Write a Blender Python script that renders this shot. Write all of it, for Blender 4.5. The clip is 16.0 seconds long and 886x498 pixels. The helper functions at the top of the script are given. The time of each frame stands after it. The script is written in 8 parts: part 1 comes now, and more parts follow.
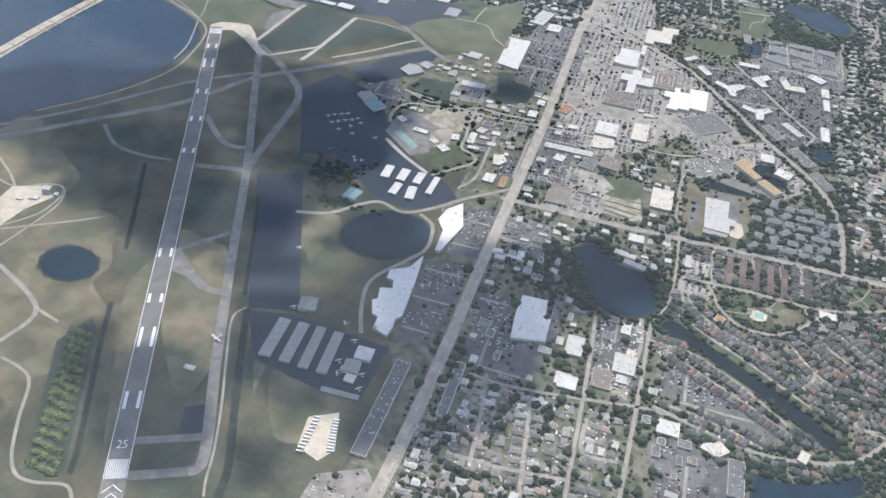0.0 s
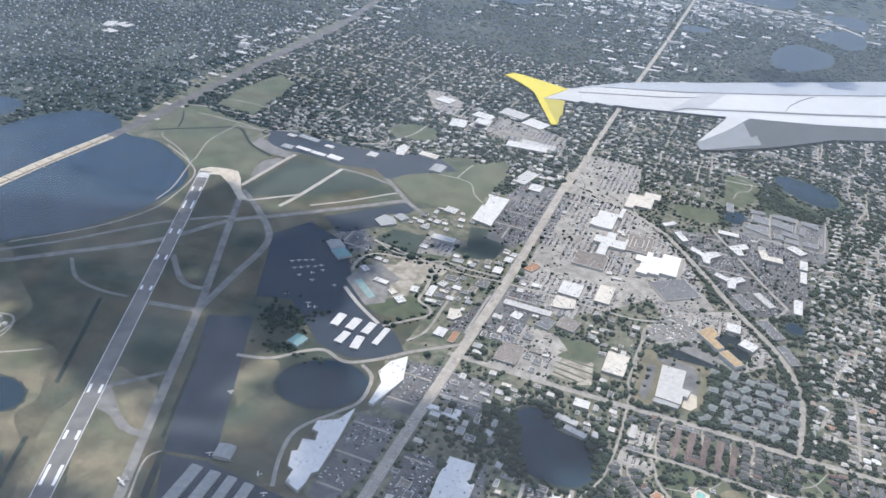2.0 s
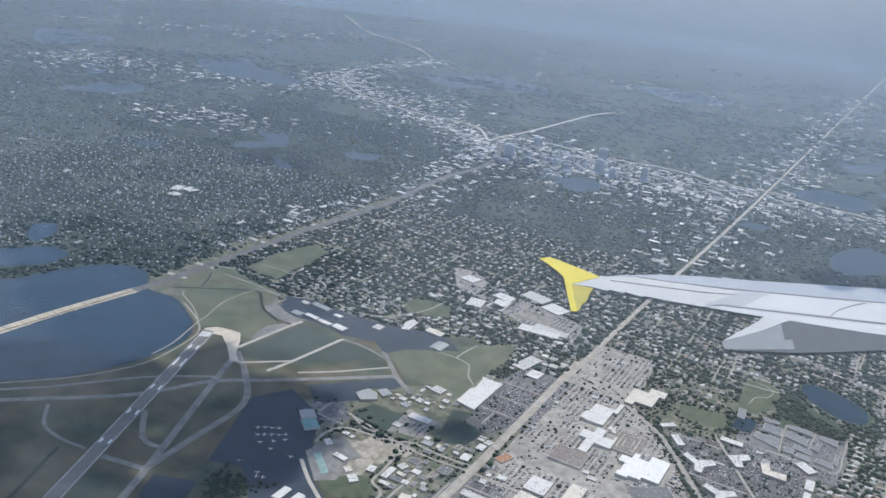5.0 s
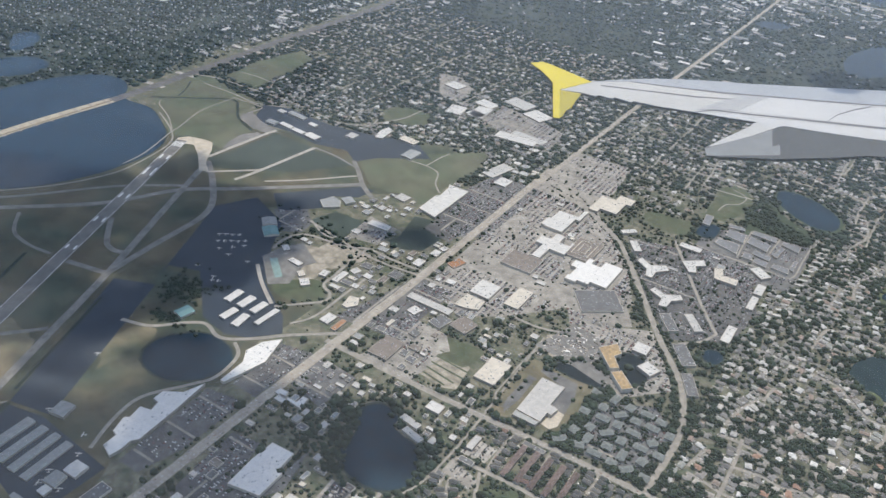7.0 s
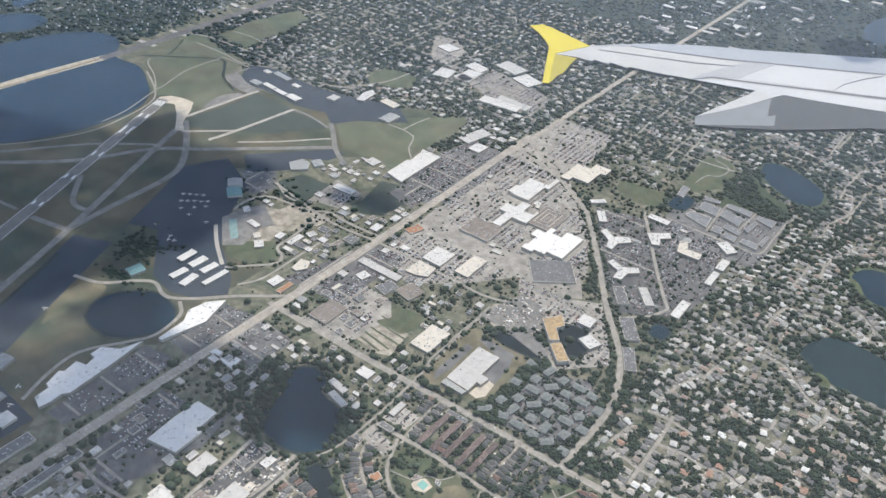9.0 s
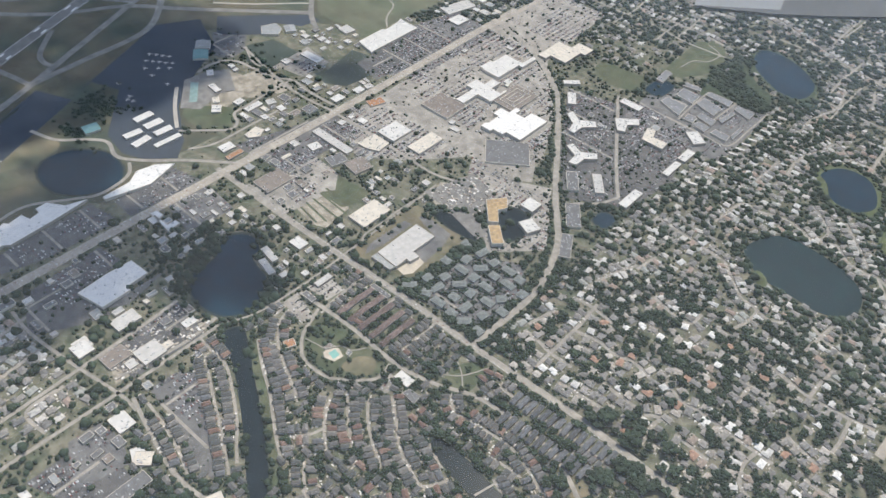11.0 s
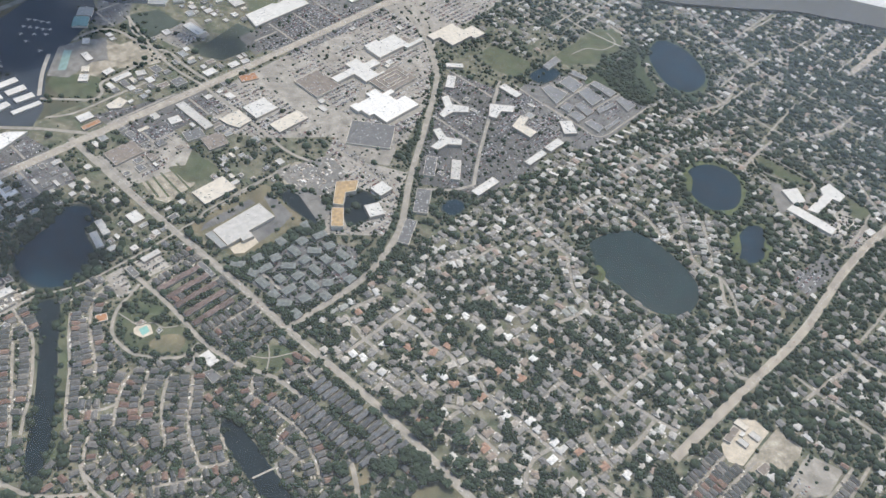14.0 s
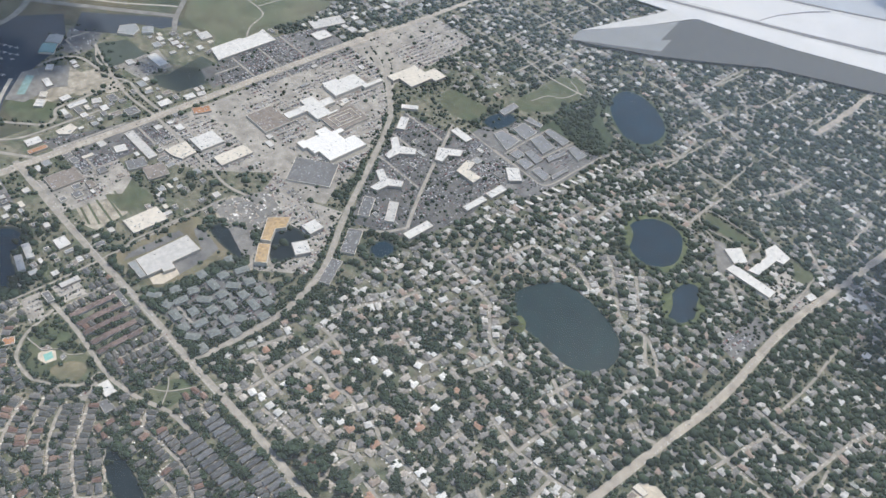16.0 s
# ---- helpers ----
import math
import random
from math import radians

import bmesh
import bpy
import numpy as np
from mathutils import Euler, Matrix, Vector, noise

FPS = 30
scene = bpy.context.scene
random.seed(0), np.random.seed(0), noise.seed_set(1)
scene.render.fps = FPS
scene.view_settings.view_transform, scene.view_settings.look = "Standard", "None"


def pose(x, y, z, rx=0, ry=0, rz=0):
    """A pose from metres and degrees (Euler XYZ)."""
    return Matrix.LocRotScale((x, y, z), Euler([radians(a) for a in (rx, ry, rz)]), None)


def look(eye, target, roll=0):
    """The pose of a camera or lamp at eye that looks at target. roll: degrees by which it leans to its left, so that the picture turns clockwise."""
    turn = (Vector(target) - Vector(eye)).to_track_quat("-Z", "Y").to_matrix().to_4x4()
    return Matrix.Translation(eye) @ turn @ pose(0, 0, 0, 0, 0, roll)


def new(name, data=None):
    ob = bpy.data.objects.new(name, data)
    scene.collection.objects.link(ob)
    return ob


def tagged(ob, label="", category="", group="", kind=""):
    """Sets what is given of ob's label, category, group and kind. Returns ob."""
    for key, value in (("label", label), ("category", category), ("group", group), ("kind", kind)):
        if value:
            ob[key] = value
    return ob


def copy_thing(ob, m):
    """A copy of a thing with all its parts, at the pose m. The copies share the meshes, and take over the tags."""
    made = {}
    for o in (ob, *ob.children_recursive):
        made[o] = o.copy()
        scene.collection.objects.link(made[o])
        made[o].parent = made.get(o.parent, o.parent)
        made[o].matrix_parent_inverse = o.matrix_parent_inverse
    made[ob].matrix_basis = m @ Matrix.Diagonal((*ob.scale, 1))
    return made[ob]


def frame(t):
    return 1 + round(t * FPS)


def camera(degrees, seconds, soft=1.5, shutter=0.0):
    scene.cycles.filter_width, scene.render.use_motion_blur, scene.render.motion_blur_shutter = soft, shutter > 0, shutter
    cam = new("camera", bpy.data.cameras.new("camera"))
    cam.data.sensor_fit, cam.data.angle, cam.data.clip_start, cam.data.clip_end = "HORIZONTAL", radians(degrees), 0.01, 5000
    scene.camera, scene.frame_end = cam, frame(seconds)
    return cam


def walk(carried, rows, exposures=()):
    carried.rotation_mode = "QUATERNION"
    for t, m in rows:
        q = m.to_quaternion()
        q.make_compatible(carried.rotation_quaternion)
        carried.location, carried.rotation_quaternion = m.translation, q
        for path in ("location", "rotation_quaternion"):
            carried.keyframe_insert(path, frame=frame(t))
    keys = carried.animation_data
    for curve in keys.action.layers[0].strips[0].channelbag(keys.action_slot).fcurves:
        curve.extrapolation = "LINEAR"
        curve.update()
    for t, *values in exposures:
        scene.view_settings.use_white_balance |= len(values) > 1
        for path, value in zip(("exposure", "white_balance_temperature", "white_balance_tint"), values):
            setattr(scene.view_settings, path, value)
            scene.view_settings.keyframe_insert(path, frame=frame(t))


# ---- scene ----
cam = camera(55.6, 16.0, 1.5)
METRES, EYE, TILT, LEAN, TURN = 500.0, 299.575, -40.045, -4.136, 17.1
ROWS = [
    (0, 0, 0, 0, 0, 0, -0),
    (0.5, 0.0285, 0.0036, 0.0012, 1.27, 2.55, -1.03),
    (1, 0.057, 0.008, 0.0031, 3.04, 3.82, -1.4),
    (1.5, 0.0852, 0.011, 0.0059, 3.6, 7.02, -2.46),
    (2, 0.1137, 0.0138, 0.0087, 2.69, 10.07, -3.5),
    (2.5, 0.1429, 0.0165, 0.0136, 3.07, 13.57, -4.7),
    (3, 0.1713, 0.021, 0.0182, 4.33, 17.44, -5.82),
    (3.5, 0.1998, 0.0252, 0.0227, 5.64, 21.18, -6.7),
    (3.7, 0.2116, 0.0269, 0.025, 6.22, 22.06, -6.97),
    (5.8, 0.3367, 0.0492, 0.0464, 9.47, 19.49, -11.19),
    (6, 0.3491, 0.0518, 0.0487, 9.85, 16.75, -10.96),
    (6.5, 0.3792, 0.0575, 0.0553, 10.71, 11.93, -11.03),
    (7, 0.4098, 0.0636, 0.0623, 11.65, 7.61, -10.27),
    (7.5, 0.4403, 0.0712, 0.0691, 12.49, 6.19, -9.57),
    (8, 0.4707, 0.0783, 0.0772, 13.37, 5.23, -10.41),
    (8.5, 0.4999, 0.0857, 0.0855, 14.07, 4.74, -11.75),
    (9, 0.5299, 0.0941, 0.0946, 15.03, 4.28, -12.19),
    (9.5, 0.5598, 0.1022, 0.1034, 15.06, 2.02, -12.59),
    (9.7, 0.5714, 0.1057, 0.1073, 15.39, 1.08, -12.89),
    (11.8, 0.6942, 0.1476, 0.1468, 19.43, -7.19, -16.52),
    (12, 0.7057, 0.1516, 0.1511, 19.23, -7.2, -16.7),
    (12.5, 0.7347, 0.1635, 0.1616, 19.81, -7.75, -16.58),
    (13, 0.7633, 0.1744, 0.173, 20.3, -7.91, -16.65),
    (13.5, 0.7914, 0.1858, 0.1844, 19.48, -7.57, -17.53),
    (14, 0.818, 0.1974, 0.196, 19.7, -7.32, -17.81),
    (14.5, 0.8452, 0.2095, 0.2081, 21.07, -7.36, -18.2),
    (15, 0.8724, 0.2219, 0.2207, 21.73, -7.45, -19.01),
    (15.5, 0.8987, 0.2342, 0.2346, 21.36, -5.94, -20.04),
    (16, 0.925, 0.2471, 0.2477, 22.72, -5.99, -20.6),
]
walk(cam, [(t, pose(0, 0, EYE, 0, 0, TURN) @ pose(0, 0, 0, TILT, LEAN, 0) @ pose(METRES * x, METRES * y, METRES * z, 90 + pitch, roll, yaw)) for t, x, y, z, yaw, pitch, roll in ROWS],
     [(0.0, 0.58, 6350, 11), (1.0, 0.62, 6310, 11), (2.0, 0.64, 6240, 11), (3.0, 0.67, 6140, 10), (3.7, 0.52, 6120, 9), (5.8, 0.35, 6230, 9), (7.0, 0.33, 6650, 9), (7.5, 0.34, 6700, 9), (8.0, 0.47, 6680, 9), (8.5, 0.50, 6650, 9), (9.5, 0.50, 6600, 9), (12.0, 0.48, 6750, 9), (16.0, 0.46, 6500, 9)])

# ---- daylight ----
SUN_ELEVATION, SUN_AZIMUTH = 60.0, -15.0  # azimuth: degrees clockwise from +y
world = bpy.data.worlds.new("summer_sky")
scene.world = world
world.use_nodes = True
wn = world.node_tree.nodes
sky = wn.new("ShaderNodeTexSky")
sky.sky_type, sky.sun_disc = "NISHITA", False
sky.sun_elevation, sky.sun_rotation = radians(SUN_ELEVATION), radians(SUN_AZIMUTH)
sky.dust_density, sky.air_density = 1.5, 1.2
wn["Background"].inputs["Strength"].default_value = 0.12
world.node_tree.links.new(sky.outputs[0], wn["Background"].inputs["Color"])
SUN_WAY = Vector((math.sin(radians(SUN_AZIMUTH)) * math.cos(radians(SUN_ELEVATION)), math.cos(radians(SUN_AZIMUTH)) * math.cos(radians(SUN_ELEVATION)), math.sin(radians(SUN_ELEVATION))))
sun = new("sun", bpy.data.lights.new("sun", "SUN"))
sun.data.energy, sun.data.angle, sun.data.color = 2.7, radians(0.53), (1.0, 0.94, 0.84)
sun.matrix_world = look(SUN_WAY * 1000, (0, 0, 0))

HAZE_BLUE, HAZE_SHARE, LAYER_SHARE = (0.58, 0.71, 0.92), 0.079, 0.038

# ---- materials ----
def material(name, rgb, rough=0.9, vary=0.25, size=8.0, fine=0.8, second=None, metal=0.0, bump=0.0, island=0.0, random_ob=0.0, spec=0.3, sheen=0.0):
    """A procedural surface: base colour, a second colour in patches, grain at two scales, wear."""
    m = bpy.data.materials.new(name)
    m.use_nodes = True
    t = m.node_tree
    n, lk = t.nodes, t.links
    b = n["Principled BSDF"]
    b.inputs["Roughness"].default_value, b.inputs["Metallic"].default_value = rough, metal
    b.inputs["Specular IOR Level"].default_value = spec
    b.inputs["Sheen Weight"].default_value, b.inputs["Sheen Roughness"].default_value = sheen, 0.6
    b.inputs["Sheen Tint"].default_value = (0.62, 0.78, 1.0, 1)
    co = n.new("ShaderNodeTexCoord").outputs["Object"]

    def grain(scale, detail):
        g = n.new("ShaderNodeTexNoise")
        g.inputs["Scale"].default_value, g.inputs["Detail"].default_value = scale, detail
        lk.new(co, g.inputs["Vector"])
        return g.outputs["Fac"]

    def ramp(src, a, b_, lo=0.35, hi=0.65):
        r = n.new("ShaderNodeMapRange")
        r.inputs[1].default_value, r.inputs[2].default_value, r.inputs[3].default_value, r.inputs[4].default_value = lo, hi, a, b_
        lk.new(src, r.inputs[0])
        return r.outputs[0]

    def mix(fac, a, c, mode="MIX"):
        x = n.new("ShaderNodeMix")
        x.data_type, x.blend_type = "RGBA", mode
        for sock, v in ((x.inputs[0], fac), (x.inputs[6], a), (x.inputs[7], c)):
            if isinstance(v, (int, float)):
                sock.default_value = v
            elif isinstance(v, tuple):
                sock.default_value = (*v, 1)
            else:
                lk.new(v, sock)
        return x.outputs[2]

    col = rgb
    big = grain(1 / size, 4)
    if second:
        col = mix(ramp(big, 0, 1), rgb, second)
    wide = ramp(grain(2.3 / size, 6), 1 - vary, 1 + vary)
    small = ramp(grain(1 / fine, 3), 1 - vary * 0.7, 1 + vary * 0.7)
    hsv = n.new("ShaderNodeHueSaturation")
    mu = n.new("ShaderNodeMath")
    mu.operation = "MULTIPLY"
    lk.new(wide, mu.inputs[0]), lk.new(small, mu.inputs[1])
    value = mu.outputs[0]
    if island or random_ob:
        src = n.new("ShaderNodeNewGeometry").outputs["Random Per Island"] if island else n.new("ShaderNodeObjectInfo").outputs["Random"]
        amount = island or random_ob
        m2 = n.new("ShaderNodeMath")
        m2.operation = "MULTIPLY"
        lk.new(value, m2.inputs[0]), lk.new(ramp(src, 1 - amount, 1 + amount, 0, 1), m2.inputs[1])
        value = m2.outputs[0]
    lk.new(value, hsv.inputs["Value"])
    if isinstance(col, tuple):
        hsv.inputs["Color"].default_value = (*col, 1)
    else:
        lk.new(col, hsv.inputs["Color"])
    lk.new(hsv.outputs[0], b.inputs["Base Color"])
    if bump:
        bp = n.new("ShaderNodeBump")
        bp.inputs["Strength"].default_value, bp.inputs["Distance"].default_value = bump, fine
        lk.new(grain(1 / fine, 4), bp.inputs["Height"])
        lk.new(bp.outputs[0], b.inputs["Normal"])
    return m


def palette(name, colours, rough=0.85, island=True, fine=0.7, vary=0.15):
    """A surface whose colour is picked from a list, one for each thing or loose piece."""
    m = material(name, colours[0], rough, vary, 3.0, fine)
    t = m.node_tree
    n, lk = t.nodes, t.links
    src = n.new("ShaderNodeNewGeometry").outputs["Random Per Island"] if island else n.new("ShaderNodeObjectInfo").outputs["Random"]
    r = n.new("ShaderNodeValToRGB")
    r.color_ramp.interpolation = "CONSTANT"
    while len(r.color_ramp.elements) < len(colours):
        r.color_ramp.elements.new(0.5)
    for i, c in enumerate(colours):
        r.color_ramp.elements[i].position = i / len(colours)
        r.color_ramp.elements[i].color = (*c, 1)
    lk.new(src, r.inputs[0])
    hsv = next(x for x in n if x.bl_idname == "ShaderNodeHueSaturation")
    lk.new(r.outputs[0], hsv.inputs["Color"])
    return m


GROUND = material("town_ground", (0.084, 0.100, 0.064), 0.95, 0.3, 9, 0.8, (0.190, 0.176, 0.130))
LAWN = material("airfield_grass", (0.060, 0.077, 0.053), 0.95, 0.24, 40, 2.0, (0.122, 0.106, 0.068))
# A darker, bluer grass colour for some of the airfield
TURF = material("dark_airfield_turf", (0.049, 0.063, 0.052), 0.95, 0.14, 40, 2.0, (0.058, 0.076, 0.062))
CANAL_WATER = material("dark_canal_water", (0.012, 0.021, 0.026), 0.25, 0.15, 30, 5, spec=0.05)
DRY = material("dry_grass", (0.205, 0.172, 0.114), 0.95, 0.2, 26, 1.5, (0.098, 0.106, 0.066))
MEADOW = material("airfield_meadow", (0.098, 0.118, 0.074), 0.95, 0.16, 40, 2.5, (0.132, 0.132, 0.088))
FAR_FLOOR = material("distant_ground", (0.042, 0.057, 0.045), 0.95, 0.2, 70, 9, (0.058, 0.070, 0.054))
# The two farthest grounds: paler, bluer base colours with distance haze put in
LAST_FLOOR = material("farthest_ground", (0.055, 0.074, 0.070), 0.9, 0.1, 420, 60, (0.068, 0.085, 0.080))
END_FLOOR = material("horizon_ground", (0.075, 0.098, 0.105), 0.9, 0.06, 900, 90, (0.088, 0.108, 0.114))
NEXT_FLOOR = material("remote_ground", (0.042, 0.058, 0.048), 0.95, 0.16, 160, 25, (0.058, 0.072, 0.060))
DRIVE = palette("pale_paving", [(0.43, 0.385, 0.32), (0.31, 0.28, 0.24), (0.57, 0.53, 0.47), (0.37, 0.32, 0.265), (0.70, 0.675, 0.63), (0.25, 0.235, 0.21)])
GRASS = material("mown_grass", (0.074, 0.095, 0.054), 0.95, 0.2, 14, 0.8, (0.105, 0.112, 0.068))
SAND = material("bare_sand", (0.38, 0.34, 0.275), 0.95, 0.25, 9, 0.8, (0.26, 0.235, 0.185))
ASPHALT = material("apron_asphalt", (0.032, 0.045, 0.062), 0.85, 0.12, 30, 1.5, (0.043, 0.055, 0.070))
RUNWAY = material("runway_asphalt", (0.145, 0.142, 0.138), 0.85, 0.15, 16, 0.8, (0.200, 0.190, 0.178))
TAXI = material("taxiway_asphalt", (0.225, 0.215, 0.198), 0.9, 0.2, 12, 0.9, (0.175, 0.17, 0.16))
CREAM_PAD = material("bleached_concrete", (0.56, 0.495, 0.395), 0.9, 0.12, 10, 0.8, (0.49, 0.43, 0.345))
CONCRETE = material("pale_concrete", (0.42, 0.39, 0.34), 0.9, 0.15, 10, 0.7, (0.36, 0.33, 0.29))
LOT = material("parking_asphalt", (0.270, 0.252, 0.222), 0.9, 0.2, 14, 0.8, (0.365, 0.338, 0.295), random_ob=0.2)
LOT_DARK = material("dark_and_shaded_lot_asphalt", (0.112, 0.113, 0.114), 0.9, 0.2, 12, 0.8, (0.165, 0.160, 0.152), random_ob=0.2)
ROAD = material("street_asphalt", (0.40, 0.357, 0.295), 0.9, 0.12, 12, 0.6, (0.31, 0.28, 0.238))
HIGHWAY = material("highway_asphalt", (0.115, 0.112, 0.110), 0.9, 0.12, 20, 0.8, (0.155, 0.148, 0.142))
STREET = material("side_street", (0.34, 0.312, 0.268), 0.9, 0.15, 8, 0.6, (0.27, 0.252, 0.22))
PAINT = material("white_road_paint", (0.72, 0.72, 0.70), 0.8, 0.12, 3, 0.4)
WATER = material("lake_water", (0.008, 0.027, 0.045), 0.25, 0.2, 40, 6, (0.010, 0.030, 0.048), spec=0.07)
# Far lakes: base colour made paler to hold haze and sky reflection
WATER_FAR = material("haze_paled_lake_water", (0.036, 0.058, 0.080), 0.4, 0.06, 60, 9, spec=0.04)
WATER_GREEN = material("murky_water", (0.015, 0.034, 0.038), 0.25, 0.15, 30, 5, spec=0.06)
WATER_WIDE = material("open_lake_water", (0.020, 0.043, 0.070), 0.25, 0.15, 60, 8, (0.024, 0.048, 0.074), spec=0.16)
BANK = material("reedy_bank", (0.094, 0.120, 0.056), 0.95, 0.3, 6, 0.7, (0.085, 0.10, 0.05))
BRIDGE = material("bleached_bridge_deck", (0.50, 0.445, 0.335), 0.9, 0.12, 14, 0.8, (0.42, 0.375, 0.29))
MEDIAN = material("brown_median", (0.17, 0.12, 0.08), 0.95, 0.2, 9, 0.8, (0.22, 0.17, 0.12))
DITCH = material("ditch_growth", (0.026, 0.038, 0.034), 0.95, 0.3, 6, 0.7, (0.038, 0.050, 0.038))
REEDS = material("green_reeds", (0.060, 0.082, 0.046), 0.95, 0.35, 5, 0.7, (0.045, 0.062, 0.040))
LEAF = material("tree_foliage", (0.030, 0.047, 0.032), 0.85, 0.2, 30, 0.5, (0.040, 0.058, 0.036), bump=0.15, island=0.3, spec=0.15)
LEAF_BRIGHT = material("bright_shrub_foliage", (0.098, 0.128, 0.052), 0.8, 0.3, 6, 0.5, (0.11, 0.13, 0.06), bump=0.3, island=0.3)
# Foliage by distance: each step paler and bluer, haze put into the colour
LEAF_MID = material("hazed_suburb_foliage", (0.034, 0.051, 0.041), 0.9, 0.15, 60, 1.0, (0.042, 0.058, 0.044), island=0.25, spec=0.1)
LEAF_FAR = material("hazed_distant_foliage", (0.046, 0.068, 0.056), 0.9, 0.12, 160, 8.0, (0.054, 0.075, 0.060), island=0.2, spec=0.1)
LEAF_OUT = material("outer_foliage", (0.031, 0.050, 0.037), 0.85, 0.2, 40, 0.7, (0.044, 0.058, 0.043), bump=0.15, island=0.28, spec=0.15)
LEAF_LAST = material("hazed_remote_foliage", (0.052, 0.075, 0.066), 0.9, 0.1, 260, 12.0, (0.060, 0.082, 0.070), island=0.15, spec=0.1)
METAL_ROOF = material("ribbed_metal_roof", (0.265, 0.275, 0.272), 0.5, 0.12, 5, 0.4, metal=0.1)
PALE_ROOF = material("pale_grey_roof", (0.47, 0.455, 0.43), 0.8, 0.1, 6, 0.6)
CREAM_ROOF = material("cream_roof", (0.58, 0.53, 0.45), 0.8, 0.1, 6, 0.6)
TAN_ROOF = material("tan_flat_roof", (0.215, 0.185, 0.160), 0.9, 0.15, 6, 0.6)
ORANGE_ROOF = material("orange_clay_roof", (0.36, 0.19, 0.105), 0.85, 0.15, 4, 0.4)
OSB_ROOF = material("raw_board_roof", (0.44, 0.31, 0.165), 0.85, 0.25, 4, 0.5, (0.34, 0.25, 0.15))
TEAL_ROOF = material("teal_metal_roof", (0.13, 0.25, 0.255), 0.5, 0.12, 5, 0.4)
BARK = material("grey_bark", (0.12, 0.10, 0.08), 0.95, 0.2, 1, 0.1)
BRIGHT_ROOF = material("bright_white_roof", (0.70, 0.685, 0.655), 0.7, 0.06, 6, 0.8)
WHITE_ROOF = material("white_membrane_roof", (0.57, 0.555, 0.525), 0.7, 0.09, 6, 0.8)
GREY_ROOF = material("grey_gravel_roof", (0.150, 0.150, 0.150), 0.9, 0.15, 6, 0.5)
WALL = material("stucco_wall", (0.55, 0.50, 0.43), 0.9, 0.1, 3, 0.4, random_ob=0.25)
UNIT = material("roof_unit_metal", (0.48, 0.48, 0.48), 0.5, 0.1, 2, 0.3)
HOUSE_ROOFS = palette("shingle_roofs", [(0.26, 0.245, 0.22), (0.18, 0.172, 0.16), (0.33, 0.305, 0.27), (0.28, 0.23, 0.19), (0.22, 0.21, 0.195), (0.52, 0.505, 0.475), (0.29, 0.27, 0.24), (0.37, 0.335, 0.29), (0.19, 0.185, 0.175), (0.68, 0.665, 0.63), (0.23, 0.22, 0.205), (0.34, 0.215, 0.155), (0.30, 0.28, 0.255), (0.44, 0.405, 0.36), (0.16, 0.155, 0.15), (0.25, 0.24, 0.225)], island=False)
FAR_ROOFS = palette("distant_roofs", [(0.23, 0.22, 0.20), (0.17, 0.165, 0.155), (0.40, 0.385, 0.36), (0.25, 0.235, 0.215), (0.50, 0.49, 0.465), (0.19, 0.185, 0.175), (0.30, 0.305, 0.275), (0.23, 0.22, 0.205), (0.15, 0.15, 0.145), (0.30, 0.235, 0.195), (0.48, 0.455, 0.42), (0.26, 0.245, 0.225)])
BELT_ROOFS = palette("business_roofs", [(0.396, 0.383, 0.361), (0.258, 0.254, 0.245), (0.585, 0.572, 0.542), (0.430, 0.404, 0.370), (0.671, 0.654, 0.628), (0.310, 0.301, 0.288), (0.516, 0.490, 0.456)])
TOWN_ROOFS = palette("dark_shingle_roofs", [(0.092, 0.096, 0.092), (0.107, 0.108, 0.102), (0.123, 0.119, 0.112), (0.097, 0.101, 0.097), (0.114, 0.118, 0.114), (0.131, 0.129, 0.123), (0.155, 0.150, 0.145), (0.102, 0.107, 0.102), (0.171, 0.111, 0.090), (0.118, 0.117, 0.112), (0.087, 0.090, 0.087), (0.180, 0.171, 0.155), (0.221, 0.150, 0.118), (0.131, 0.135, 0.139), (0.188, 0.180, 0.168)], island=False)
TOWN_ROOFS_JOINED = palette("joined_shingle_roofs", [(0.092, 0.096, 0.092), (0.107, 0.108, 0.102), (0.123, 0.119, 0.112), (0.097, 0.101, 0.097), (0.114, 0.118, 0.114), (0.131, 0.129, 0.123), (0.155, 0.150, 0.145), (0.102, 0.107, 0.102), (0.171, 0.111, 0.090), (0.118, 0.117, 0.112), (0.087, 0.090, 0.087), (0.180, 0.171, 0.155), (0.221, 0.150, 0.118), (0.131, 0.135, 0.139), (0.188, 0.180, 0.168)])
LEAF_ONE = material("single_tree_foliage", (0.030, 0.047, 0.032), 0.85, 0.2, 3, 0.3, (0.040, 0.058, 0.036), bump=0.15, random_ob=0.3, spec=0.15)
CAR_PAINT = palette("car_paint", [(0.6, 0.6, 0.6), (0.05, 0.05, 0.055), (0.28, 0.285, 0.29), (0.10, 0.105, 0.115), (0.5, 0.5, 0.49), (0.06, 0.06, 0.065), (0.18, 0.06, 0.05), (0.16, 0.17, 0.19)], 0.4)
ALUMINIUM = material("grey_wing_paint", (0.46, 0.455, 0.44), 0.5, 0.05, 60, 4, spec=0.4)
YELLOW = material("yellow_wing_paint", (0.62, 0.50, 0.01), 0.5, 0.05, 40, 3, spec=0.3)
YELLOW_DULL = material("dull_yellow_inner_face", (0.42, 0.35, 0.03), 0.6, 0.05, 40, 3, spec=0.3)
SHADE_GREY = material("shaded_underside_grey", (0.055, 0.06, 0.062), 0.6, 0.05, 40, 4)
CLOUD = material("white_cloud", (0.85, 0.85, 0.85), 1.0, 0.05, 100, 20)

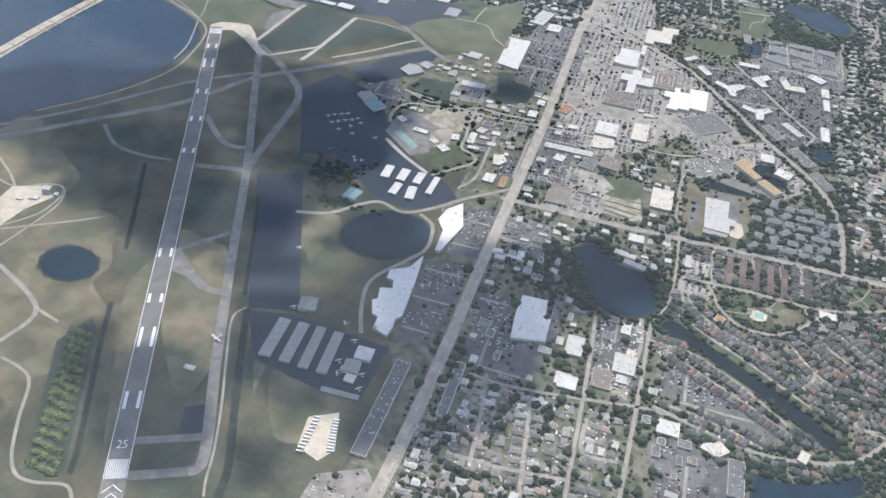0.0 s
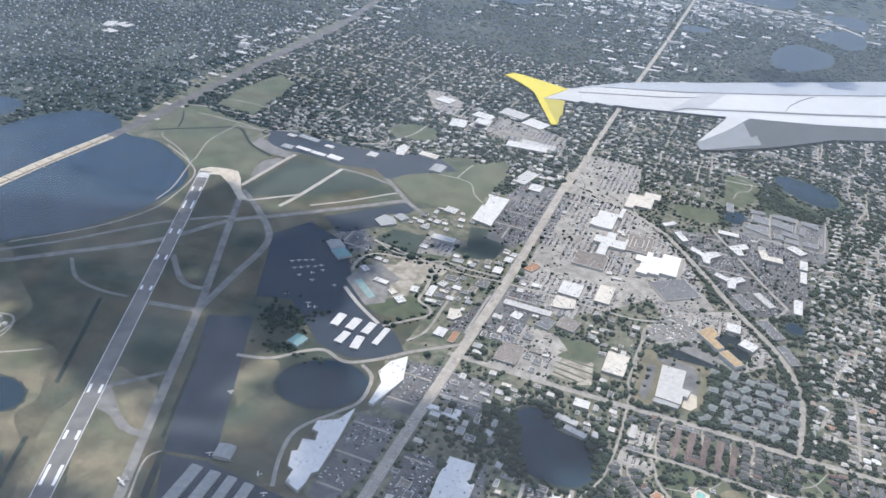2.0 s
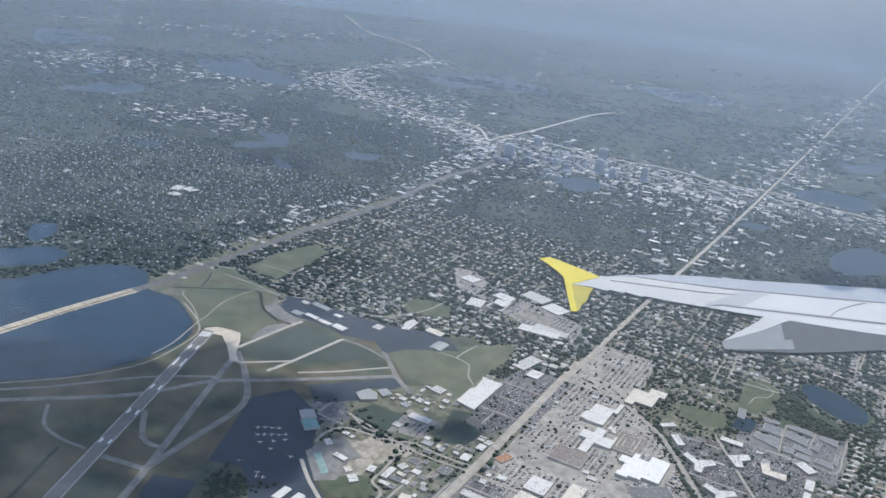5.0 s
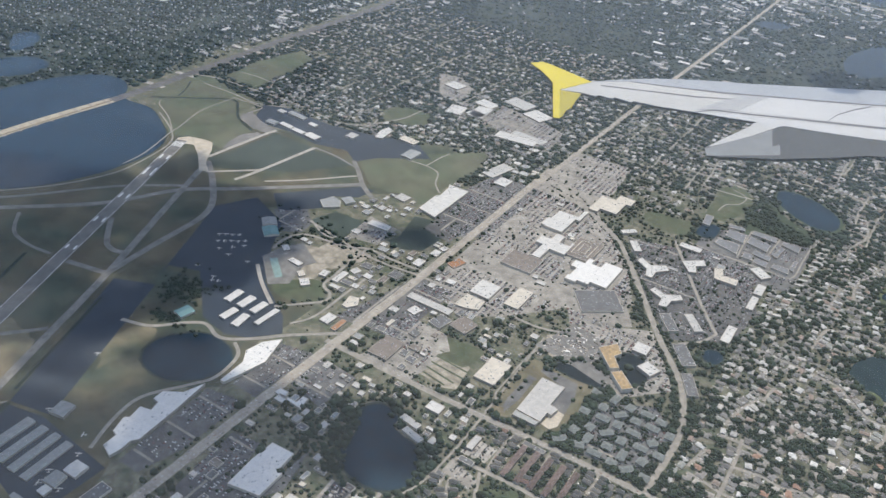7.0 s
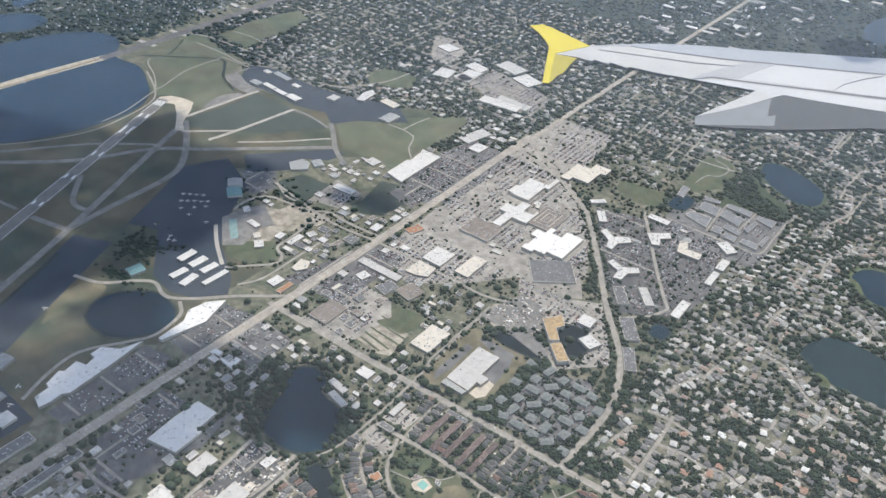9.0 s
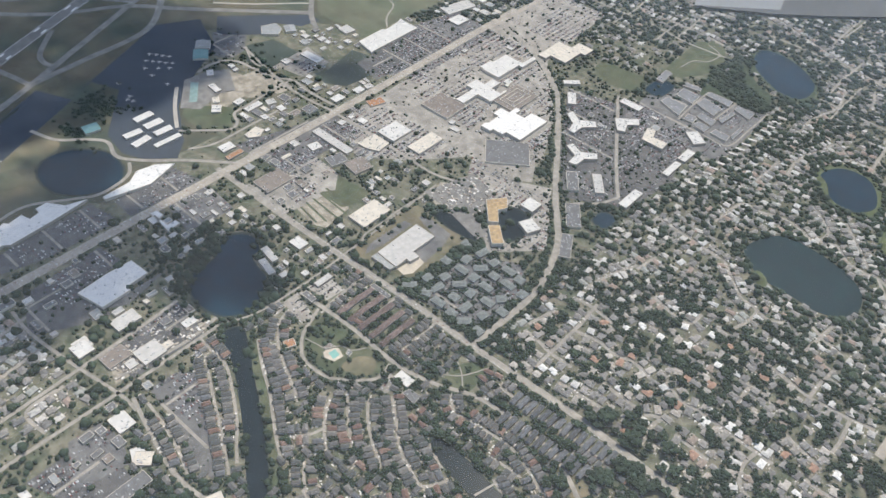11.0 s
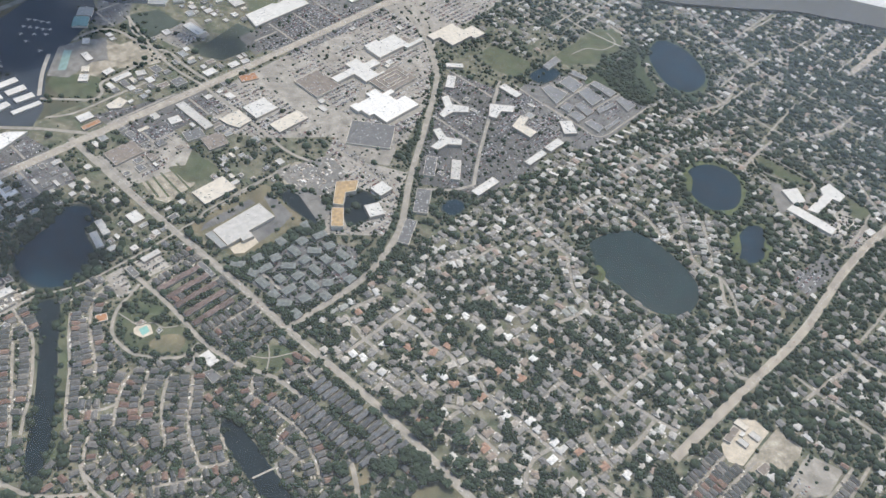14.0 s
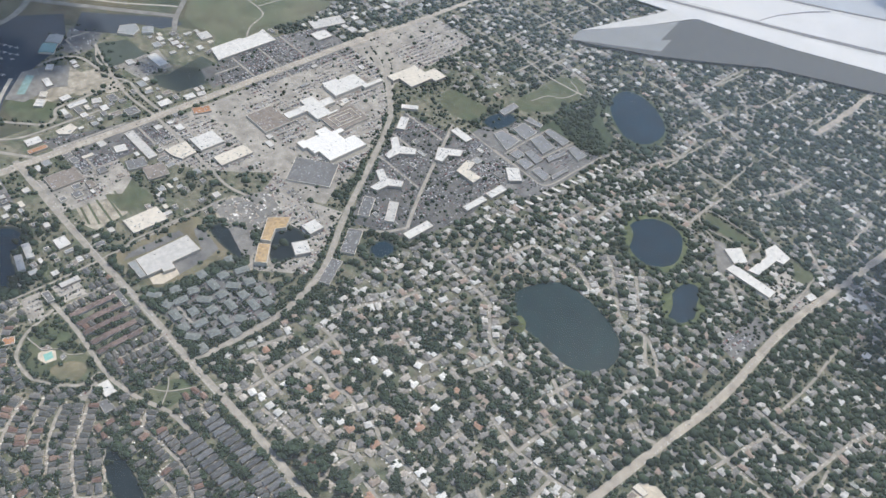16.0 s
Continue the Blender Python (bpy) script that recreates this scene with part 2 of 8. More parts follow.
# ---- mesh helpers ----
def solid(name, verts, faces, mat, parent=None, label="", smooth=False):
    me = bpy.data.meshes.new(name)
    me.from_pydata(verts, [], faces)
    for m in mat if isinstance(mat, (list, tuple)) else [mat]:
        me.materials.append(m)
    me.update()
    ob = new(name, me)
    if parent:
        ob.parent = parent
    if label:
        ob["label"] = label
    return ob


def part(name, bm, mat, parent=None, label=""):
    me = bpy.data.meshes.new(name)
    bm.to_mesh(me)
    bm.free()
    me.materials.append(mat)
    ob = new(name, me)
    if parent:
        ob.parent = parent
    if label:
        ob["label"] = label
    return ob


def bulk(name, verts, tris, mat, label, category, smooth=False):
    """One large joined mesh from arrays."""
    me = bpy.data.meshes.new(name)
    verts, tris = np.asarray(verts, np.float32), np.asarray(tris, np.int32)
    me.vertices.add(len(verts)), me.loops.add(tris.size), me.polygons.add(len(tris))
    me.vertices.foreach_set("co", verts.ravel())
    me.loops.foreach_set("vertex_index", tris.ravel())
    me.polygons.foreach_set("loop_start", np.arange(len(tris), dtype=np.int32) * 3)
    me.polygons.foreach_set("use_smooth", np.full(len(tris), smooth))
    me.materials.append(mat)
    me.update(calc_edges=True)
    return tagged(new(name, me), label, category, kind="stuff")


def box_faces(k=0):
    return [(k, k + 3, k + 2, k + 1), (k + 4, k + 5, k + 6, k + 7), (k, k + 1, k + 5, k + 4), (k + 1, k + 2, k + 6, k + 5), (k + 2, k + 3, k + 7, k + 6), (k + 3, k, k + 4, k + 7)]


def box_verts(x0, x1, y0, y1, z0, z1):
    return [(x0, y0, z0), (x1, y0, z0), (x1, y1, z0), (x0, y1, z0), (x0, y0, z1), (x1, y0, z1), (x1, y1, z1), (x0, y1, z1)]


# ---- plan of what is taken: one cell a metre ----
X0, Y0, NX, NY = -1400, 60, 2400, 2000
taken = np.zeros((NX, NY), np.uint8)  # 0 free, 1 street, 2 water or field, 3 paved lot, 4 built


def claim(points, value):
    p = np.array(points, float)
    a, b = np.floor(p.min(0)).astype(int), np.ceil(p.max(0)).astype(int)
    xs, ys = np.arange(max(a[0], X0), min(b[0] + 1, X0 + NX)), np.arange(max(a[1], Y0), min(b[1] + 1, Y0 + NY))
    if not len(xs) or not len(ys):
        return
    gx, gy = np.meshgrid(xs + 0.5, ys + 0.5, indexing="ij")
    inside = np.zeros(gx.shape, bool)
    for (x1, y1), (x2, y2) in zip(p, np.roll(p, -1, 0)):
        if y1 != y2:
            inside ^= ((y1 > gy) != (y2 > gy)) & (gx < (x2 - x1) * (gy - y1) / (y2 - y1) + x1)
    view = taken[xs[0] - X0:xs[-1] - X0 + 1, ys[0] - Y0:ys[-1] - Y0 + 1]
    if value in (3, 5):  # lots and lawns only take what is still free
        view[inside & (view == 0)] = 2 if value == 5 else value
    else:
        view[inside] = value


def state(x, y):
    i, j = int(math.floor(x)) - X0, int(math.floor(y)) - Y0
    return taken[i, j] if 0 <= i < NX and 0 <= j < NY else 0


def states(x, y):
    i, j = np.floor(x).astype(int) - X0, np.floor(y).astype(int) - Y0
    ok = (i >= 0) & (i < NX) & (j >= 0) & (j < NY)
    out = np.zeros(len(x), np.uint8)
    out[ok] = taken[i[ok], j[ok]]
    return out


def rounded(points, steps=5, closed=True):
    """A smooth line through the points."""
    n, out = len(points), []
    for i in range(n if closed else n - 1):
        p = [np.array(points[(i + k) % n] if closed else points[min(max(i + k, 0), n - 1)], float) for k in (-1, 0, 1, 2)]
        for s in range(steps):
            u = s / steps
            out.append(tuple(0.5 * (2 * p[1] + (p[2] - p[0]) * u + (2 * p[0] - 5 * p[1] + 4 * p[2] - p[3]) * u * u + (3 * p[1] - p[0] - 3 * p[2] + p[3]) * u ** 3)))
    if not closed:
        out.append(tuple(points[-1]))
    return out


LAYERS = {k: [0.015 + 0.022 * i, 0] for i, k in enumerate(("lawn", "sand", "grass", "lane", "lot", "apron", "bank", "water", "taxi", "street", "pale", "runway", "road"))}


def level(layer):
    """The height of the next sheet of a layer: no two flush sheets share a plane."""
    base, count = LAYERS[layer]
    LAYERS[layer][1] += 1
    return base + 0.0013 * (count % 16)


def sheet(name, points, mat, z, label, category, value):
    z = level(z)
    p = [(x, y, z) for x, y in points]
    area2 = sum(a[0] * b[1] - b[0] * a[1] for a, b in zip(p, p[1:] + p[:1]))
    if area2 < 0:
        p.reverse()
    ob = solid(name, p, [tuple(range(len(p)))], mat)
    tagged(ob, label, category, kind="structure")
    if value:
        claim([(x, y) for x, y, _ in p], value)
    return ob


def ribbon(name, points, width, mat, z, label, category, value, curve=True):
    z = level(z)
    p = np.array(rounded(points, 6, False) if curve and len(points) > 2 else points, float)
    d = np.gradient(p, axis=0)
    d /= np.linalg.norm(d, axis=1)[:, None]
    side = np.c_[-d[:, 1], d[:, 0]] * width / 2
    v = [(*q, z) for q in p + side] + [(*q, z) for q in p - side]
    n = len(p)
    ob = solid(name, v, [(i, n + i, n + i + 1, i + 1) for i in range(n - 1)], mat)
    tagged(ob, label, category, kind="structure")
    if value:
        for i in range(n - 1):
            e = d[i] * 0.6
            w = side[i] * (1 + 0.8 / width)
            claim([p[i] + w - e, p[i + 1] + w + e, p[i + 1] - w + e, p[i] - w - e], value)
    return ob

# ---- ground and water ----
ground = solid("ground", [(-6500, -2500, 0), (6500, -2500, 0), (6500, 9000, 0), (-6500, 9000, 0)], [(0, 1, 2, 3)], GROUND)
tagged(ground, "flat suburban ground of lawn, soil and paving", "ground", kind="structure")


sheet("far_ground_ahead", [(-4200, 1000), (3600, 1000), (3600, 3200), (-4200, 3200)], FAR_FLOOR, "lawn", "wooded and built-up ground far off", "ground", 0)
def wavy(y, step, deep):
    """A winding line across the land at about this distance."""
    return [(x, y + deep * noise.noise(Vector((x / 260, y / 90, 0.4))) + deep * 0.5 * noise.noise(Vector((x / 90, y / 90, 5.4)))) for x in np.arange(-4200, 3601, step)]


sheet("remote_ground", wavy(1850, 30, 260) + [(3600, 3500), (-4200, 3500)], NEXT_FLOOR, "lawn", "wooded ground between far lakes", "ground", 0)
sheet("farthest_ground", wavy(2950, 40, 420) + [(3600, 4900), (-4200, 4900)], LAST_FLOOR, "lawn", "wooded plain far off, coloured blue-grey for haze", "ground", 0)
sheet("horizon_ground", wavy(3800, 50, 250) + [(3600, 4880), (-4200, 4880)], END_FLOOR, "lawn", "land near the horizon, coloured pale for haze", "ground", 0)
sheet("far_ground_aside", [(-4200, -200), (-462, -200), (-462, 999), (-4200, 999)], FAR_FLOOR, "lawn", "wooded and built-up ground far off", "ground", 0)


SHORES = []


def water(name, points, mat=None):
    p = rounded(points)
    c = np.mean(points, 0)
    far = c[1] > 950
    if not far and c[0] > -60:
        SHORES.append(p)
    if not far and name != "lake_green":
        r = max(np.linalg.norm(np.array(p) - c, axis=1))
        reedy = name in ("lake_oval", "lake_blue", "lake_lily")
        grow = 1 + (4.2 if reedy else 1.8) / r
        sheet(name + "_bank", [tuple(c + (np.array(q) - c) * grow + 0.5 * np.array((math.sin(q[1]), math.cos(q[0])))) for q in p], REEDS if name == "lake_oval" else BANK if reedy else DITCH, "bank", "grassy lake bank with reeds", "bank", 2)
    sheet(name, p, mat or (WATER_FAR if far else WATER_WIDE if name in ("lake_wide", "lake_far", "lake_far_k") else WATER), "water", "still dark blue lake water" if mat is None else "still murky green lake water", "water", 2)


AVENUES = []


def road(name, points, width):
    if name in ("curved_boulevard", "boulevard_top", "avenue_right", "loop_street", "loop_pool", "street_low", "side_street_a", "side_street_b", "side_street_c", "airport_road_e", "airport_road_c", "mall_street", "ware_street", "lake_path", "office_street", "office_street_b"):
        AVENUES.append((points, width))
    big = width > 4
    ribbon(name, points, width, BRIDGE if name == "causeway" else CONCRETE if name in ("highway_bend", "highway_north", "highway_cross") else HIGHWAY if name.startswith("highway") else ROAD if big else STREET, "road" if big else "street", "pale worn asphalt road with traffic lanes" if big else "narrow pale asphalt street", "road", 1)


def taxi(name, points, width):
    ribbon(name, points, width, TAXI, "taxi", "weathered grey asphalt taxiway", "taxiway", 2)


def taxipale(name, points, width):
    ribbon(name, points, width, CONCRETE, "pale", "bleached pale concrete taxiway", "taxiway", 2)


def pale(name, points):
    sheet(name, points, CREAM_PAD, "pale", "cream bleached concrete pad at the runway end", "pavement", 2)


def pad(name, points):
    sheet(name, points, TAXI, "pale", "weathered grey concrete apron", "apron", 2)


def turf(name, points):
    sheet(name, points, TURF, "grass", "dark airfield grass", "grass", 2)


def reeds(name, points):
    sheet(name, rounded(points, 4), REEDS, "bank", "green reed marsh beside a lake", "marsh", 2)


def marsh(name, points):
    sheet(name, rounded(points, 4), BANK, "runway", "yellow-green reeds at a lake edge", "marsh", 2)


def ditch(name, points, width):
    ribbon(name, points, width, DITCH, "bank", "overgrown drainage ditch", "ditch", 2)


def asphalt(name, points):
    sheet(name, points, ASPHALT, "apron", "dark asphalt aircraft apron", "apron", 2)


def sand(name, points):
    sheet(name, points, SAND, "sand", "bare pale sandy lot", "ground", 2)


LOTS = []


def lot(name, points):
    LOTS.append(points)
    # Dark asphalt; lots by the shops take it to deepen the cloud shade
    dark = name in ("lot_ware", "lot_ware_strip", "lot_corner", "lot_town", "lot_mall_d", "lot_squares", "lot_yfield", "lot_mall_a", "lot_avenue", "lot_terminal", "lot_dept", "lot_flats", "lot_store", "lot_mall_b", "lot_strip_w", "lot_east", "lot_low", "lot_left", "lot_southwest")
    sheet(name, points, LOT_DARK if dark else LOT, "lot", "asphalt parking lot coloured dark, partly for cloud shade" if dark else "grey asphalt parking lot", "parking lot", 3)


def grass(name, points):
    sheet(name, rounded(points, 4), GRASS, "grass", "mown green grass field", "grass", 2)


def lawn(name, points):
    sheet(name, points, LAWN, "lawn", "dry airfield grass with brown patches", "grass", 5)


def meadow(name, points):
    sheet(name, points, MEADOW, "lawn", "pale mown airfield grass", "grass", 5)


def dry(name, points):
    sheet(name, rounded(points, 4), DRY, "sand", "sun-bleached brown and green grass", "grass", 2)


water("lake_wide", [(-397, 340), (-374, 383), (-351, 409), (-334, 444), (-327, 476), (-328, 507), (-340, 532), (-363, 549), (-397, 565), (-428, 564), (-456, 589), (-486, 588), (-508, 563), (-519, 529), (-523, 503), (-534, 460)])
water("lake_far", [(-610, 513), (-596, 538), (-573, 571), (-543, 569), (-538, 540), (-556, 512), (-567, 487)])
water("pond_field", [(-275, 258), (-277, 267), (-270, 275), (-258, 275), (-249, 269), (-247, 260), (-254, 253), (-266, 252)])
water("lake_round", [(-141, 338), (-140, 353), (-125, 368), (-106, 368), (-94, 357), (-97, 341), (-111, 328), (-130, 328)])
water("lake_dark", [(-6, 359), (-15, 372), (-7, 383), (5, 380), (9, 372), (26, 368), (35, 360), (38, 349), (28, 335), (10, 333), (-4, 342)])
water("canal_long", [(38, 330), (45, 337), (67, 324), (90, 310), (115, 293), (124, 284), (119, 279), (89, 300), (61, 318), (42, 326)], CANAL_WATER)
water("lake_corner", [(89, 254), (99, 253), (114, 258), (131, 268), (130, 256), (115, 234), (88, 220), (83, 232), (86, 243)])
water("canal_short", [(155, 356), (161, 359), (175, 358), (189, 356), (201, 354), (215, 350), (207, 341), (193, 345), (183, 346), (170, 348), (158, 352)], CANAL_WATER)
water("lake_oval", [(108, 781), (107, 795), (119, 801), (140, 795), (158, 779), (160, 758), (149, 749), (130, 757), (114, 770)])
water("lake_green", [(201, 583), (211, 604), (230, 607), (251, 603), (266, 593), (270, 577), (265, 567), (253, 561), (236, 562), (218, 563), (204, 573)], WATER_GREEN)
water("lake_blue", [(211, 668), (205, 681), (212, 696), (228, 699), (239, 688), (244, 672), (236, 659), (223, 659)])
water("lake_lily", [(259, 648), (258, 663), (265, 668), (273, 656), (278, 644), (273, 634), (266, 636)])
water("pond_yard", [(57.4, 468.6), (55.4, 475.5), (62.6, 477.8), (74.6, 483.5), (80.7, 475.6), (85.6, 470.2), (80.8, 468.6)], CANAL_WATER)
water("pond_square", [(72, 679), (73, 697), (84, 699), (84, 680)])
water("pond_small", [(123, 535), (124, 544), (132, 545), (134, 537), (130, 532)])
water("lake_far_k", [(-639, 598), (-630, 616), (-609, 606), (-595, 580), (-606, 571)])
road("main_road", [(-64, 172), (-64, 187), (-62, 232), (-61, 286), (-61, 336), (-60, 410), (-59, 517), (-62, 700)], 6.3)
road("cross_street", [(-66, 407), (-12, 407), (34, 408), (85, 410), (133, 410), (197, 412), (264, 409)], 3.9)
road("curved_boulevard", [(133, 410), (134, 433), (134, 459), (129, 482), (118, 506), (94, 537), (62, 584), (31, 626), (-8, 657), (-26, 671)], 3.7)
road("boulevard_top", [(32, 626), (5, 648), (-25, 663), (-49, 670)], 3.5)
road("avenue_right", [(313, 493), (314, 513), (317, 561), (320, 613), (316, 677), (319, 731), (324, 793), (333, 889)], 4.7)
road("far_avenue", [(227.7, 878.4), (228.7, 895.7), (228.3, 923.3), (227.7, 988.3)], 5.0)
road("office_street", [(62.2, 657.6), (76, 635.6), (93.8, 606.4), (110.6, 580.3), (123.2, 562.7)], 2.2)
road("office_street_b", [(106.4, 538.1), (117.3, 548.9), (123.2, 562.7)], 2.0)
road("side_street_a", [(10, 197), (10, 216), (9, 250), (7, 299), (5, 326)], 1.9)
road("side_street_c", [(-46, 265), (-26, 264), (5, 268), (34, 273), (47, 273)], 1.7)
road("loop_street", [(45, 374), (80, 376), (113, 375), (134, 379), (157, 388), (193, 389), (211, 383), (230, 371)], 2.3)
road("loop_pool", [(60, 373), (63.1, 366), (66.6, 357.0), (72.5, 350.0), (79.9, 345.5), (90.5, 345.3), (98.4, 347.8), (107, 355), (113, 363), (111.5, 373)], 1.7)
road("street_low", [(40, 276), (81, 266), (105, 267), (130, 276), (146, 293)], 2.0)
road("curve_low", [(131, 298), (143, 295), (156, 297), (170, 304)], 1.6)
road("airport_road", [(-173, 348), (-155, 354), (-141, 369), (-131, 375), (-116, 371), (-102, 380), (-84, 399), (-61, 419)], 2.6)
road("airport_road_b", [(-103, 271), (-110, 290), (-112, 310), (-100, 331), (-93, 345), (-96, 365), (-106, 373)], 2.2)
road("path_left", [(-293, 250), (-256, 230), (-258, 206)], 2.5)
road("path_left_b", [(-251, 198), (-237, 195), (-229, 189), (-221, 172), (-212, 156), (-204, 148), (-195, 147), (-182, 150), (-175, 144)], 1.5)
road("shore_path", [(-371, 381), (-339, 423), (-323, 460), (-322, 489), (-330, 527), (-349, 546), (-383, 564)], 1.6)
taxi("taxi_main", [(-141, 172), (-138, 181), (-158, 227), (-177, 273), (-192, 310), (-218, 375), (-260, 470), (-282, 521)], 5.0)
taxi("taxi_end", [(-162, 162), (-141, 172)], 4.5)
taxi("taxi_stub", [(-169, 178), (-143, 190)], 4.0)
taxi("taxi_exit", [(-218, 294), (-198, 278), (-185, 272), (-177, 274)], 4.2)
taxi("taxi_exit_b", [(-217, 294), (-198, 317)], 3.0)
taxi("taxi_cross", [(-248, 367), (-216, 374)], 4.2)
taxi("old_runway", [(-380, 339), (-336, 383), (-291, 430), (-265, 478), (-231, 510), (-165, 576)], 5)
taxi("old_runway_b", [(-380, 359), (-343, 399), (-304, 452), (-265, 487)], 3)
taxi("diagonal", [(-218, 374), (-221, 415), (-226, 468), (-254, 501), (-284, 525)], 5)
taxi("diagonal_b", [(-270, 420), (-249, 399), (-237, 394), (-228, 396)], 4)
asphalt("apron_dark", [(-210, 373), (-185, 384), (-137, 274), (-162, 268)])
asphalt("apron_ties", [(-189, 388), (-228, 478), (-214, 507), (-175, 491), (-158, 461), (-134, 429), (-101, 409), (-90, 396), (-103, 381), (-117, 375), (-138, 379), (-175, 412), (-195, 404)])
asphalt("grey_pad", [(-159, 201), (-149, 207), (-143, 191), (-153, 188)])
asphalt("hangar_yard", [(-161, 266), (-139, 271), (-101, 268), (-87, 267), (-88, 233), (-109, 231), (-144, 238)])
pale("truck_lot", [(-106, 215), (-94, 222), (-88, 202), (-93, 195), (-104, 199)])
lot("lot_mall_a", [(-90, 336), (-67, 340), (-67, 298), (-73, 274), (-86, 274), (-87, 290)])
lot("lot_mall_b", [(-84, 389), (-63, 393), (-65, 346), (-82, 347)])
lot("lot_mall_c", [(-51, 496), (-54, 567), (-59, 677), (-60, 746), (-8, 749), (1, 656), (47, 602), (68, 559), (34, 528), (9, 496), (-17, 476)])
lot("lot_mall_d", [(-104, 601), (-92, 661), (-50, 660), (-50, 570), (-79, 546)])
lot("lot_mall_e", [(27, 542), (53, 576), (77, 536), (44, 513)])
lot("lot_yfield", [(32, 639), (119, 661), (139, 600), (133, 558), (99, 538), (69, 576)])
lot("lot_squares", [(79, 629), (75, 696), (151, 717), (151, 643), (115, 631)])
lot("lot_corner", [(-77, 428), (-34, 434), (-32, 495), (-60, 497), (-69, 457)])
lot("lot_ware", [(67.2, 437.9), (66.7, 456.4), (49.6, 461.4), (49.2, 466.4), (71.9, 464.3), (75.1, 453.9), (76.5, 436.8)])
lot("lot_ware_strip", [(48.7, 418.5), (50.8, 431.9), (50.4, 454.7), (45.6, 454.3), (44.8, 431.9), (45.5, 423.5)])
pad("site_yard", [(36, 481), (46, 515), (64, 512), (92, 470), (60, 478)])
lot("lot_build_b", [(48, 518), (89, 540), (119, 493), (95, 467)])
lot("lot_left", [(4, 326), (32, 323), (31, 283), (9, 279)])
lot("lot_low", [(45, 254), (76, 252), (86, 235), (45, 220)])
lot("lot_bottom", [(-91, 189), (-72, 199), (-59, 183), (-93, 171)])
grass("park_e", [(69.7, 707.3), (66.5, 745.3), (67.2, 771), (81.6, 778), (93.7, 758.4), (93.3, 734.7), (85.8, 718.7)])
grass("park_west", [(30.4, 676.7), (33.3, 688.4), (55.8, 691.1), (64.9, 691.8), (65.2, 670.7), (44.5, 665.5)])
road("park_path", [(74.7, 725.5), (77, 740.6), (85.7, 748.6), (86.8, 764.2), (73.7, 770.7)], 1.0)
sand("park_court", [(73.7, 773.2), (77.3, 783), (84, 771.5), (80.8, 762.3)])
grass("park_b", [(136.4, 381.5), (135.9, 396), (143.5, 405.4), (148.1, 403.5), (150, 386), (142.5, 381.2)])
road("park_path", [(134.6, 397), (140.8, 392.9), (148.7, 384.1)], 0.7)
road("park_path_b", [(133.6, 386), (141.4, 392.4), (147.6, 404.6)], 0.7)
lawn("airfield", [(-258, 112), (-109, 165), (-143, 236), (-151, 265), (-132, 273), (-143, 309), (-119, 314), (-86, 340), (-96, 383), (-93, 396), (-92, 429), (-148, 447), (-215, 473), (-157, 564), (-116, 594), (-111, 652), (-153, 680), (-237, 614), (-341, 599), (-364, 557), (-327, 504), (-338, 451), (-392, 373), (-441, 312)])
grass("green_a", [(-11, 438), (-11, 453), (-3, 455), (14, 456), (13, 438), (4, 436)])
road("perimeter_road", [(-162.8, 267.1), (-165.8, 258.7), (-157.9, 238.2), (-144.1, 207.1), (-135.5, 184.5), (-131.7, 171), (-128.6, 163.7)], 1.1)
road("beacon_loop", [(-324.3, 299.5), (-321.1, 313.7), (-309.7, 318.6), (-301.4, 314.9), (-297.6, 302), (-299.2, 284.9), (-303, 262.6)], 1.2)
pale("beacon_yard", [(-330.4, 296.9), (-331.2, 308.3), (-313.3, 315.8), (-303.8, 308), (-311.2, 293.6), (-313.8, 276.2)])
pad("runway_turnoff", [(-221.4, 293.1), (-216.8, 293.9), (-201.3, 281.5), (-186.3, 273.5), (-189.8, 269.8), (-201.7, 276.6), (-210.6, 277.8)])
dry("infield_dry", [(-212, 277), (-212, 292), (-195, 306), (-178, 272), (-162, 237), (-160, 212), (-168, 208), (-185, 228), (-198, 247)])
lot("lot_town", [(41, 284), (42, 298), (49, 305), (78, 289), (101, 275), (93, 274), (70, 281)])
sand("lot_cream", [(-134, 456), (-135, 473), (-133, 495), (-114, 498), (-98, 498), (-101, 485), (-115, 477), (-112, 453), (-109, 435)])
road("causeway", [(-442, 401), (-442, 438), (-440, 489), (-433, 556)], 11)
lot("lot_store", [(-56, 320), (-39, 323), (-33, 294), (-10, 298), (-14, 285), (-26, 262), (-52, 275)])
lot("lot_east", [(-17, 336), (-10, 307), (-17, 296), (-17, 318)])
lot("lot_avenue", [(314, 674), (311, 638), (298, 640), (300, 677)])
lot("lot_avenue_b", [(317, 713), (315, 690), (305, 694), (306, 725)])
grass("canal_bank", [(45, 337), (58, 335), (82, 320), (108, 303), (122, 293), (120, 290), (91, 311), (67, 324)])
road("street_left", [(25, 276), (30, 311), (28, 333)], 2.0)
road("side_street_b", [(32, 205), (32, 221), (33, 280), (33, 332)], 1.9)
road("lake_path", [(33, 332), (40, 349), (42, 379), (41, 410), (37, 491)], 1.3)
grass("pool_green", [(64.5, 363), (69, 355.5), (77.5, 348.5), (89.1, 347), (97, 349.8), (110.5, 361.5), (109.6, 370), (101, 372.5), (86.1, 372.5), (68, 372)])
sheet("field_pool", rounded([(95.1, 355.9), (95.0, 360.8), (97.9, 366.5), (102.5, 369.6), (106.4, 368.5), (109.1, 362.9), (105.7, 357.2), (98.7, 354.7)], 4), DRY, "apron", "worn dry grass field beside the pool", "grass", 2)
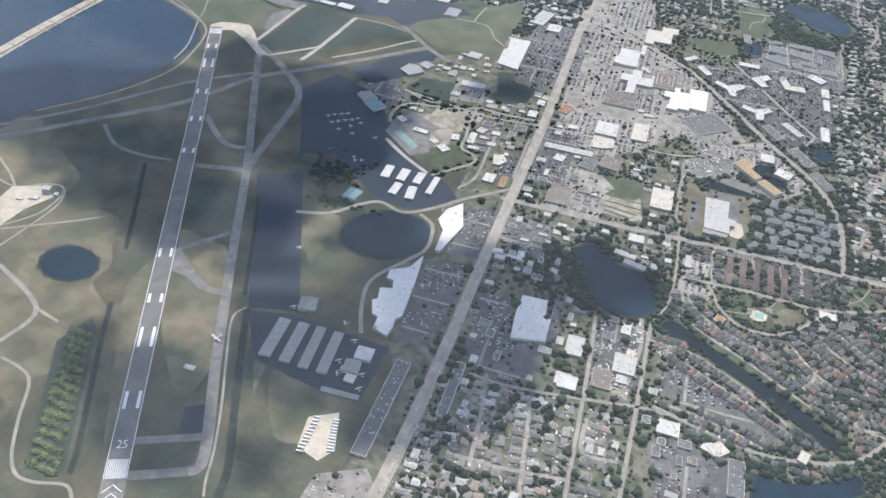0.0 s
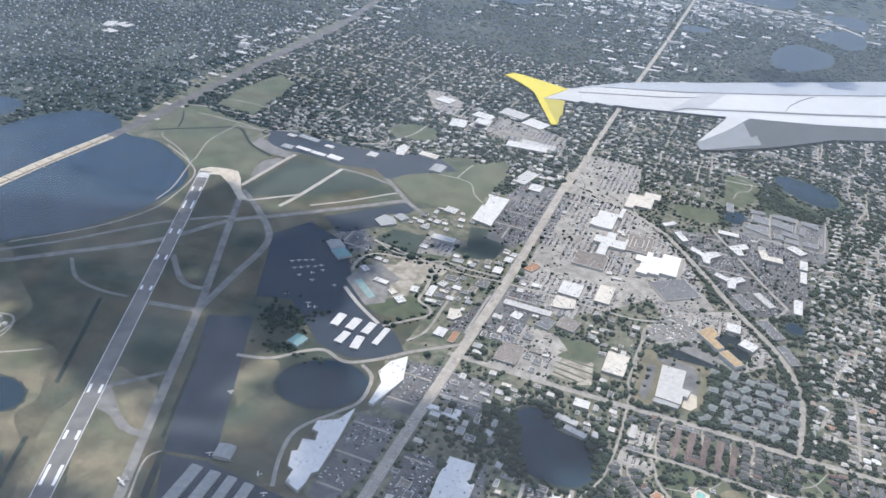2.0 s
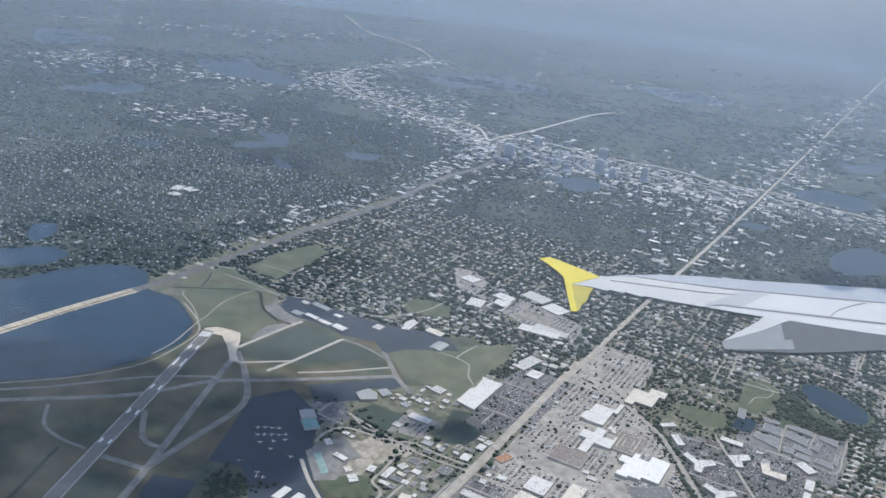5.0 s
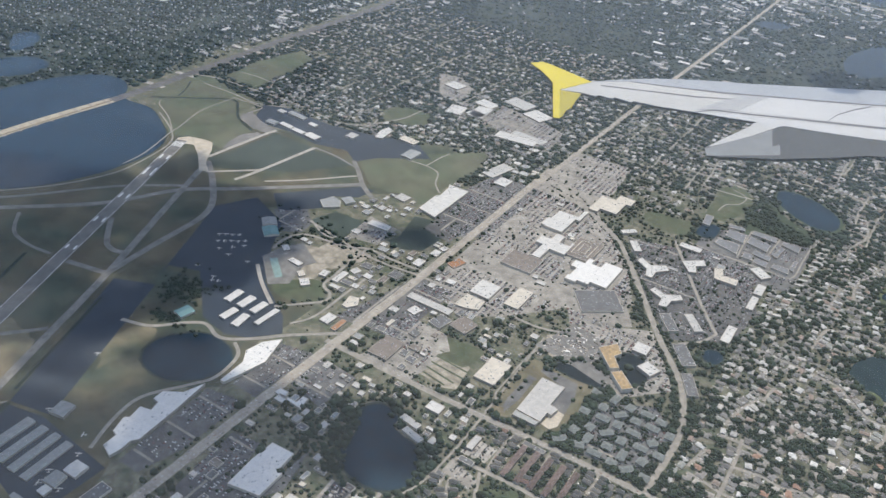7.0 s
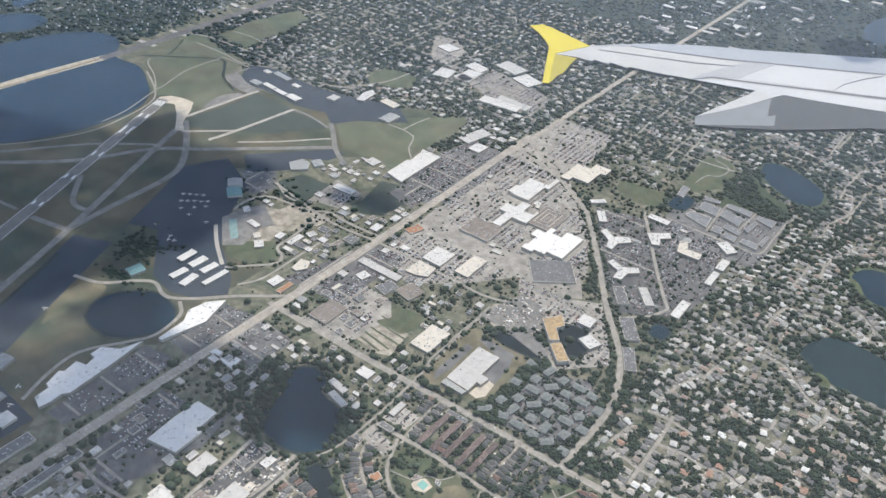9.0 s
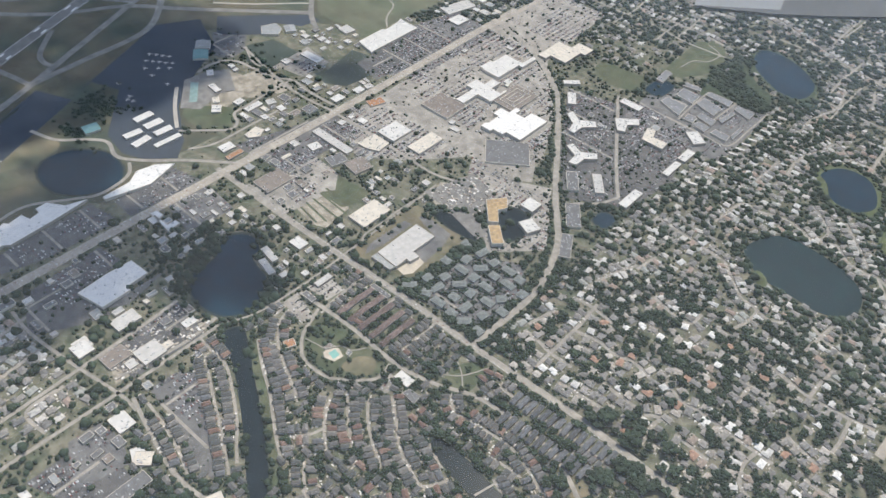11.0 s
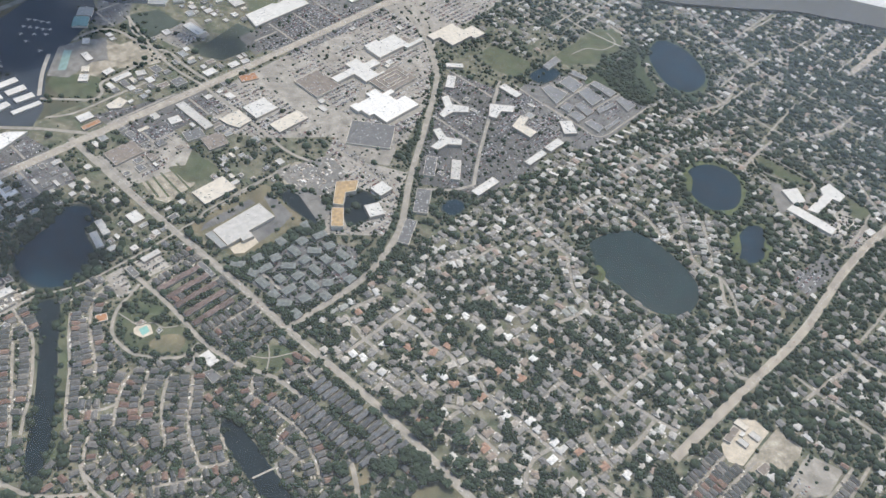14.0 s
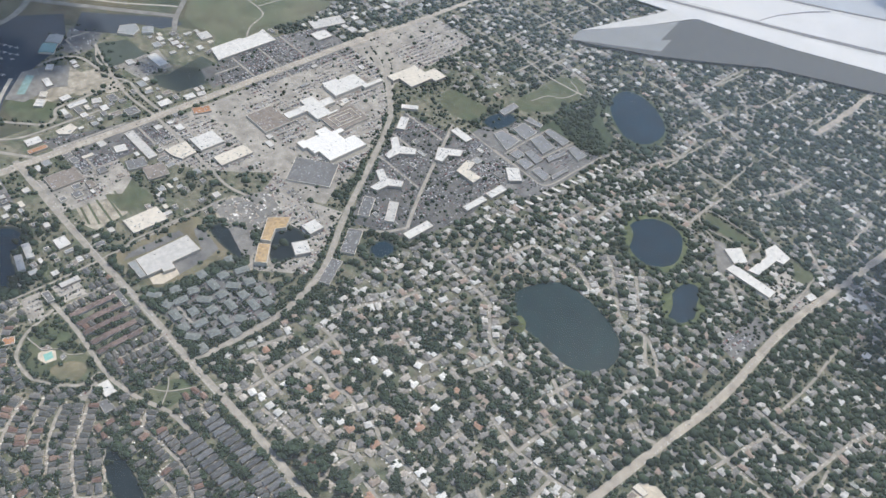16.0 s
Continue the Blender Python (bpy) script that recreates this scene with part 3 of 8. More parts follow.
road("pool_path", [(70, 355), (77, 356.5), (82.4, 358), (86, 364), (92, 366), (96, 372)], 0.6)
dry("lake_patch", [(-169, 325), (-163, 339), (-146, 333), (-149, 318)])
water("lake_distant_a", [(-1512, 1693), (-1448, 1712), (-1453, 1787), (-1407, 1778), (-1305, 1701), (-1268, 1713), (-1223, 1686), (-1129, 1644), (-1113, 1589), (-1153, 1546), (-1212, 1565), (-1229, 1534), (-1318, 1546), (-1391, 1587)])
water("lake_distant_b", [(-1288, 1114), (-1278, 1147), (-1271, 1175), (-1296, 1223), (-1272, 1224), (-1247, 1215), (-1252, 1275), (-1187, 1236), (-1175, 1195), (-1180, 1164), (-1212, 1142), (-1234, 1127), (-1257, 1105)])
water("lake_distant_c", [(-2052, 1696), (-2001, 1693), (-1921, 1688), (-1810, 1690), (-1794, 1641), (-1803, 1613), (-1771, 1530), (-1758, 1466), (-1813, 1447), (-2030, 1610)])
water("lake_distant_d", [(-1506, 1339), (-1482, 1353), (-1454, 1363), (-1399, 1313), (-1379, 1277), (-1398, 1273)])
water("lake_distant_e", [(-775, 1039), (-774, 1073), (-758, 1101), (-785, 1128), (-833, 1161), (-818, 1161), (-793, 1151), (-781, 1171), (-756, 1156), (-722, 1104), (-728, 1080), (-740, 1058), (-753, 1039)])
water("lake_distant_f", [(-686, 1036), (-660, 1028), (-631, 1013), (-625, 997), (-634, 991), (-657, 1004)])
water("lake_distant_g", [(-637, 1149), (-623, 1166), (-592, 1179), (-577, 1151), (-593, 1132), (-615, 1129)])
water("lake_distant_h", [(-874, 943), (-859, 954), (-839, 959), (-828, 942), (-833, 925), (-849, 921)])
water("lake_distant_i", [(-1052, 2085), (-1007, 2145), (-947, 2265), (-884, 2286), (-793, 2266), (-724, 2223), (-698, 2130), (-768, 2077), (-843, 2049), (-899, 1984), (-960, 1994)])
water("lake_distant_j", [(-635, 2631), (-581, 2701), (-524, 2718), (-420, 2680), (-337, 2642), (-335, 2517), (-401, 2490), (-456, 2445), (-543, 2518)])
water("lake_distant_k", [(-322, 1299), (-313, 1329), (-303, 1348), (-274, 1336), (-258, 1300), (-267, 1259), (-286, 1242), (-303, 1256)])
water("lake_distant_l", [(-12, 1574), (12, 1619), (36, 1641), (75, 1637), (107, 1618), (108, 1552), (81, 1525), (45, 1530), (15, 1523)])
water("lake_distant_m", [(27, 1957), (50, 1953), (71, 1984), (114, 2088), (109, 1976), (97, 1912), (62, 1873), (42, 1898)])
water("lake_distant_n", [(85, 1217), (99, 1278), (120, 1309), (143, 1296), (164, 1273), (160, 1220), (122, 1168), (96, 1164)])
water("lake_distant_o", [(141, 1381), (167, 1425), (204, 1447), (212, 1370), (193, 1326), (167, 1338)])
water("lake_distant_p", [(116, 1711), (142, 1758), (168, 1766), (161, 1699), (137, 1659), (123, 1666)])
water("lake_distant_q", [(153, 1521), (173, 1541), (218, 1541), (215, 1471), (196, 1463), (173, 1489)])
water("lake_distant_r", [(-43, 1289), (-23, 1307), (-1, 1303), (-9, 1278), (-31, 1267)])
road("highway", [(-433, 553), (-432, 634), (-435, 795), (-433, 968), (-451, 1132), (-449, 1289), (-507, 1460)], 10)
road("highway_north", [(-534, 1454), (-535, 1516), (-526, 1584), (-520, 1737), (-513, 1972), (-480, 2081)], 6.5)
road("highway_bend", [(-534, 1454), (-600, 1546), (-664, 1571), (-740, 1564), (-837, 1588), (-962, 1645), (-1067, 1737), (-1141, 1836), (-1198, 1989), (-1167, 2208), (-1223, 2408), (-1359, 2582), (-1543, 2734), (-1786, 2877), (-2301, 3424)], 7)
road("highway_cross", [(-533, 1507), (-454, 1545), (-356, 1526), (-292, 1533), (-232, 1546), (-146, 1532), (-85, 1522), (-36, 1535), (46, 1506), (105, 1503), (151, 1490), (209, 1426)], 6.5)
road("main_road_far", [(-59, 660), (-57, 897), (-49, 1303), (-42, 2063), (-20, 4498)], 4.6)
meadow("airfield_far", [(-341, 538), (-393, 570), (-421, 589), (-426, 625), (-420, 655), (-370, 643), (-331, 641), (-334, 621), (-332, 607), (-310, 594), (-297, 590), (-292, 551), (-302, 547), (-328, 549)])
meadow("highway_field", [(-403, 665), (-409, 707), (-399, 772), (-373, 761), (-364, 716), (-368, 696), (-359, 662)])
turf("infield_a", [(-286, 528), (-282, 555), (-280, 600), (-233, 600), (-235, 571), (-246, 537), (-276, 519)])
turf("infield_b", [(-242, 540), (-233, 596), (-202, 599), (-193, 594), (-204, 577), (-221, 555)])
asphalt("apron_north", [(-317, 615), (-329, 638), (-303, 648), (-260, 644), (-237, 648), (-211, 654), (-178, 667), (-150, 648), (-170, 632), (-185, 620), (-195, 602), (-213, 614), (-241, 606), (-270, 610), (-294, 608), (-303, 607)])
pad("apron_west", [(-327, 606), (-326, 620), (-306, 610), (-293, 607), (-281, 605), (-288, 594), (-305, 595)])
pad("apron_end", [(-297, 560), (-299, 578), (-292, 591), (-284, 590), (-285, 558), (-291, 548)])
taxipale("pale_e", [(-289, 531), (-287, 560), (-284, 597), (-282, 604)], 3.4)
pale("runway_pad", [(-328, 530), (-333, 539), (-328, 547), (-314, 551), (-305, 551), (-296, 541), (-283, 522), (-271, 513), (-277, 509), (-297, 527), (-313, 538), (-320, 535), (-320, 529)])
taxipale("pale_diag", [(-246, 516), (-242, 540), (-236, 600)], 3.4)
taxipale("pale_low", [(-272, 511), (-255, 528), (-243, 540)], 2.6)
taxipale("pale_edge", [(-227, 529), (-205, 551), (-182, 579), (-178, 582)], 2)
taxi("link_a", [(-197, 603), (-182, 590), (-164, 573), (-147, 562)], 4)
taxi("link_b", [(-236, 600), (-215, 600), (-192, 595)], 2.2)
road("shore_walk", [(-329, 479), (-332, 504), (-347, 547), (-348, 554), (-360, 591), (-359, 629)], 1.2)
road("shore_walk_b", [(-350, 548), (-373, 564), (-397, 576), (-403, 584)], 1.2)
road("gate_road", [(-362, 632), (-331, 633), (-324, 630), (-326, 617), (-323, 603), (-299, 596), (-285, 595)], 1.2)
road("field_avenue", [(-428, 648), (-405, 655), (-363, 658), (-329, 660), (-300, 659), (-255, 653), (-228, 668)], 2.2)
road("field_avenue_b", [(-405, 638), (-365, 638), (-334, 636), (-306, 651)], 1.5)
road("field_lane", [(-401, 682), (-381, 685), (-356, 683)], 1.3)
road("field_lane_b", [(-237, 697), (-228, 672), (-232, 657)], 1.5)
road("field_lane_c", [(-228, 672), (-215, 702), (-212, 735)], 1.8)
ditch("field_ditch", [(-415, 582), (-388, 604), (-357, 627), (-340, 616), (-325, 602), (-298, 590)], 2.6)
ditch("field_ditch_b", [(-399, 600), (-408, 619), (-418, 633)], 1.6)
grass("ball_field", [(-230, 689), (-234, 720), (-206, 726), (-194, 713), (-198, 696)])
asphalt("apron_edge", [(-209, 519), (-164, 573), (-153, 572), (-156, 556), (-172, 545), (-166, 527), (-188, 502)])
lot("lot_terminal", [(-193, 502), (-179, 522), (-158, 504), (-156, 490), (-167, 483)])
turf("court_green", [(-162, 509), (-156, 528), (-131, 530), (-128, 501), (-137, 493), (-149, 497)])
turf("field_mid", [(-99, 528), (-107, 561), (-95, 564), (-74, 552), (-76, 525), (-89, 517), (-103, 520)])
grass("field_low", [(-129, 431), (-110, 452), (-95, 441), (-97, 430), (-115, 423)])
lot("lot_court", [(-128, 506), (-132, 540), (-106, 537), (-105, 511)])
pad("terminal_pad", [(-156, 450), (-153, 468), (-146, 480), (-123, 467), (-127, 458), (-121, 437), (-131, 428)])
sand("sandy_lot", [(-145, 479), (-132, 483), (-115, 488), (-102, 482), (-110, 468), (-122, 466)])
road("airport_road_c", [(-157, 462), (-159, 476), (-151, 490), (-122, 495), (-105, 503), (-86, 502), (-57, 504)], 2.2)
road("airport_road_d", [(-161, 507), (-142, 498), (-127, 500)], 1.5)
road("airport_road_e", [(-112, 413), (-101, 425), (-91, 437), (-94, 445), (-103, 450), (-104, 462), (-106, 479), (-107, 501)], 2)
road("airport_road_f", [(-93, 406), (-86, 421), (-86, 449), (-86, 475)], 1.8)
lot("lot_dept", [(-92, 551), (-94, 616), (-67, 613), (-67, 546)])
meadow("field_north", [(-200, 612), (-119, 692), (-111, 665), (-113, 623), (-113, 581), (-127, 585), (-146, 579), (-164, 580)])
road("field_road", [(-164, 634), (-146, 635), (-132, 631), (-123, 614), (-112, 603)], 1.4)
road("field_road_b", [(-146, 635), (-145, 655), (-143, 668)], 1.4)
taxipale("apron_strip", [(-152, 441), (-135, 427), (-115, 414)], 2.6)
road("running_track", [(231, 719), (227, 724), (228, 731), (235, 734), (260, 734), (268, 732), (269, 726), (264, 722), (251, 719), (238, 717), (231, 719)], 1.0)
grass("track", [(232, 723), (230, 729), (236, 731), (265, 731), (267, 727), (262, 725), (250, 721), (237, 721)])
lot("lot_school", [(289, 703), (291, 725), (302, 720), (305, 693), (289, 693)])
pad("school_court", [(247, 711), (253, 714), (269, 701), (268, 695), (266, 688)])
pad("school_court_b", [(273, 707), (269, 721), (273, 727), (275, 720)])
grass("school_lawn", [(290, 735), (296, 736), (305, 736), (302, 721)])
road("school_lane", [(233, 715), (247, 711), (265, 691), (278, 688), (307, 691), (306, 733)], 1.0)
dry("verge_field", [(243, 384), (242, 403), (261, 408), (270, 400), (249, 379)])
dry("verge_field_b", [(210, 384), (221, 385), (227, 374), (222, 372)])
lot("lot_flats", [(94, 415), (87, 457), (115, 474), (129, 464), (130, 425), (107, 417)])
lot("lot_strip", [(44, 363), (44, 373), (62, 368), (62, 360)])
lot("lot_strip_b", [(45, 379), (45, 392), (60, 392), (59, 380)])
lot("lot_hall", [(118, 358), (115, 369), (119, 369), (123, 359)])
water("pond_yard_b", [(80, 494), (82, 507), (95, 508), (102, 495), (97, 484)], CANAL_WATER)
sand("site_right", [(338.4, 514), (339.1, 538.8), (339.4, 544.6), (353.3, 544.5), (354.8, 538.8), (353.5, 525.0), (346, 524), (349, 514)])
pale("yard_drive", [(324.7, 515), (322.6, 536), (328.3, 541.2), (337.5, 540), (337.9, 514), (331.8, 510.7)])
lot("lot_right", [(356.7, 519.0), (357.1, 543.4), (373.3, 547.3), (374, 531), (367.9, 521)])
road("mall_street", [(-162, 506), (-99, 495), (-57, 498), (3, 498), (30, 498), (53, 507)], 1.9)
road("ware_street", [(40.2, 412.3), (40.6, 422.8), (37.7, 429.3), (37.5, 443.4), (37.1, 466.8), (39.1, 477.4), (42, 484)], 1.1)
lot("lot_plaza", [(-161, 750), (-157, 792), (-110, 783), (-84, 773), (-81, 736), (-107, 726)])
lot("lot_plaza_b", [(-253, 823), (-227, 827), (-202, 808), (-199, 769), (-219, 769)])
reeds("reed_marsh", [(101, 705), (104, 749), (107, 786), (114, 784), (121, 753), (143, 739), (141, 719), (121, 712)])
dry("warehouse_verge", [(43.2, 414.8), (39.4, 428.6), (39.2, 466.0), (55.2, 468.0), (80.5, 467.4), (82.6, 446.3), (81.4, 421.8), (71.9, 419.3), (54.3, 416.5)])
pale("warehouse_yard", [(69.3, 422.5), (70.2, 431.2), (71.5, 437.6), (76.5, 436.8), (77.6, 426.2), (74.6, 421.8)])
lawn("airfield_low", [(-149, 310), (-111, 335), (-89, 273), (-74, 240), (-84, 174), (-112, 164), (-134, 218)])
ditch("east_ditch", [(-162, 267), (-149, 234), (-136, 203), (-126, 179), (-123, 164)], 3.6)
ditch("apron_ditch", [(-199.3, 355.0), (-182.2, 312.1), (-167.8, 274.8)], 2.2)
ditch("west_ditch", [(-226, 247), (-216, 224), (-201, 193), (-189, 168), (-184, 155)], 2.6)
ditch("west_ditch_b", [(-276, 357), (-259, 321), (-242, 284)], 2.6)
turf("shrub_bed", [(-234, 215), (-228, 235), (-220, 226), (-187, 155), (-202, 151)])
road("path_fork", [(-256, 230), (-241, 226)], 1.6)
road("field_track", [(-312, 274), (-298, 283), (-281, 294), (-269, 303)], 1.4)
road("field_track_b", [(-314, 276), (-302, 293), (-301, 312), (-307, 319), (-314, 317), (-329, 309), (-342, 311)], 1.3)
road("field_track_c", [(-356, 329), (-339, 317), (-330, 309)], 1.6)
taxi("diagonal_d", [(-323, 385), (-304, 368), (-283, 364), (-263, 366)], 2.6)
sand("yard_town", [(10, 281), (15, 300), (22, 327), (31, 328), (29, 307), (28, 275)])
lot("lot_southwest", [(40, 243), (41, 258), (56, 260), (68, 255), (64, 235), (60, 232)])
dry("field_west", [(-385, 332), (-376, 356), (-375, 371), (-363, 375), (-341, 356), (-304, 332), (-299, 310), (-281, 309), (-261, 305), (-251, 286), (-242, 270), (-242, 255), (-224, 241), (-233, 232), (-234, 224), (-225, 200), (-229, 194), (-241, 183)])
dry("infield_mid", [(-224, 309), (-212, 308), (-201, 307), (-187, 289), (-175, 269), (-168, 244), (-161, 226), (-171, 227), (-187, 236), (-195, 254), (-203, 268), (-211, 284)])
dry("west_strip", [(-225, 258), (-226, 273), (-224, 278), (-209, 252), (-198, 227), (-191, 207), (-182, 190), (-177, 178), (-179, 171), (-191, 193), (-204, 217)])
dry("pond_patch", [(-163, 341), (-159, 350), (-148, 353), (-141, 330), (-147, 320), (-149, 311)])
dry("low_patch", [(-133, 235), (-122, 233), (-104, 234), (-91, 236), (-94, 217), (-95, 206), (-113, 199), (-125, 215)])
sand("site_yard_b", [(42, 479), (37, 495), (46, 502), (67, 490), (72, 481), (58, 476)])
sand("dirt_field", [(-7.1, 417.1), (-9.6, 444.4), (15, 440), (18.4, 417.7), (10.9, 414.3)])
ribbon("grass_strip", [(-5.6, 424.2), (14.7, 421.3)], 1.3, GRASS, "bank", "green strip between sandy rows", "grass", 2, False)
ribbon("grass_strip", [(-5.7, 429.4), (19.1, 427.6)], 1.3, GRASS, "bank", "green strip between sandy rows", "grass", 2, False)
ribbon("grass_strip", [(-6.2, 435.7), (18.2, 433.8)], 1.3, GRASS, "bank", "green strip between sandy rows", "grass", 2, False)
ribbon("grass_strip", [(-6.9, 441.2), (17.4, 439.5)], 1.3, GRASS, "bank", "green strip between sandy rows", "grass", 2, False)
ribbon("grass_strip", [(-4.7, 419.2), (11.4, 416.7)], 1.3, GRASS, "bank", "green strip between sandy rows", "grass", 2, False)
marsh("lily_marsh", [(254, 647), (256, 653), (265, 642), (267, 633), (261, 636)])
marsh("lily_marsh_b", [(271, 659), (277, 658), (282, 647), (280, 639), (277, 648)])
marsh("green_marsh", [(214, 562), (215, 567), (221, 565), (224, 558), (220, 557)])
marsh("blue_marsh", [(211, 664), (205, 677), (212, 673), (218, 660)])
road("canal_bridge", [(187, 347), (190, 358)], 1.0)
lot("lot_strip_w", [(-65, 367), (-59, 394), (-30, 391), (-33, 361)])
lot("lot_corner_b", [(-42, 408), (-35, 438), (-3, 436), (-7, 405)])
lot("lot_corner_c", [(-48, 433), (-41, 458), (-12, 456), (-2, 444), (-9, 433), (-28, 435)])

# overpasses across the highway
for y in (603, 640, 734, 822, 1094):
    ribbon("overpass", [(-445, y), (-423, y + 2)], 5.0, CONCRETE, "runway", "pale concrete road bridge over the highway", "bridge", 1, False)
# the runway
RW_A, RW_B = Vector((-166.0, 159.1, 0)), Vector((-327.0, 537.8, 0))
ribbon("runway", [RW_A[:2], RW_B[:2]], 9.8, RUNWAY, "runway", "long grey asphalt runway with white markings", "runway", 2, False)

ribbon("blast_pad", [(RW_A - Vector((-0.391, 0.92, 0)) * 15)[:2], RW_A[:2]], 9.8, TAXI, "taxi", "weathered blast pad before the runway", "pavement", 2, False)

# the wing, low over the outer streets, which have no trees under it
WINGWHITE = material("pale_wing_panel", (0.50, 0.50, 0.50), 0.5, 0.05, 60, 4, spec=0.4)
SLAT = material("grey_slat_metal", (0.34, 0.36, 0.385), 0.45, 0.05, 60, 4)
PANEL = material("mid_grey_panel", (0.37, 0.375, 0.38), 0.5, 0.05, 40, 4)
SEAM = material("dark_gap", (0.16, 0.16, 0.165), 0.7, 0.05, 40, 4)
FAIRSIDE = material("shaded_fairing_grey", (0.19, 0.20, 0.205), 0.5, 0.06, 40, 4)
WING_PARTS = []


def wing_part(name, z, thick, mat, outline, label):
    WING_PARTS.append((name, z, thick, mat, outline, label))
    claim(outline, 4)


wing_part("main_skin", 3, 0.9, ALUMINIUM, [(-134, 864), (-127, 888), (-118, 910), (-102, 931), (-81, 956), (-67, 970), (-33, 998), (18, 1031), (68, 1068), (128, 1112), (234, 1192), (243, 1046), (147, 992), (91, 963), (43, 938), (18, 926), (-6, 907), (-40, 895), (-64, 890), (-64, 885), (-83, 886), (-82, 880), (-98, 880), (-98, 874), (-114, 873)], "")
wing_part("leading_slat", 3.2, 0.3, SLAT, [(-118, 910), (-102, 931), (-81, 956), (-67, 970), (-33, 998), (18, 1031), (68, 1068), (128, 1112), (234, 1192), (237, 1134), (136, 1065), (102, 1044), (51, 1013), (1, 983), (-50, 957), (-87, 940)], "grey leading edge slat")
wing_part("slat_gap", 3.3, 0.3, SEAM, [(-87, 940), (-50, 957), (1, 983), (51, 1013), (102, 1044), (136, 1065), (237, 1134), (238, 1130), (136, 1062), (102, 1040), (52, 1010), (2, 979), (-49, 955), (-81, 941)], "dark slat gap")
wing_part("panel_line", 3.3, 0.3, SEAM, [(-107, 907), (-69, 925), (-18, 950), (15, 971), (15, 969), (-17, 947), (-68, 923), (-106, 905)], "dark panel line")
wing_part("spoiler", 3.2, 0.3, WINGWHITE, [(45, 1005), (78, 1023), (137, 1055), (238, 1118), (242, 1056), (146, 1001), (103, 979), (64, 960), (28, 941)], "pale grey spoiler panel")
wing_part("grey_panel", 3.25, 0.3, PANEL, [(21, 997), (46, 1008), (40, 992), (28, 942), (9, 928), (-6, 913), (1, 936)], "mid grey wing panel")
wing_part("hinge_gap", 3.3, 0.3, SEAM, [(-6, 907), (7, 927), (41, 944), (89, 970), (146, 1000), (242, 1056), (242, 1050), (147, 995), (90, 966), (42, 941), (10, 925)], "dark hinge gap")
wing_part("spoiler_line", 3.3, 0.3, SEAM, [(108, 979), (113, 1008), (125, 1038), (138, 1060), (138, 1056), (126, 1035), (114, 1007), (109, 981)], "dark panel line")
wing_part("flap", 2.9, 0.6, WINGWHITE, [(-4, 908), (11, 923), (42, 939), (91, 963), (147, 993), (242, 1050), (245, 1013), (151, 966), (104, 947), (75, 937), (69, 924), (51, 927), (21, 916)], "lowered trailing edge flap")
wing_part("fairing_top", 3, 0.6, ALUMINIUM, [(30, 832), (37, 863), (49, 911), (51, 927), (70, 924), (56, 887), (40, 852)], "flap track fairing")
# Fairing side and underside get their shade from darker greys
wing_part("fairing_side", 2.9, 0.6, FAIRSIDE, [(30, 829), (40, 852), (56, 887), (69, 919), (79, 879), (84, 887), (90, 864), (36, 815)], "flap track fairing side, shade put into its grey")
wing_part("fairing_dark", 2.8, 0.6, SHADE_GREY, [(69, 919), (76, 937), (104, 947), (151, 966), (245, 1013), (247, 977), (158, 923), (122, 885), (90, 854), (45, 820), (38, 818), (90, 864), (84, 887), (79, 879)], "fairing underside, shade put into its dark grey")
wing_part("winglet_upper", 3.4, 0.5, YELLOW, [(-193, 912), (-185, 925), (-173, 924), (-142, 915), (-118, 908), (-126, 886), (-134, 864), (-102, 797), (-107, 794), (-148, 876), (-158, 886), (-174, 900)], "bright yellow wing tip fence")
# Inner face in a darker yellow than the rest of the fence
wing_part("winglet_lower", 3.3, 0.5, YELLOW_DULL, [(-134, 863), (-112, 870), (-109, 850), (-104, 828), (-105, 818), (-102, 804), (-102, 797)], "dull yellow inner face of the wing tip fence")

# ---- trees, houses and cars in numbers ----
rng = np.random.default_rng(7)


def lump(seed, sub, rough, squash, base=True):
    """A leafy crown: a knobbly closed shell with hollows between its lobes."""
    bm = bmesh.new()
    bmesh.ops.create_icosphere(bm, subdivisions=sub, radius=1)
    for v in bm.verts:
        n1 = noise.noise(v.co * 1.6 + Vector((seed * 7.1, 3.3, 0)))
        n2 = noise.noise(v.co * 3.7 + Vector((0, seed * 5.3, 1.7)))
        v.co *= 0.86 + rough * n1 + rough * 0.7 * n2
        v.co.z = (v.co.z if v.co.z > -0.45 else -0.45) * squash
    bm.verts.ensure_lookup_table()
    v = np.array([w.co[:] for w in bm.verts])
    f = np.array([[w.index for w in q.verts] for q in bm.faces])
    bm.free()
    v[:, 2] -= v[:, 2].min()
    if not base:  # the underside rests on the ground
        f = f[v[f][:, :, 2].max(1) > 0.12]
    return v, f


LUMPS = [lump(i + 20, 1, 0.45, 0.7) for i in range(8)]
TUFTS = [lump(i + 20, 1, 0.5, 0.7, False) for i in range(8)]


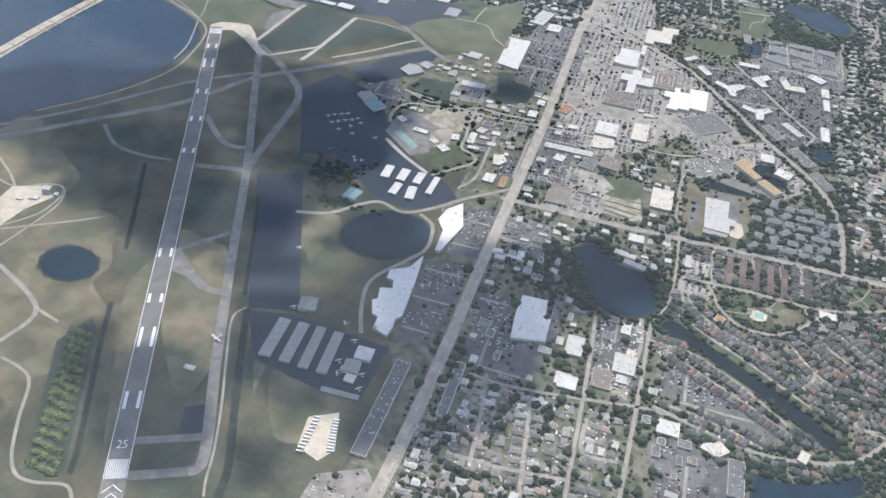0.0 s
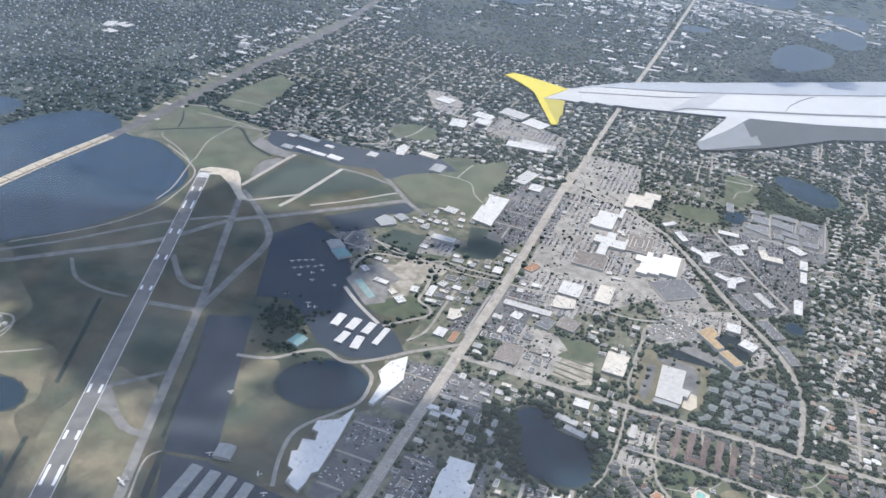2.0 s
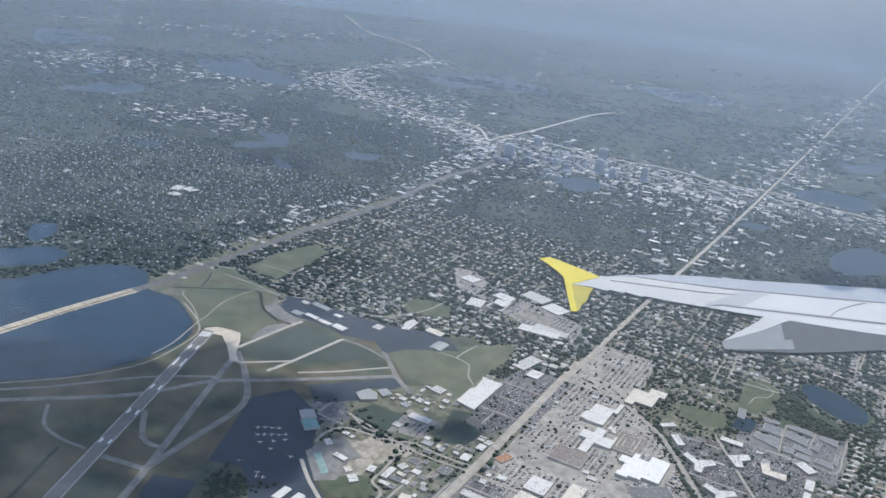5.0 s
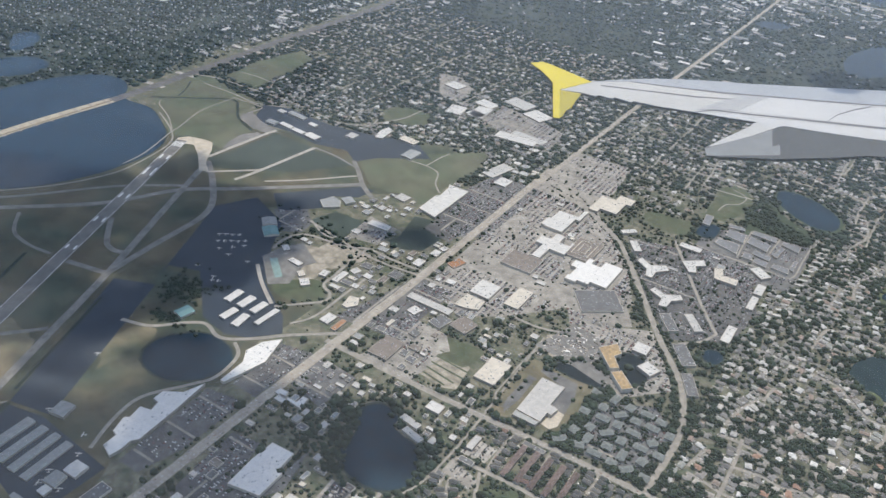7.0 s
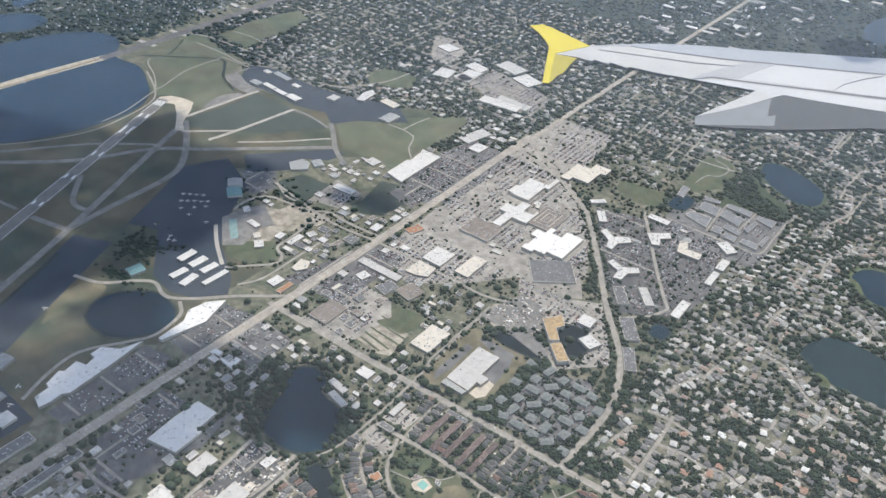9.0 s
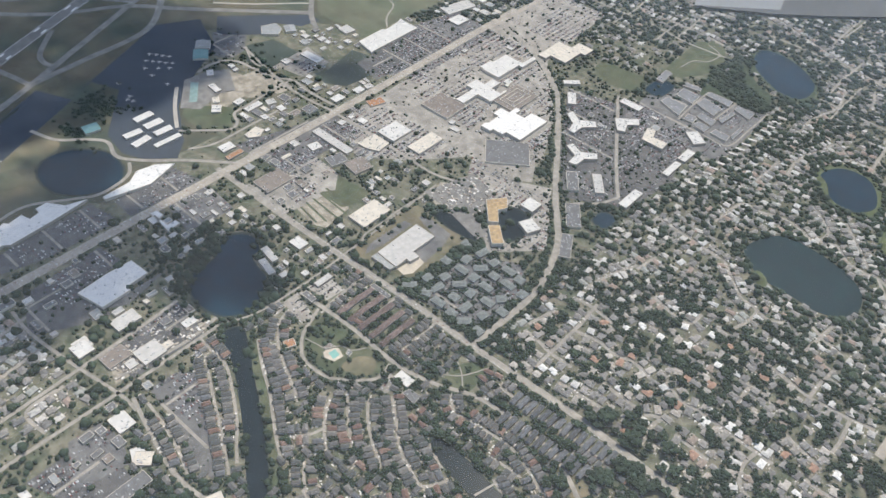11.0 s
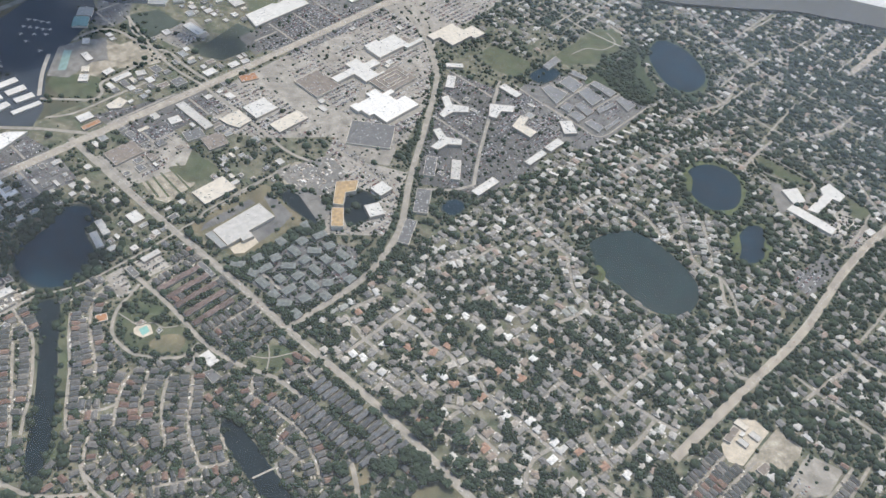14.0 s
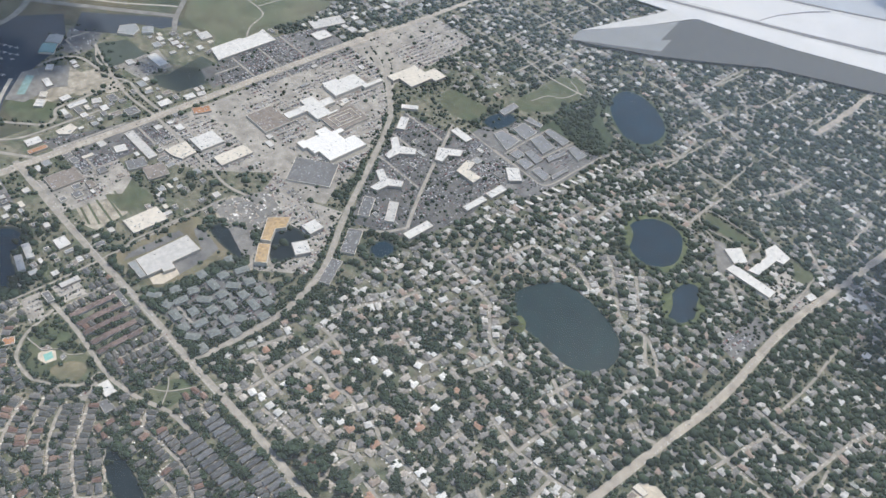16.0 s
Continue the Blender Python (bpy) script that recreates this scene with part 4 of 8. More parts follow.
def clumps(seed):
    """A crown of one large and many small leafy clumps, with notches and gaps between them."""
    r = random.Random(seed)
    v, f = lump(seed, 1, 0.4, 0.8, False)
    vs, fs, k = [v * np.array((0.72, 0.72, 0.85))], [f], len(v)
    for j in range(9):
        a, d = j * 0.7 + r.uniform(-0.4, 0.4), r.uniform(0.45, 0.82)
        w, g = lump(seed * 11 + j + 60, 0, 0.5, 0.8)
        w = w * r.uniform(0.26, 0.46) + np.array((d * math.cos(a), d * math.sin(a), r.uniform(0.05, 0.75 - 0.5 * d)))
        vs.append(w), fs.append(g + k)
        k += len(w)
    return np.concatenate(vs), np.concatenate(fs)


CROWNS = [clumps(i) for i in range(10)]
PUFFS = [lump(i + 40, 0, 0.5, 0.8, False) for i in range(10)]


def scatter(shapes, xs, ys, radius, zs, tall):
    """Copies of the shapes, turned and sized, as one list of corners and triangles."""
    vs, fs, k = [], [], 0
    pick = rng.integers(0, len(shapes), len(xs))
    turn = rng.uniform(0, 6.283, len(xs))
    for i in range(len(shapes)):
        on = np.flatnonzero(pick == i)
        v, f = shapes[i]
        c, s = np.cos(turn[on])[:, None], np.sin(turn[on])[:, None]
        r = radius[on][:, None]
        x = (v[:, 0] * c - v[:, 1] * s) * r + xs[on][:, None]
        y = (v[:, 0] * s + v[:, 1] * c) * r * rng.uniform(0.8, 1.1, len(on))[:, None] + ys[on][:, None]
        z = v[:, 2] * r * tall + zs[on][:, None]
        vs.append(np.stack([x, y, z], -1).reshape(-1, 3))
        fs.append((f[None] + (np.arange(len(on)) * len(v))[:, None, None]).reshape(-1, 3) + k)
        k += len(on) * len(v)
    return np.concatenate(vs), np.concatenate(fs)


def roof_shape(w, d, h, e, ridge, hip):
    """Walls and a pitched roof with overhanging eaves."""
    wall = (box_verts(-w / 2, w / 2, -d / 2, d / 2, 0, h), [f for f in box_faces() if f != (4, 5, 6, 7)])
    a, b, r = w / 2 + e, d / 2 + e, w / 2 - hip
    v = [(-a, -b, h), (a, -b, h), (a, b, h), (-a, b, h), (-r, 0, h + ridge), (r, 0, h + ridge), (-a, -b, h - 0.08), (a, -b, h - 0.08), (a, b, h - 0.08), (-a, b, h - 0.08)]
    f = [(0, 1, 5, 4), (2, 3, 4, 5), (1, 2, 5), (3, 0, 4), (0, 6, 7, 1), (1, 7, 8, 2), (2, 8, 9, 3), (3, 9, 6, 0), (9, 8, 7, 6)]
    return wall, (v, f)


def tri(faces):
    return np.array([(f[0], f[i], f[i + 1]) for f in faces for i in range(1, len(f) - 1)])


def free(xs, ys, margin=0.0):
    ok = states(xs, ys) == 0
    for dx, dy in ((margin, 0), (-margin, 0), (0, margin), (0, -margin)) if margin else ():
        ok &= states(xs + dx, ys + dy) == 0
    return ok


def clear_of(xs, ys, bad, margin):
    ok = np.ones(len(xs), bool)
    for dx, dy in ((0, 0), (margin, 0), (-margin, 0), (0, margin), (0, -margin)):
        ok &= ~np.isin(states(xs + dx, ys + dy), bad)
    return ok

# ---- buildings ----
UNIT_MESH = bpy.data.meshes.new("roof_unit")
UNIT_MESH.from_pydata(box_verts(-0.32, 0.32, -0.25, 0.25, 0, 0.3) + box_verts(-0.2, 0.05, -0.15, 0.15, 0.3, 0.36), [], box_faces() + box_faces(8))
UNIT_MESH.materials.append(UNIT)
LOOKS = {"WHITE_ROOF": "white flat-roofed", "GREY_ROOF": "grey flat-roofed", "METAL_ROOF": "grey metal-roofed", "PALE_ROOF": "pale grey flat-roofed", "CREAM_ROOF": "cream flat-roofed", "TAN_ROOF": "tan flat-roofed", "ORANGE_ROOF": "orange-roofed", "OSB_ROOF": "unfinished timber-roofed", "TEAL_ROOF": "teal metal-roofed"}
MATS = {"bright_white_roof": "WHITE_ROOF", "white_membrane_roof": "WHITE_ROOF", "grey_gravel_roof": "GREY_ROOF", "ribbed_metal_roof": "METAL_ROOF", "pale_grey_roof": "PALE_ROOF", "cream_roof": "CREAM_ROOF", "tan_flat_roof": "TAN_ROOF", "orange_clay_roof": "ORANGE_ROOF", "raw_board_roof": "OSB_ROOF", "teal_metal_roof": "TEAL_ROOF"}


def inside(points, x, y):
    hit = False
    for (x1, y1), (x2, y2) in zip(points, points[1:] + points[:1]):
        if (y1 > y) != (y2 > y) and x < (x2 - x1) * (y - y1) / (y2 - y1) + x1:
            hit = not hit
    return hit


def flat_outline(name, points, h, roof, units=None):
    """A flat-roofed building of any outline: walls with a parapet, the roof between them, and the machines on it."""
    p = list(points)
    if sum(a[0] * b[1] - b[0] * a[1] for a, b in zip(p, p[1:] + p[:1])) < 0:
        p.reverse()
    n = len(p)
    rim = 0.22
    inner = []
    for i in range(n):
        a, b, c = Vector(p[i - 1]), Vector(p[i]), Vector(p[(i + 1) % n])
        u, w = (b - a).normalized(), (c - b).normalized()
        n1, n2 = Vector((-u.y, u.x)), Vector((-w.y, w.x))
        k = n1 + n2
        inner.append(b + k * (rim / max(0.5, k.dot(n1))))
    v = [(x, y, 0) for x, y in p] + [(x, y, h) for x, y in p] + [(q.x, q.y, h) for q in inner] + [(q.x, q.y, h - 0.14) for q in inner]
    f = [(i + r * n, (i + 1) % n + r * n, (i + 1) % n + (r + 1) * n, i + (r + 1) * n) for r in range(3) for i in range(n)]
    b = solid(name, v, f, WALL)
    look_ = LOOKS[MATS[roof.name]]
    tagged(b, look_ + " " + name.replace("_", " ") + " with low walls", "building")
    claim(p, 4)
    top = solid("roof", [(q.x, q.y, h - 0.13) for q in inner], [tuple(range(n))], roof, b)
    xs, ys = [q[0] for q in p], [q[1] for q in p]
    size = (max(xs) - min(xs)) * (max(ys) - min(ys))
    r = random.Random(int(xs[0] * 13 + ys[0] * 7))
    if units is None:
        units = 0 if name in ("hangar", "long_hangar", "storage_shed", "terminal_building", "construction_building") else min(26, int(size / 16))
    for _ in range(units):
        for _try in range(8):
            x, y = r.uniform(min(xs), max(xs)), r.uniform(min(ys), max(ys))
            if all(inside(p, x + dx, y + dy) for dx, dy in ((0.8, 0), (-0.8, 0), (0, 0.8), (0, -0.8))):
                u = new("roof_unit", UNIT_MESH)
                u.parent = top
                s = r.uniform(0.7, 1.5)
                u.matrix_local = pose(x, y, h - 0.13, 0, 0, r.choice([0, 90])) @ Matrix.Diagonal((s, s, s, 1))
                break
    return b


def flat_building(name, x, y, w, d, turn, h, roof, units=None):
    m = pose(x, y, 0, 0, 0, turn)
    pts = [(m @ Vector(q)).to_2d()[:] for q in ((-w / 2, -d / 2, 0), (w / 2, -d / 2, 0), (w / 2, d / 2, 0), (-w / 2, d / 2, 0))]
    if name in ("hangar", "long_hangar", "storage_shed", "terminal_building"):
        return gabled(name, pts, m, w, d, h, roof)
    return flat_outline(name, pts, h, roof, units)


def gabled(name, pts, m, w, d, h, roof):
    """A hall with a low ridge along its longer side."""
    claim(pts, 4)
    if d > w:
        m, w, d = m @ pose(0, 0, 0, 0, 0, 90), d, w
    lift = d * 0.06
    v = [m @ Vector(q) for q in ((-w / 2, -d / 2, 0), (w / 2, -d / 2, 0), (w / 2, d / 2, 0), (-w / 2, d / 2, 0), (-w / 2, -d / 2, h), (w / 2, -d / 2, h), (w / 2, d / 2, h), (-w / 2, d / 2, h), (-w / 2, 0, h + lift), (w / 2, 0, h + lift))]
    b = solid(name, v, [(0, 1, 5, 4), (2, 3, 7, 6), (1, 2, 6, 9, 5), (3, 0, 4, 8, 7)], WALL)
    tagged(b, LOOKS[MATS[roof.name]] + " " + name.replace("_", " ") + " with a low ridge", "building")
    a, c, e = w / 2 + 0.15, d / 2 + 0.15, 0.02
    q = [(-a, -c, h + e), (a, -c, h + e), (a, 0, h + lift + e + 0.03), (-a, 0, h + lift + e + 0.03), (-a, c, h + e), (a, c, h + e)]
    q = [m @ Vector(t) for t in q] + [m @ Vector((t[0], t[1], t[2] - 0.08)) for t in q]
    solid("roof", q, [(0, 1, 2, 3), (3, 2, 5, 4), (7, 6, 9, 8), (8, 9, 10, 11), (0, 6, 7, 1), (5, 11, 10, 4), (1, 7, 8, 2), (2, 8, 11, 5), (4, 10, 9, 3), (3, 9, 6, 0)], roof, b)
    return b


flat_outline("shopping_centre", [(-92.1, 336.8), (-96.2, 325.0), (-105.3, 319.0), (-104.7, 312.0), (-100.8, 311.6), (-99.2, 305.7), (-105.5, 304.1), (-103.7, 295.7), (-106.0, 293.9), (-102.4, 284.3), (-99.1, 283.4), (-98.4, 275.2), (-90.2, 272.2), (-89.3, 278.8), (-90.0, 284.8), (-87.5, 287.9), (-89.4, 314.2)], 1.9, BRIGHT_ROOF)
flat_outline("shopping_centre", [(-85.1, 390.7), (-92.3, 381.7), (-94.5, 370.2), (-88.9, 362.0), (-87.9, 343.6), (-85.1, 343.4), (-79.0, 369.7)], 1.9, BRIGHT_ROOF)
flat_outline("supermarket", [(-33.9, 325.8), (-20.5, 326.5), (-19.4, 314.3), (-16.3, 313.4), (-15.8, 296.7), (-32.9, 293.4), (-34.4, 310.7)], 2.0, BRIGHT_ROOF)
flat_outline("motel", [(-58.7, 354.6), (-58.1, 358.8), (-52.7, 359.2), (-51.8, 355.9), (-44.2, 355.9), (-44.4, 361.3), (-40.8, 361.6), (-39.3, 353.1)], 1.3, BRIGHT_ROOF)
flat_building("long_storage_building", -77.4, 231.6, 7.2, 57.0, -1, 1.5, GREY_ROOF)
flat_building("long_storage_building", -51.0, 252.2, 4.8, 33.9, 0, 1.5, GREY_ROOF)
flat_building("long_hangar", -140.5, 253.3, 5.9, 25.5, 2, 1.2, METAL_ROOF)
flat_building("long_hangar", -130.4, 253.4, 5.3, 26.4, 3, 1.2, METAL_ROOF)
flat_building("long_hangar", -121.1, 253.5, 4.7, 27.3, 4, 1.2, METAL_ROOF)
flat_building("long_hangar", -111.8, 253.4, 4.9, 27.1, 4, 1.2, METAL_ROOF)
flat_building("hangar", -134.8, 279.3, 8.8, 9.1, 12, 1.9, METAL_ROOF)
flat_building("hangar", -96.1, 257.9, 8.0, 7.9, 2, 1.8, WHITE_ROOF)
flat_building("hangar", -98.8, 248.4, 7.5, 7.8, 6, 1.8, METAL_ROOF)
flat_building("hangar", -96.9, 241.4, 4.7, 4.7, 0, 1.5, WHITE_ROOF)
flat_building("storage_shed", -98.1, 231.9, 18.0, 2.6, 2, 0.9, METAL_ROOF)
flat_building("hangar", -138.0, 405.2, 5.2, 12.6, 1, 1.2, WHITE_ROOF)
flat_building("hangar", -127.7, 405.5, 5.4, 11.9, -2, 1.2, WHITE_ROOF)
flat_building("hangar", -117.6, 405.7, 4.8, 11.6, -3, 1.2, WHITE_ROOF)
flat_building("hangar", -127.5, 390.2, 4.8, 11.4, -4, 1.2, WHITE_ROOF)
flat_building("hangar", -117.5, 389.6, 5.1, 12.2, 6, 1.2, WHITE_ROOF)
flat_building("hangar", -107.5, 401.7, 3.6, 18.1, -2, 1.2, WHITE_ROOF)
flat_building("terminal_building", -149.1, 374.9, 9.6, 8.1, 79, 1.6, TEAL_ROOF)
flat_outline("warehouse", [(54.0, 422.9), (53.5, 455.0), (67.8, 455.0), (67.5, 437.4), (72.6, 436.8), (71.5, 430.2), (68.8, 430.5), (68.8, 422.0)], 2.2, PALE_ROOF, 5)
flat_outline("warehouse_annex", [(53.7, 418.2), (53.8, 422.6), (68.3, 421.7), (67.6, 418.2)], 1.8, METAL_ROOF, 0)
flat_outline("construction_building", [(69.0, 499.7), (76.7, 510.5), (82.7, 503.0), (79.9, 497.7), (86.7, 489.5), (82.1, 485.8)], 3.2, OSB_ROOF)
flat_building("construction_building", 91.8, 480.6, 6.9, 15.3, 47, 3.0, OSB_ROOF)
flat_building("office_building", 90.3, 516.6, 10.0, 9.2, -90, 2.4, WHITE_ROOF)
flat_building("office_building", 100.8, 501.0, 9.3, 10.4, 67, 2.4, WHITE_ROOF)
flat_outline("office_building", [(50.8, 609.9), (52.2, 615.4), (60.8, 609.9), (70.1, 616.6), (74.0, 611.8), (67.0, 603.8), (67.2, 594.9), (62.6, 595.1), (60.2, 603.6)], 2.2, WHITE_ROOF)
flat_outline("office_building", [(71.5, 580.2), (73.0, 585.3), (82.0, 581.5), (90.5, 587.7), (93.9, 583.0), (87.7, 576.9), (87.5, 568.3), (82.3, 566.7), (81.3, 575.6)], 2.2, WHITE_ROOF)
flat_outline("office_building", [(76.9, 630.0), (89.4, 641.4), (93.1, 635.2), (87.3, 629.6), (90.2, 621.7), (85.5, 619.2)], 2.2, WHITE_ROOF)
flat_outline("office_building", [(102.6, 622.7), (98.7, 636.5), (104.0, 638.9), (107.1, 630.4), (117.4, 631.4), (118.0, 623.2)], 2.4, CREAM_ROOF)
flat_building("office_building", 127.4, 651.7, 9.0, 13.5, 53, 2.0, WHITE_ROOF)
flat_building("office_building", 75.8, 653.0, 15.9, 6.4, 0, 1.8, WHITE_ROOF)
flat_building("office_building", 30.7, 644.9, 12.0, 4.9, 46, 1.8, WHITE_ROOF)
flat_building("office_building", 42.3, 628.3, 5.9, 14.3, 36, 1.8, WHITE_ROOF)
flat_building("office_building", 132.8, 610.8, 17.6, 4.7, -90, 1.8, WHITE_ROOF)
flat_building("office_building", 129.8, 565.8, 19.5, 5.8, -90, 2.0, WHITE_ROOF)
flat_building("office_building", 107.5, 563.5, 5.8, 18.3, 40, 1.8, PALE_ROOF)
flat_building("office_building", 132.7, 630.1, 14.2, 5.8, -90, 1.8, WHITE_ROOF)
flat_building("office_building", 94.5, 554.2, 7.2, 17.9, 38, 1.6, GREY_ROOF)
flat_building("office_building", 113.2, 528.0, 8.8, 20.6, 37, 1.6, GREY_ROOF)
flat_building("office_building", 125.3, 503.4, 6.8, 19.6, 30, 1.6, GREY_ROOF)
flat_building("clinic", 17.3, 397.9, 7.0, 8.9, -90, 1.4, WHITE_ROOF)
flat_building("apartment_block", 13.0, 380.7, 4.2, 12.3, 81, 1.6, PALE_ROOF)
flat_building("apartment_block", 19.3, 373.5, 4.1, 12.7, 77, 1.6, PALE_ROOF)
flat_building("warehouse", -1.4, 300.2, 8.5, 13.3, 0, 1.5, PALE_ROOF)
flat_building("warehouse", -0.6, 275.5, 9.2, 8.6, 0, 1.4, WHITE_ROOF)
flat_building("warehouse", 23.8, 296.8, 10.7, 12.7, 0, 1.4, PALE_ROOF)
flat_building("warehouse", 14.5, 283.8, 9.2, 12.5, 0, 1.2, TAN_ROOF)
flat_building("clubhouse", 67.2, 347.2, 5.5, 4.8, 67, 1.0, ORANGE_ROOF)
flat_building("community_hall", 122.8, 370.9, 5.7, 9.1, -90, 1.2, WHITE_ROOF)
flat_building("depot", 48.0, 264.9, 10.2, 8.3, 0, 1.3, WHITE_ROOF)
flat_building("depot", 70.6, 260.5, 8.1, 6.9, 43, 1.3, CREAM_ROOF)
flat_building("shopping_arcade", -167.7, 761.2, 15.3, 26.8, 5, 1.4, WHITE_ROOF)
flat_building("shopping_arcade", -113.3, 732.2, 38.0, 13.0, 6, 1.4, WHITE_ROOF)
flat_building("shopping_arcade", -188.3, 750.5, 15.5, 19.7, 10, 1.4, WHITE_ROOF)
flat_outline("department_store", [(-109.9, 570.6), (-110.7, 595.7), (-108.4, 597.8), (-109.8, 612.4), (-112.2, 617.7), (-94.0, 617.4), (-93.7, 593.7), (-93.3, 567.0)], 2.0, WHITE_ROOF)
flat_outline("department_store", [(-23.6, 610.6), (-26.5, 610.6), (-26.5, 623.1), (-24, 623.1), (-24, 637.7), (-8.2, 637.7), (-8.2, 650.1), (-5.1, 650.1), (-5.1, 632.9), (-8.6, 632.9), (-8.6, 609.5), (-23.6, 609.5)], 2.4, WHITE_ROOF, 12)
flat_outline("department_store", [(-13.6, 566.2), (-12.1, 566.2), (-12.1, 585.1), (-18, 585.1), (-18, 595.8), (-10.2, 595.8), (-10.2, 605), (-3.4, 605), (-3.4, 594.9), (4.7, 594.9), (4.7, 600.3), (6.3, 600.3), (6.3, 582.3), (-5.5, 582.3), (-5.5, 566.9), (-13.6, 566.9)], 2.4, WHITE_ROOF, 12)
flat_outline("department_store", [(19.1, 561.6), (20.5, 561.6), (20.5, 572.7), (16, 572.7), (16, 581.6), (22.8, 581.6), (22.8, 589.6), (26.9, 589.6), (26.9, 584), (34, 584), (34, 592.2), (47.1, 592.2), (47.1, 582.2), (47, 582.2), (47, 562.3), (35.2, 562.3), (35.2, 558.6), (27.2, 558.6), (27.2, 555.8), (19.1, 555.8)], 2.4, BRIGHT_ROOF, 12)
flat_outline("department_store", [(-7.9, 661.8), (-7.8, 661.8), (-7.8, 683.3), (3.8, 683.3), (3.8, 692.9), (17.2, 692.9), (17.2, 681.6), (13, 681.6), (13, 661.7), (-0.6, 661.7), (-0.6, 655.9), (-7.9, 655.9)], 2.2, CREAM_ROOF, 12)
flat_building("parking_deck", 14.5, 599.1, 27.8, 19.2, -90, 1.6, TAN_ROOF)
deck = bpy.data.objects["parking_deck"]
for k, (w, d) in enumerate(((20.0, 12.6), (12.5, 6.4))):
    for x0, x1, y0, y1 in ((-d / 2, d / 2, -w / 2, -w / 2 + 0.5), (-d / 2, d / 2, w / 2 - 0.5, w / 2), (-d / 2, -d / 2 + 0.5, -w / 2 + 0.5, w / 2 - 0.5), (d / 2 - 0.5, d / 2, -w / 2 + 0.5, w / 2 - 0.5)):
        solid("ramp_wall", [(x + 14.5, y + 599.1, z) for x, y, z in box_verts(x0, x1, y0, y1, 1.47, 1.95)], box_faces()[1:], CREAM_ROOF, deck, "pale ramp wall")
flat_building("parking_deck", 48.3, 547.4, 28.3, 23.5, 38, 1.2, GREY_ROOF)
flat_building("department_store", -13.7, 556.4, 20.5, 23.3, -90, 1.8, TAN_ROOF)
flat_building("shop", -16.7, 510.8, 17.1, 14.6, -90, 1.8, WHITE_ROOF)
flat_outline("shop", [(-24.5, 484.1), (-23.6, 499.5), (-10.1, 499.2), (-8.8, 488.5), (-16.1, 485.1)], 1.5, CREAM_ROOF)
flat_building("shop", 5.5, 516.3, 23.2, 10.4, -90, 1.6, CREAM_ROOF)
flat_building("shopping_arcade", -36.9, 475.0, 6.2, 32.1, -90, 1.5, PALE_ROOF)
flat_building("shop", -40.7, 463.2, 7.4, 6.7, 79, 1.3, WHITE_ROOF)
flat_building("office_building", -8.4, 469.7, 13.2, 12.9, 80, 1.3, TAN_ROOF)
flat_building("office_building", -21.8, 463.9, 11.9, 9.6, 77, 1.3, GREY_ROOF)
flat_building("office_building", -33.3, 422.8, 19.4, 13.6, -90, 1.4, TAN_ROOF)
flat_building("restaurant", -48.5, 525.9, 11.7, 7.4, 73, 1.0, ORANGE_ROOF)
flat_building("office_building", 27.6, 443.1, 21.5, 13.3, -90, 1.5, CREAM_ROOF)
flat_building("office_building", -94.7, 666.2, 27.4, 11.9, 78, 1.5, PALE_ROOF)
flat_building("shop", -81.4, 651.0, 13.2, 10.8, 88, 1.6, WHITE_ROOF)
flat_building("hangar", -288.6, 639.3, 5.7, 20.3, 83, 1.4, METAL_ROOF)
flat_building("hangar", -295.9, 613.9, 6.8, 10.3, 87, 1.4, METAL_ROOF)
flat_building("hangar", -282.2, 617.1, 4.8, 14.0, 84, 1.2, WHITE_ROOF)
flat_building("hangar", -266.7, 615.0, 4.8, 13.7, 84, 1.2, WHITE_ROOF)
flat_building("hangar", -250.5, 614.8, 7.6, 13.3, 83, 1.5, WHITE_ROOF)
flat_building("hangar", -265.9, 633.7, 4.7, 8.2, 84, 1.2, WHITE_ROOF)
flat_building("hangar", -305.3, 637.1, 5.0, 7.7, 81, 1.2, PALE_ROOF)
flat_outline("office_building", [(-209.2, 649.1), (-214.1, 663.1), (-212.2, 674.0), (-204.9, 670.9), (-202.9, 651.4)], 1.5, WHITE_ROOF)
flat_building("office_building", -226.4, 639.0, 9.5, 8.4, -88, 1.3, PALE_ROOF)
flat_building("office_building", -183.7, 664.6, 8.9, 16.9, 84, 1.4, CREAM_ROOF)
flat_building("hangar", -166.6, 642.5, 15.1, 10.9, 89, 1.5, METAL_ROOF)
flat_building("office_building", -150.2, 467.1, 4.7, 7.2, 56, 1.2, WHITE_ROOF)
flat_building("office_building", -133.7, 458.2, 4.7, 10.2, 84, 1.2, WHITE_ROOF)
flat_building("office_building", -122.0, 450.0, 4.5, 6.0, 57, 1.1, CREAM_ROOF)
flat_building("office_building", -113.8, 444.0, 6.1, 7.7, 49, 1.3, WHITE_ROOF)
flat_building("office_building", -110.3, 459.8, 6.9, 5.2, -83, 1.3, WHITE_ROOF)
flat_building("office_building", -99.7, 463.1, 12.9, 4.6, -88, 1.3, WHITE_ROOF)
flat_building("shop", -96.1, 474.9, 6.2, 5.5, 74, 1.2, PALE_ROOF)
flat_outline("shop", [(-79.4, 439.0), (-81.6, 450.0), (-75.2, 451.7), (-71.3, 444.8), (-75.2, 438.8)], 1.4, CREAM_ROOF)
flat_building("shop", -77.6, 423.6, 9.4, 7.0, 87, 1.2, WHITE_ROOF)
flat_building("shop", -68.6, 422.4, 11.9, 3.9, -90, 1.1, ORANGE_ROOF)
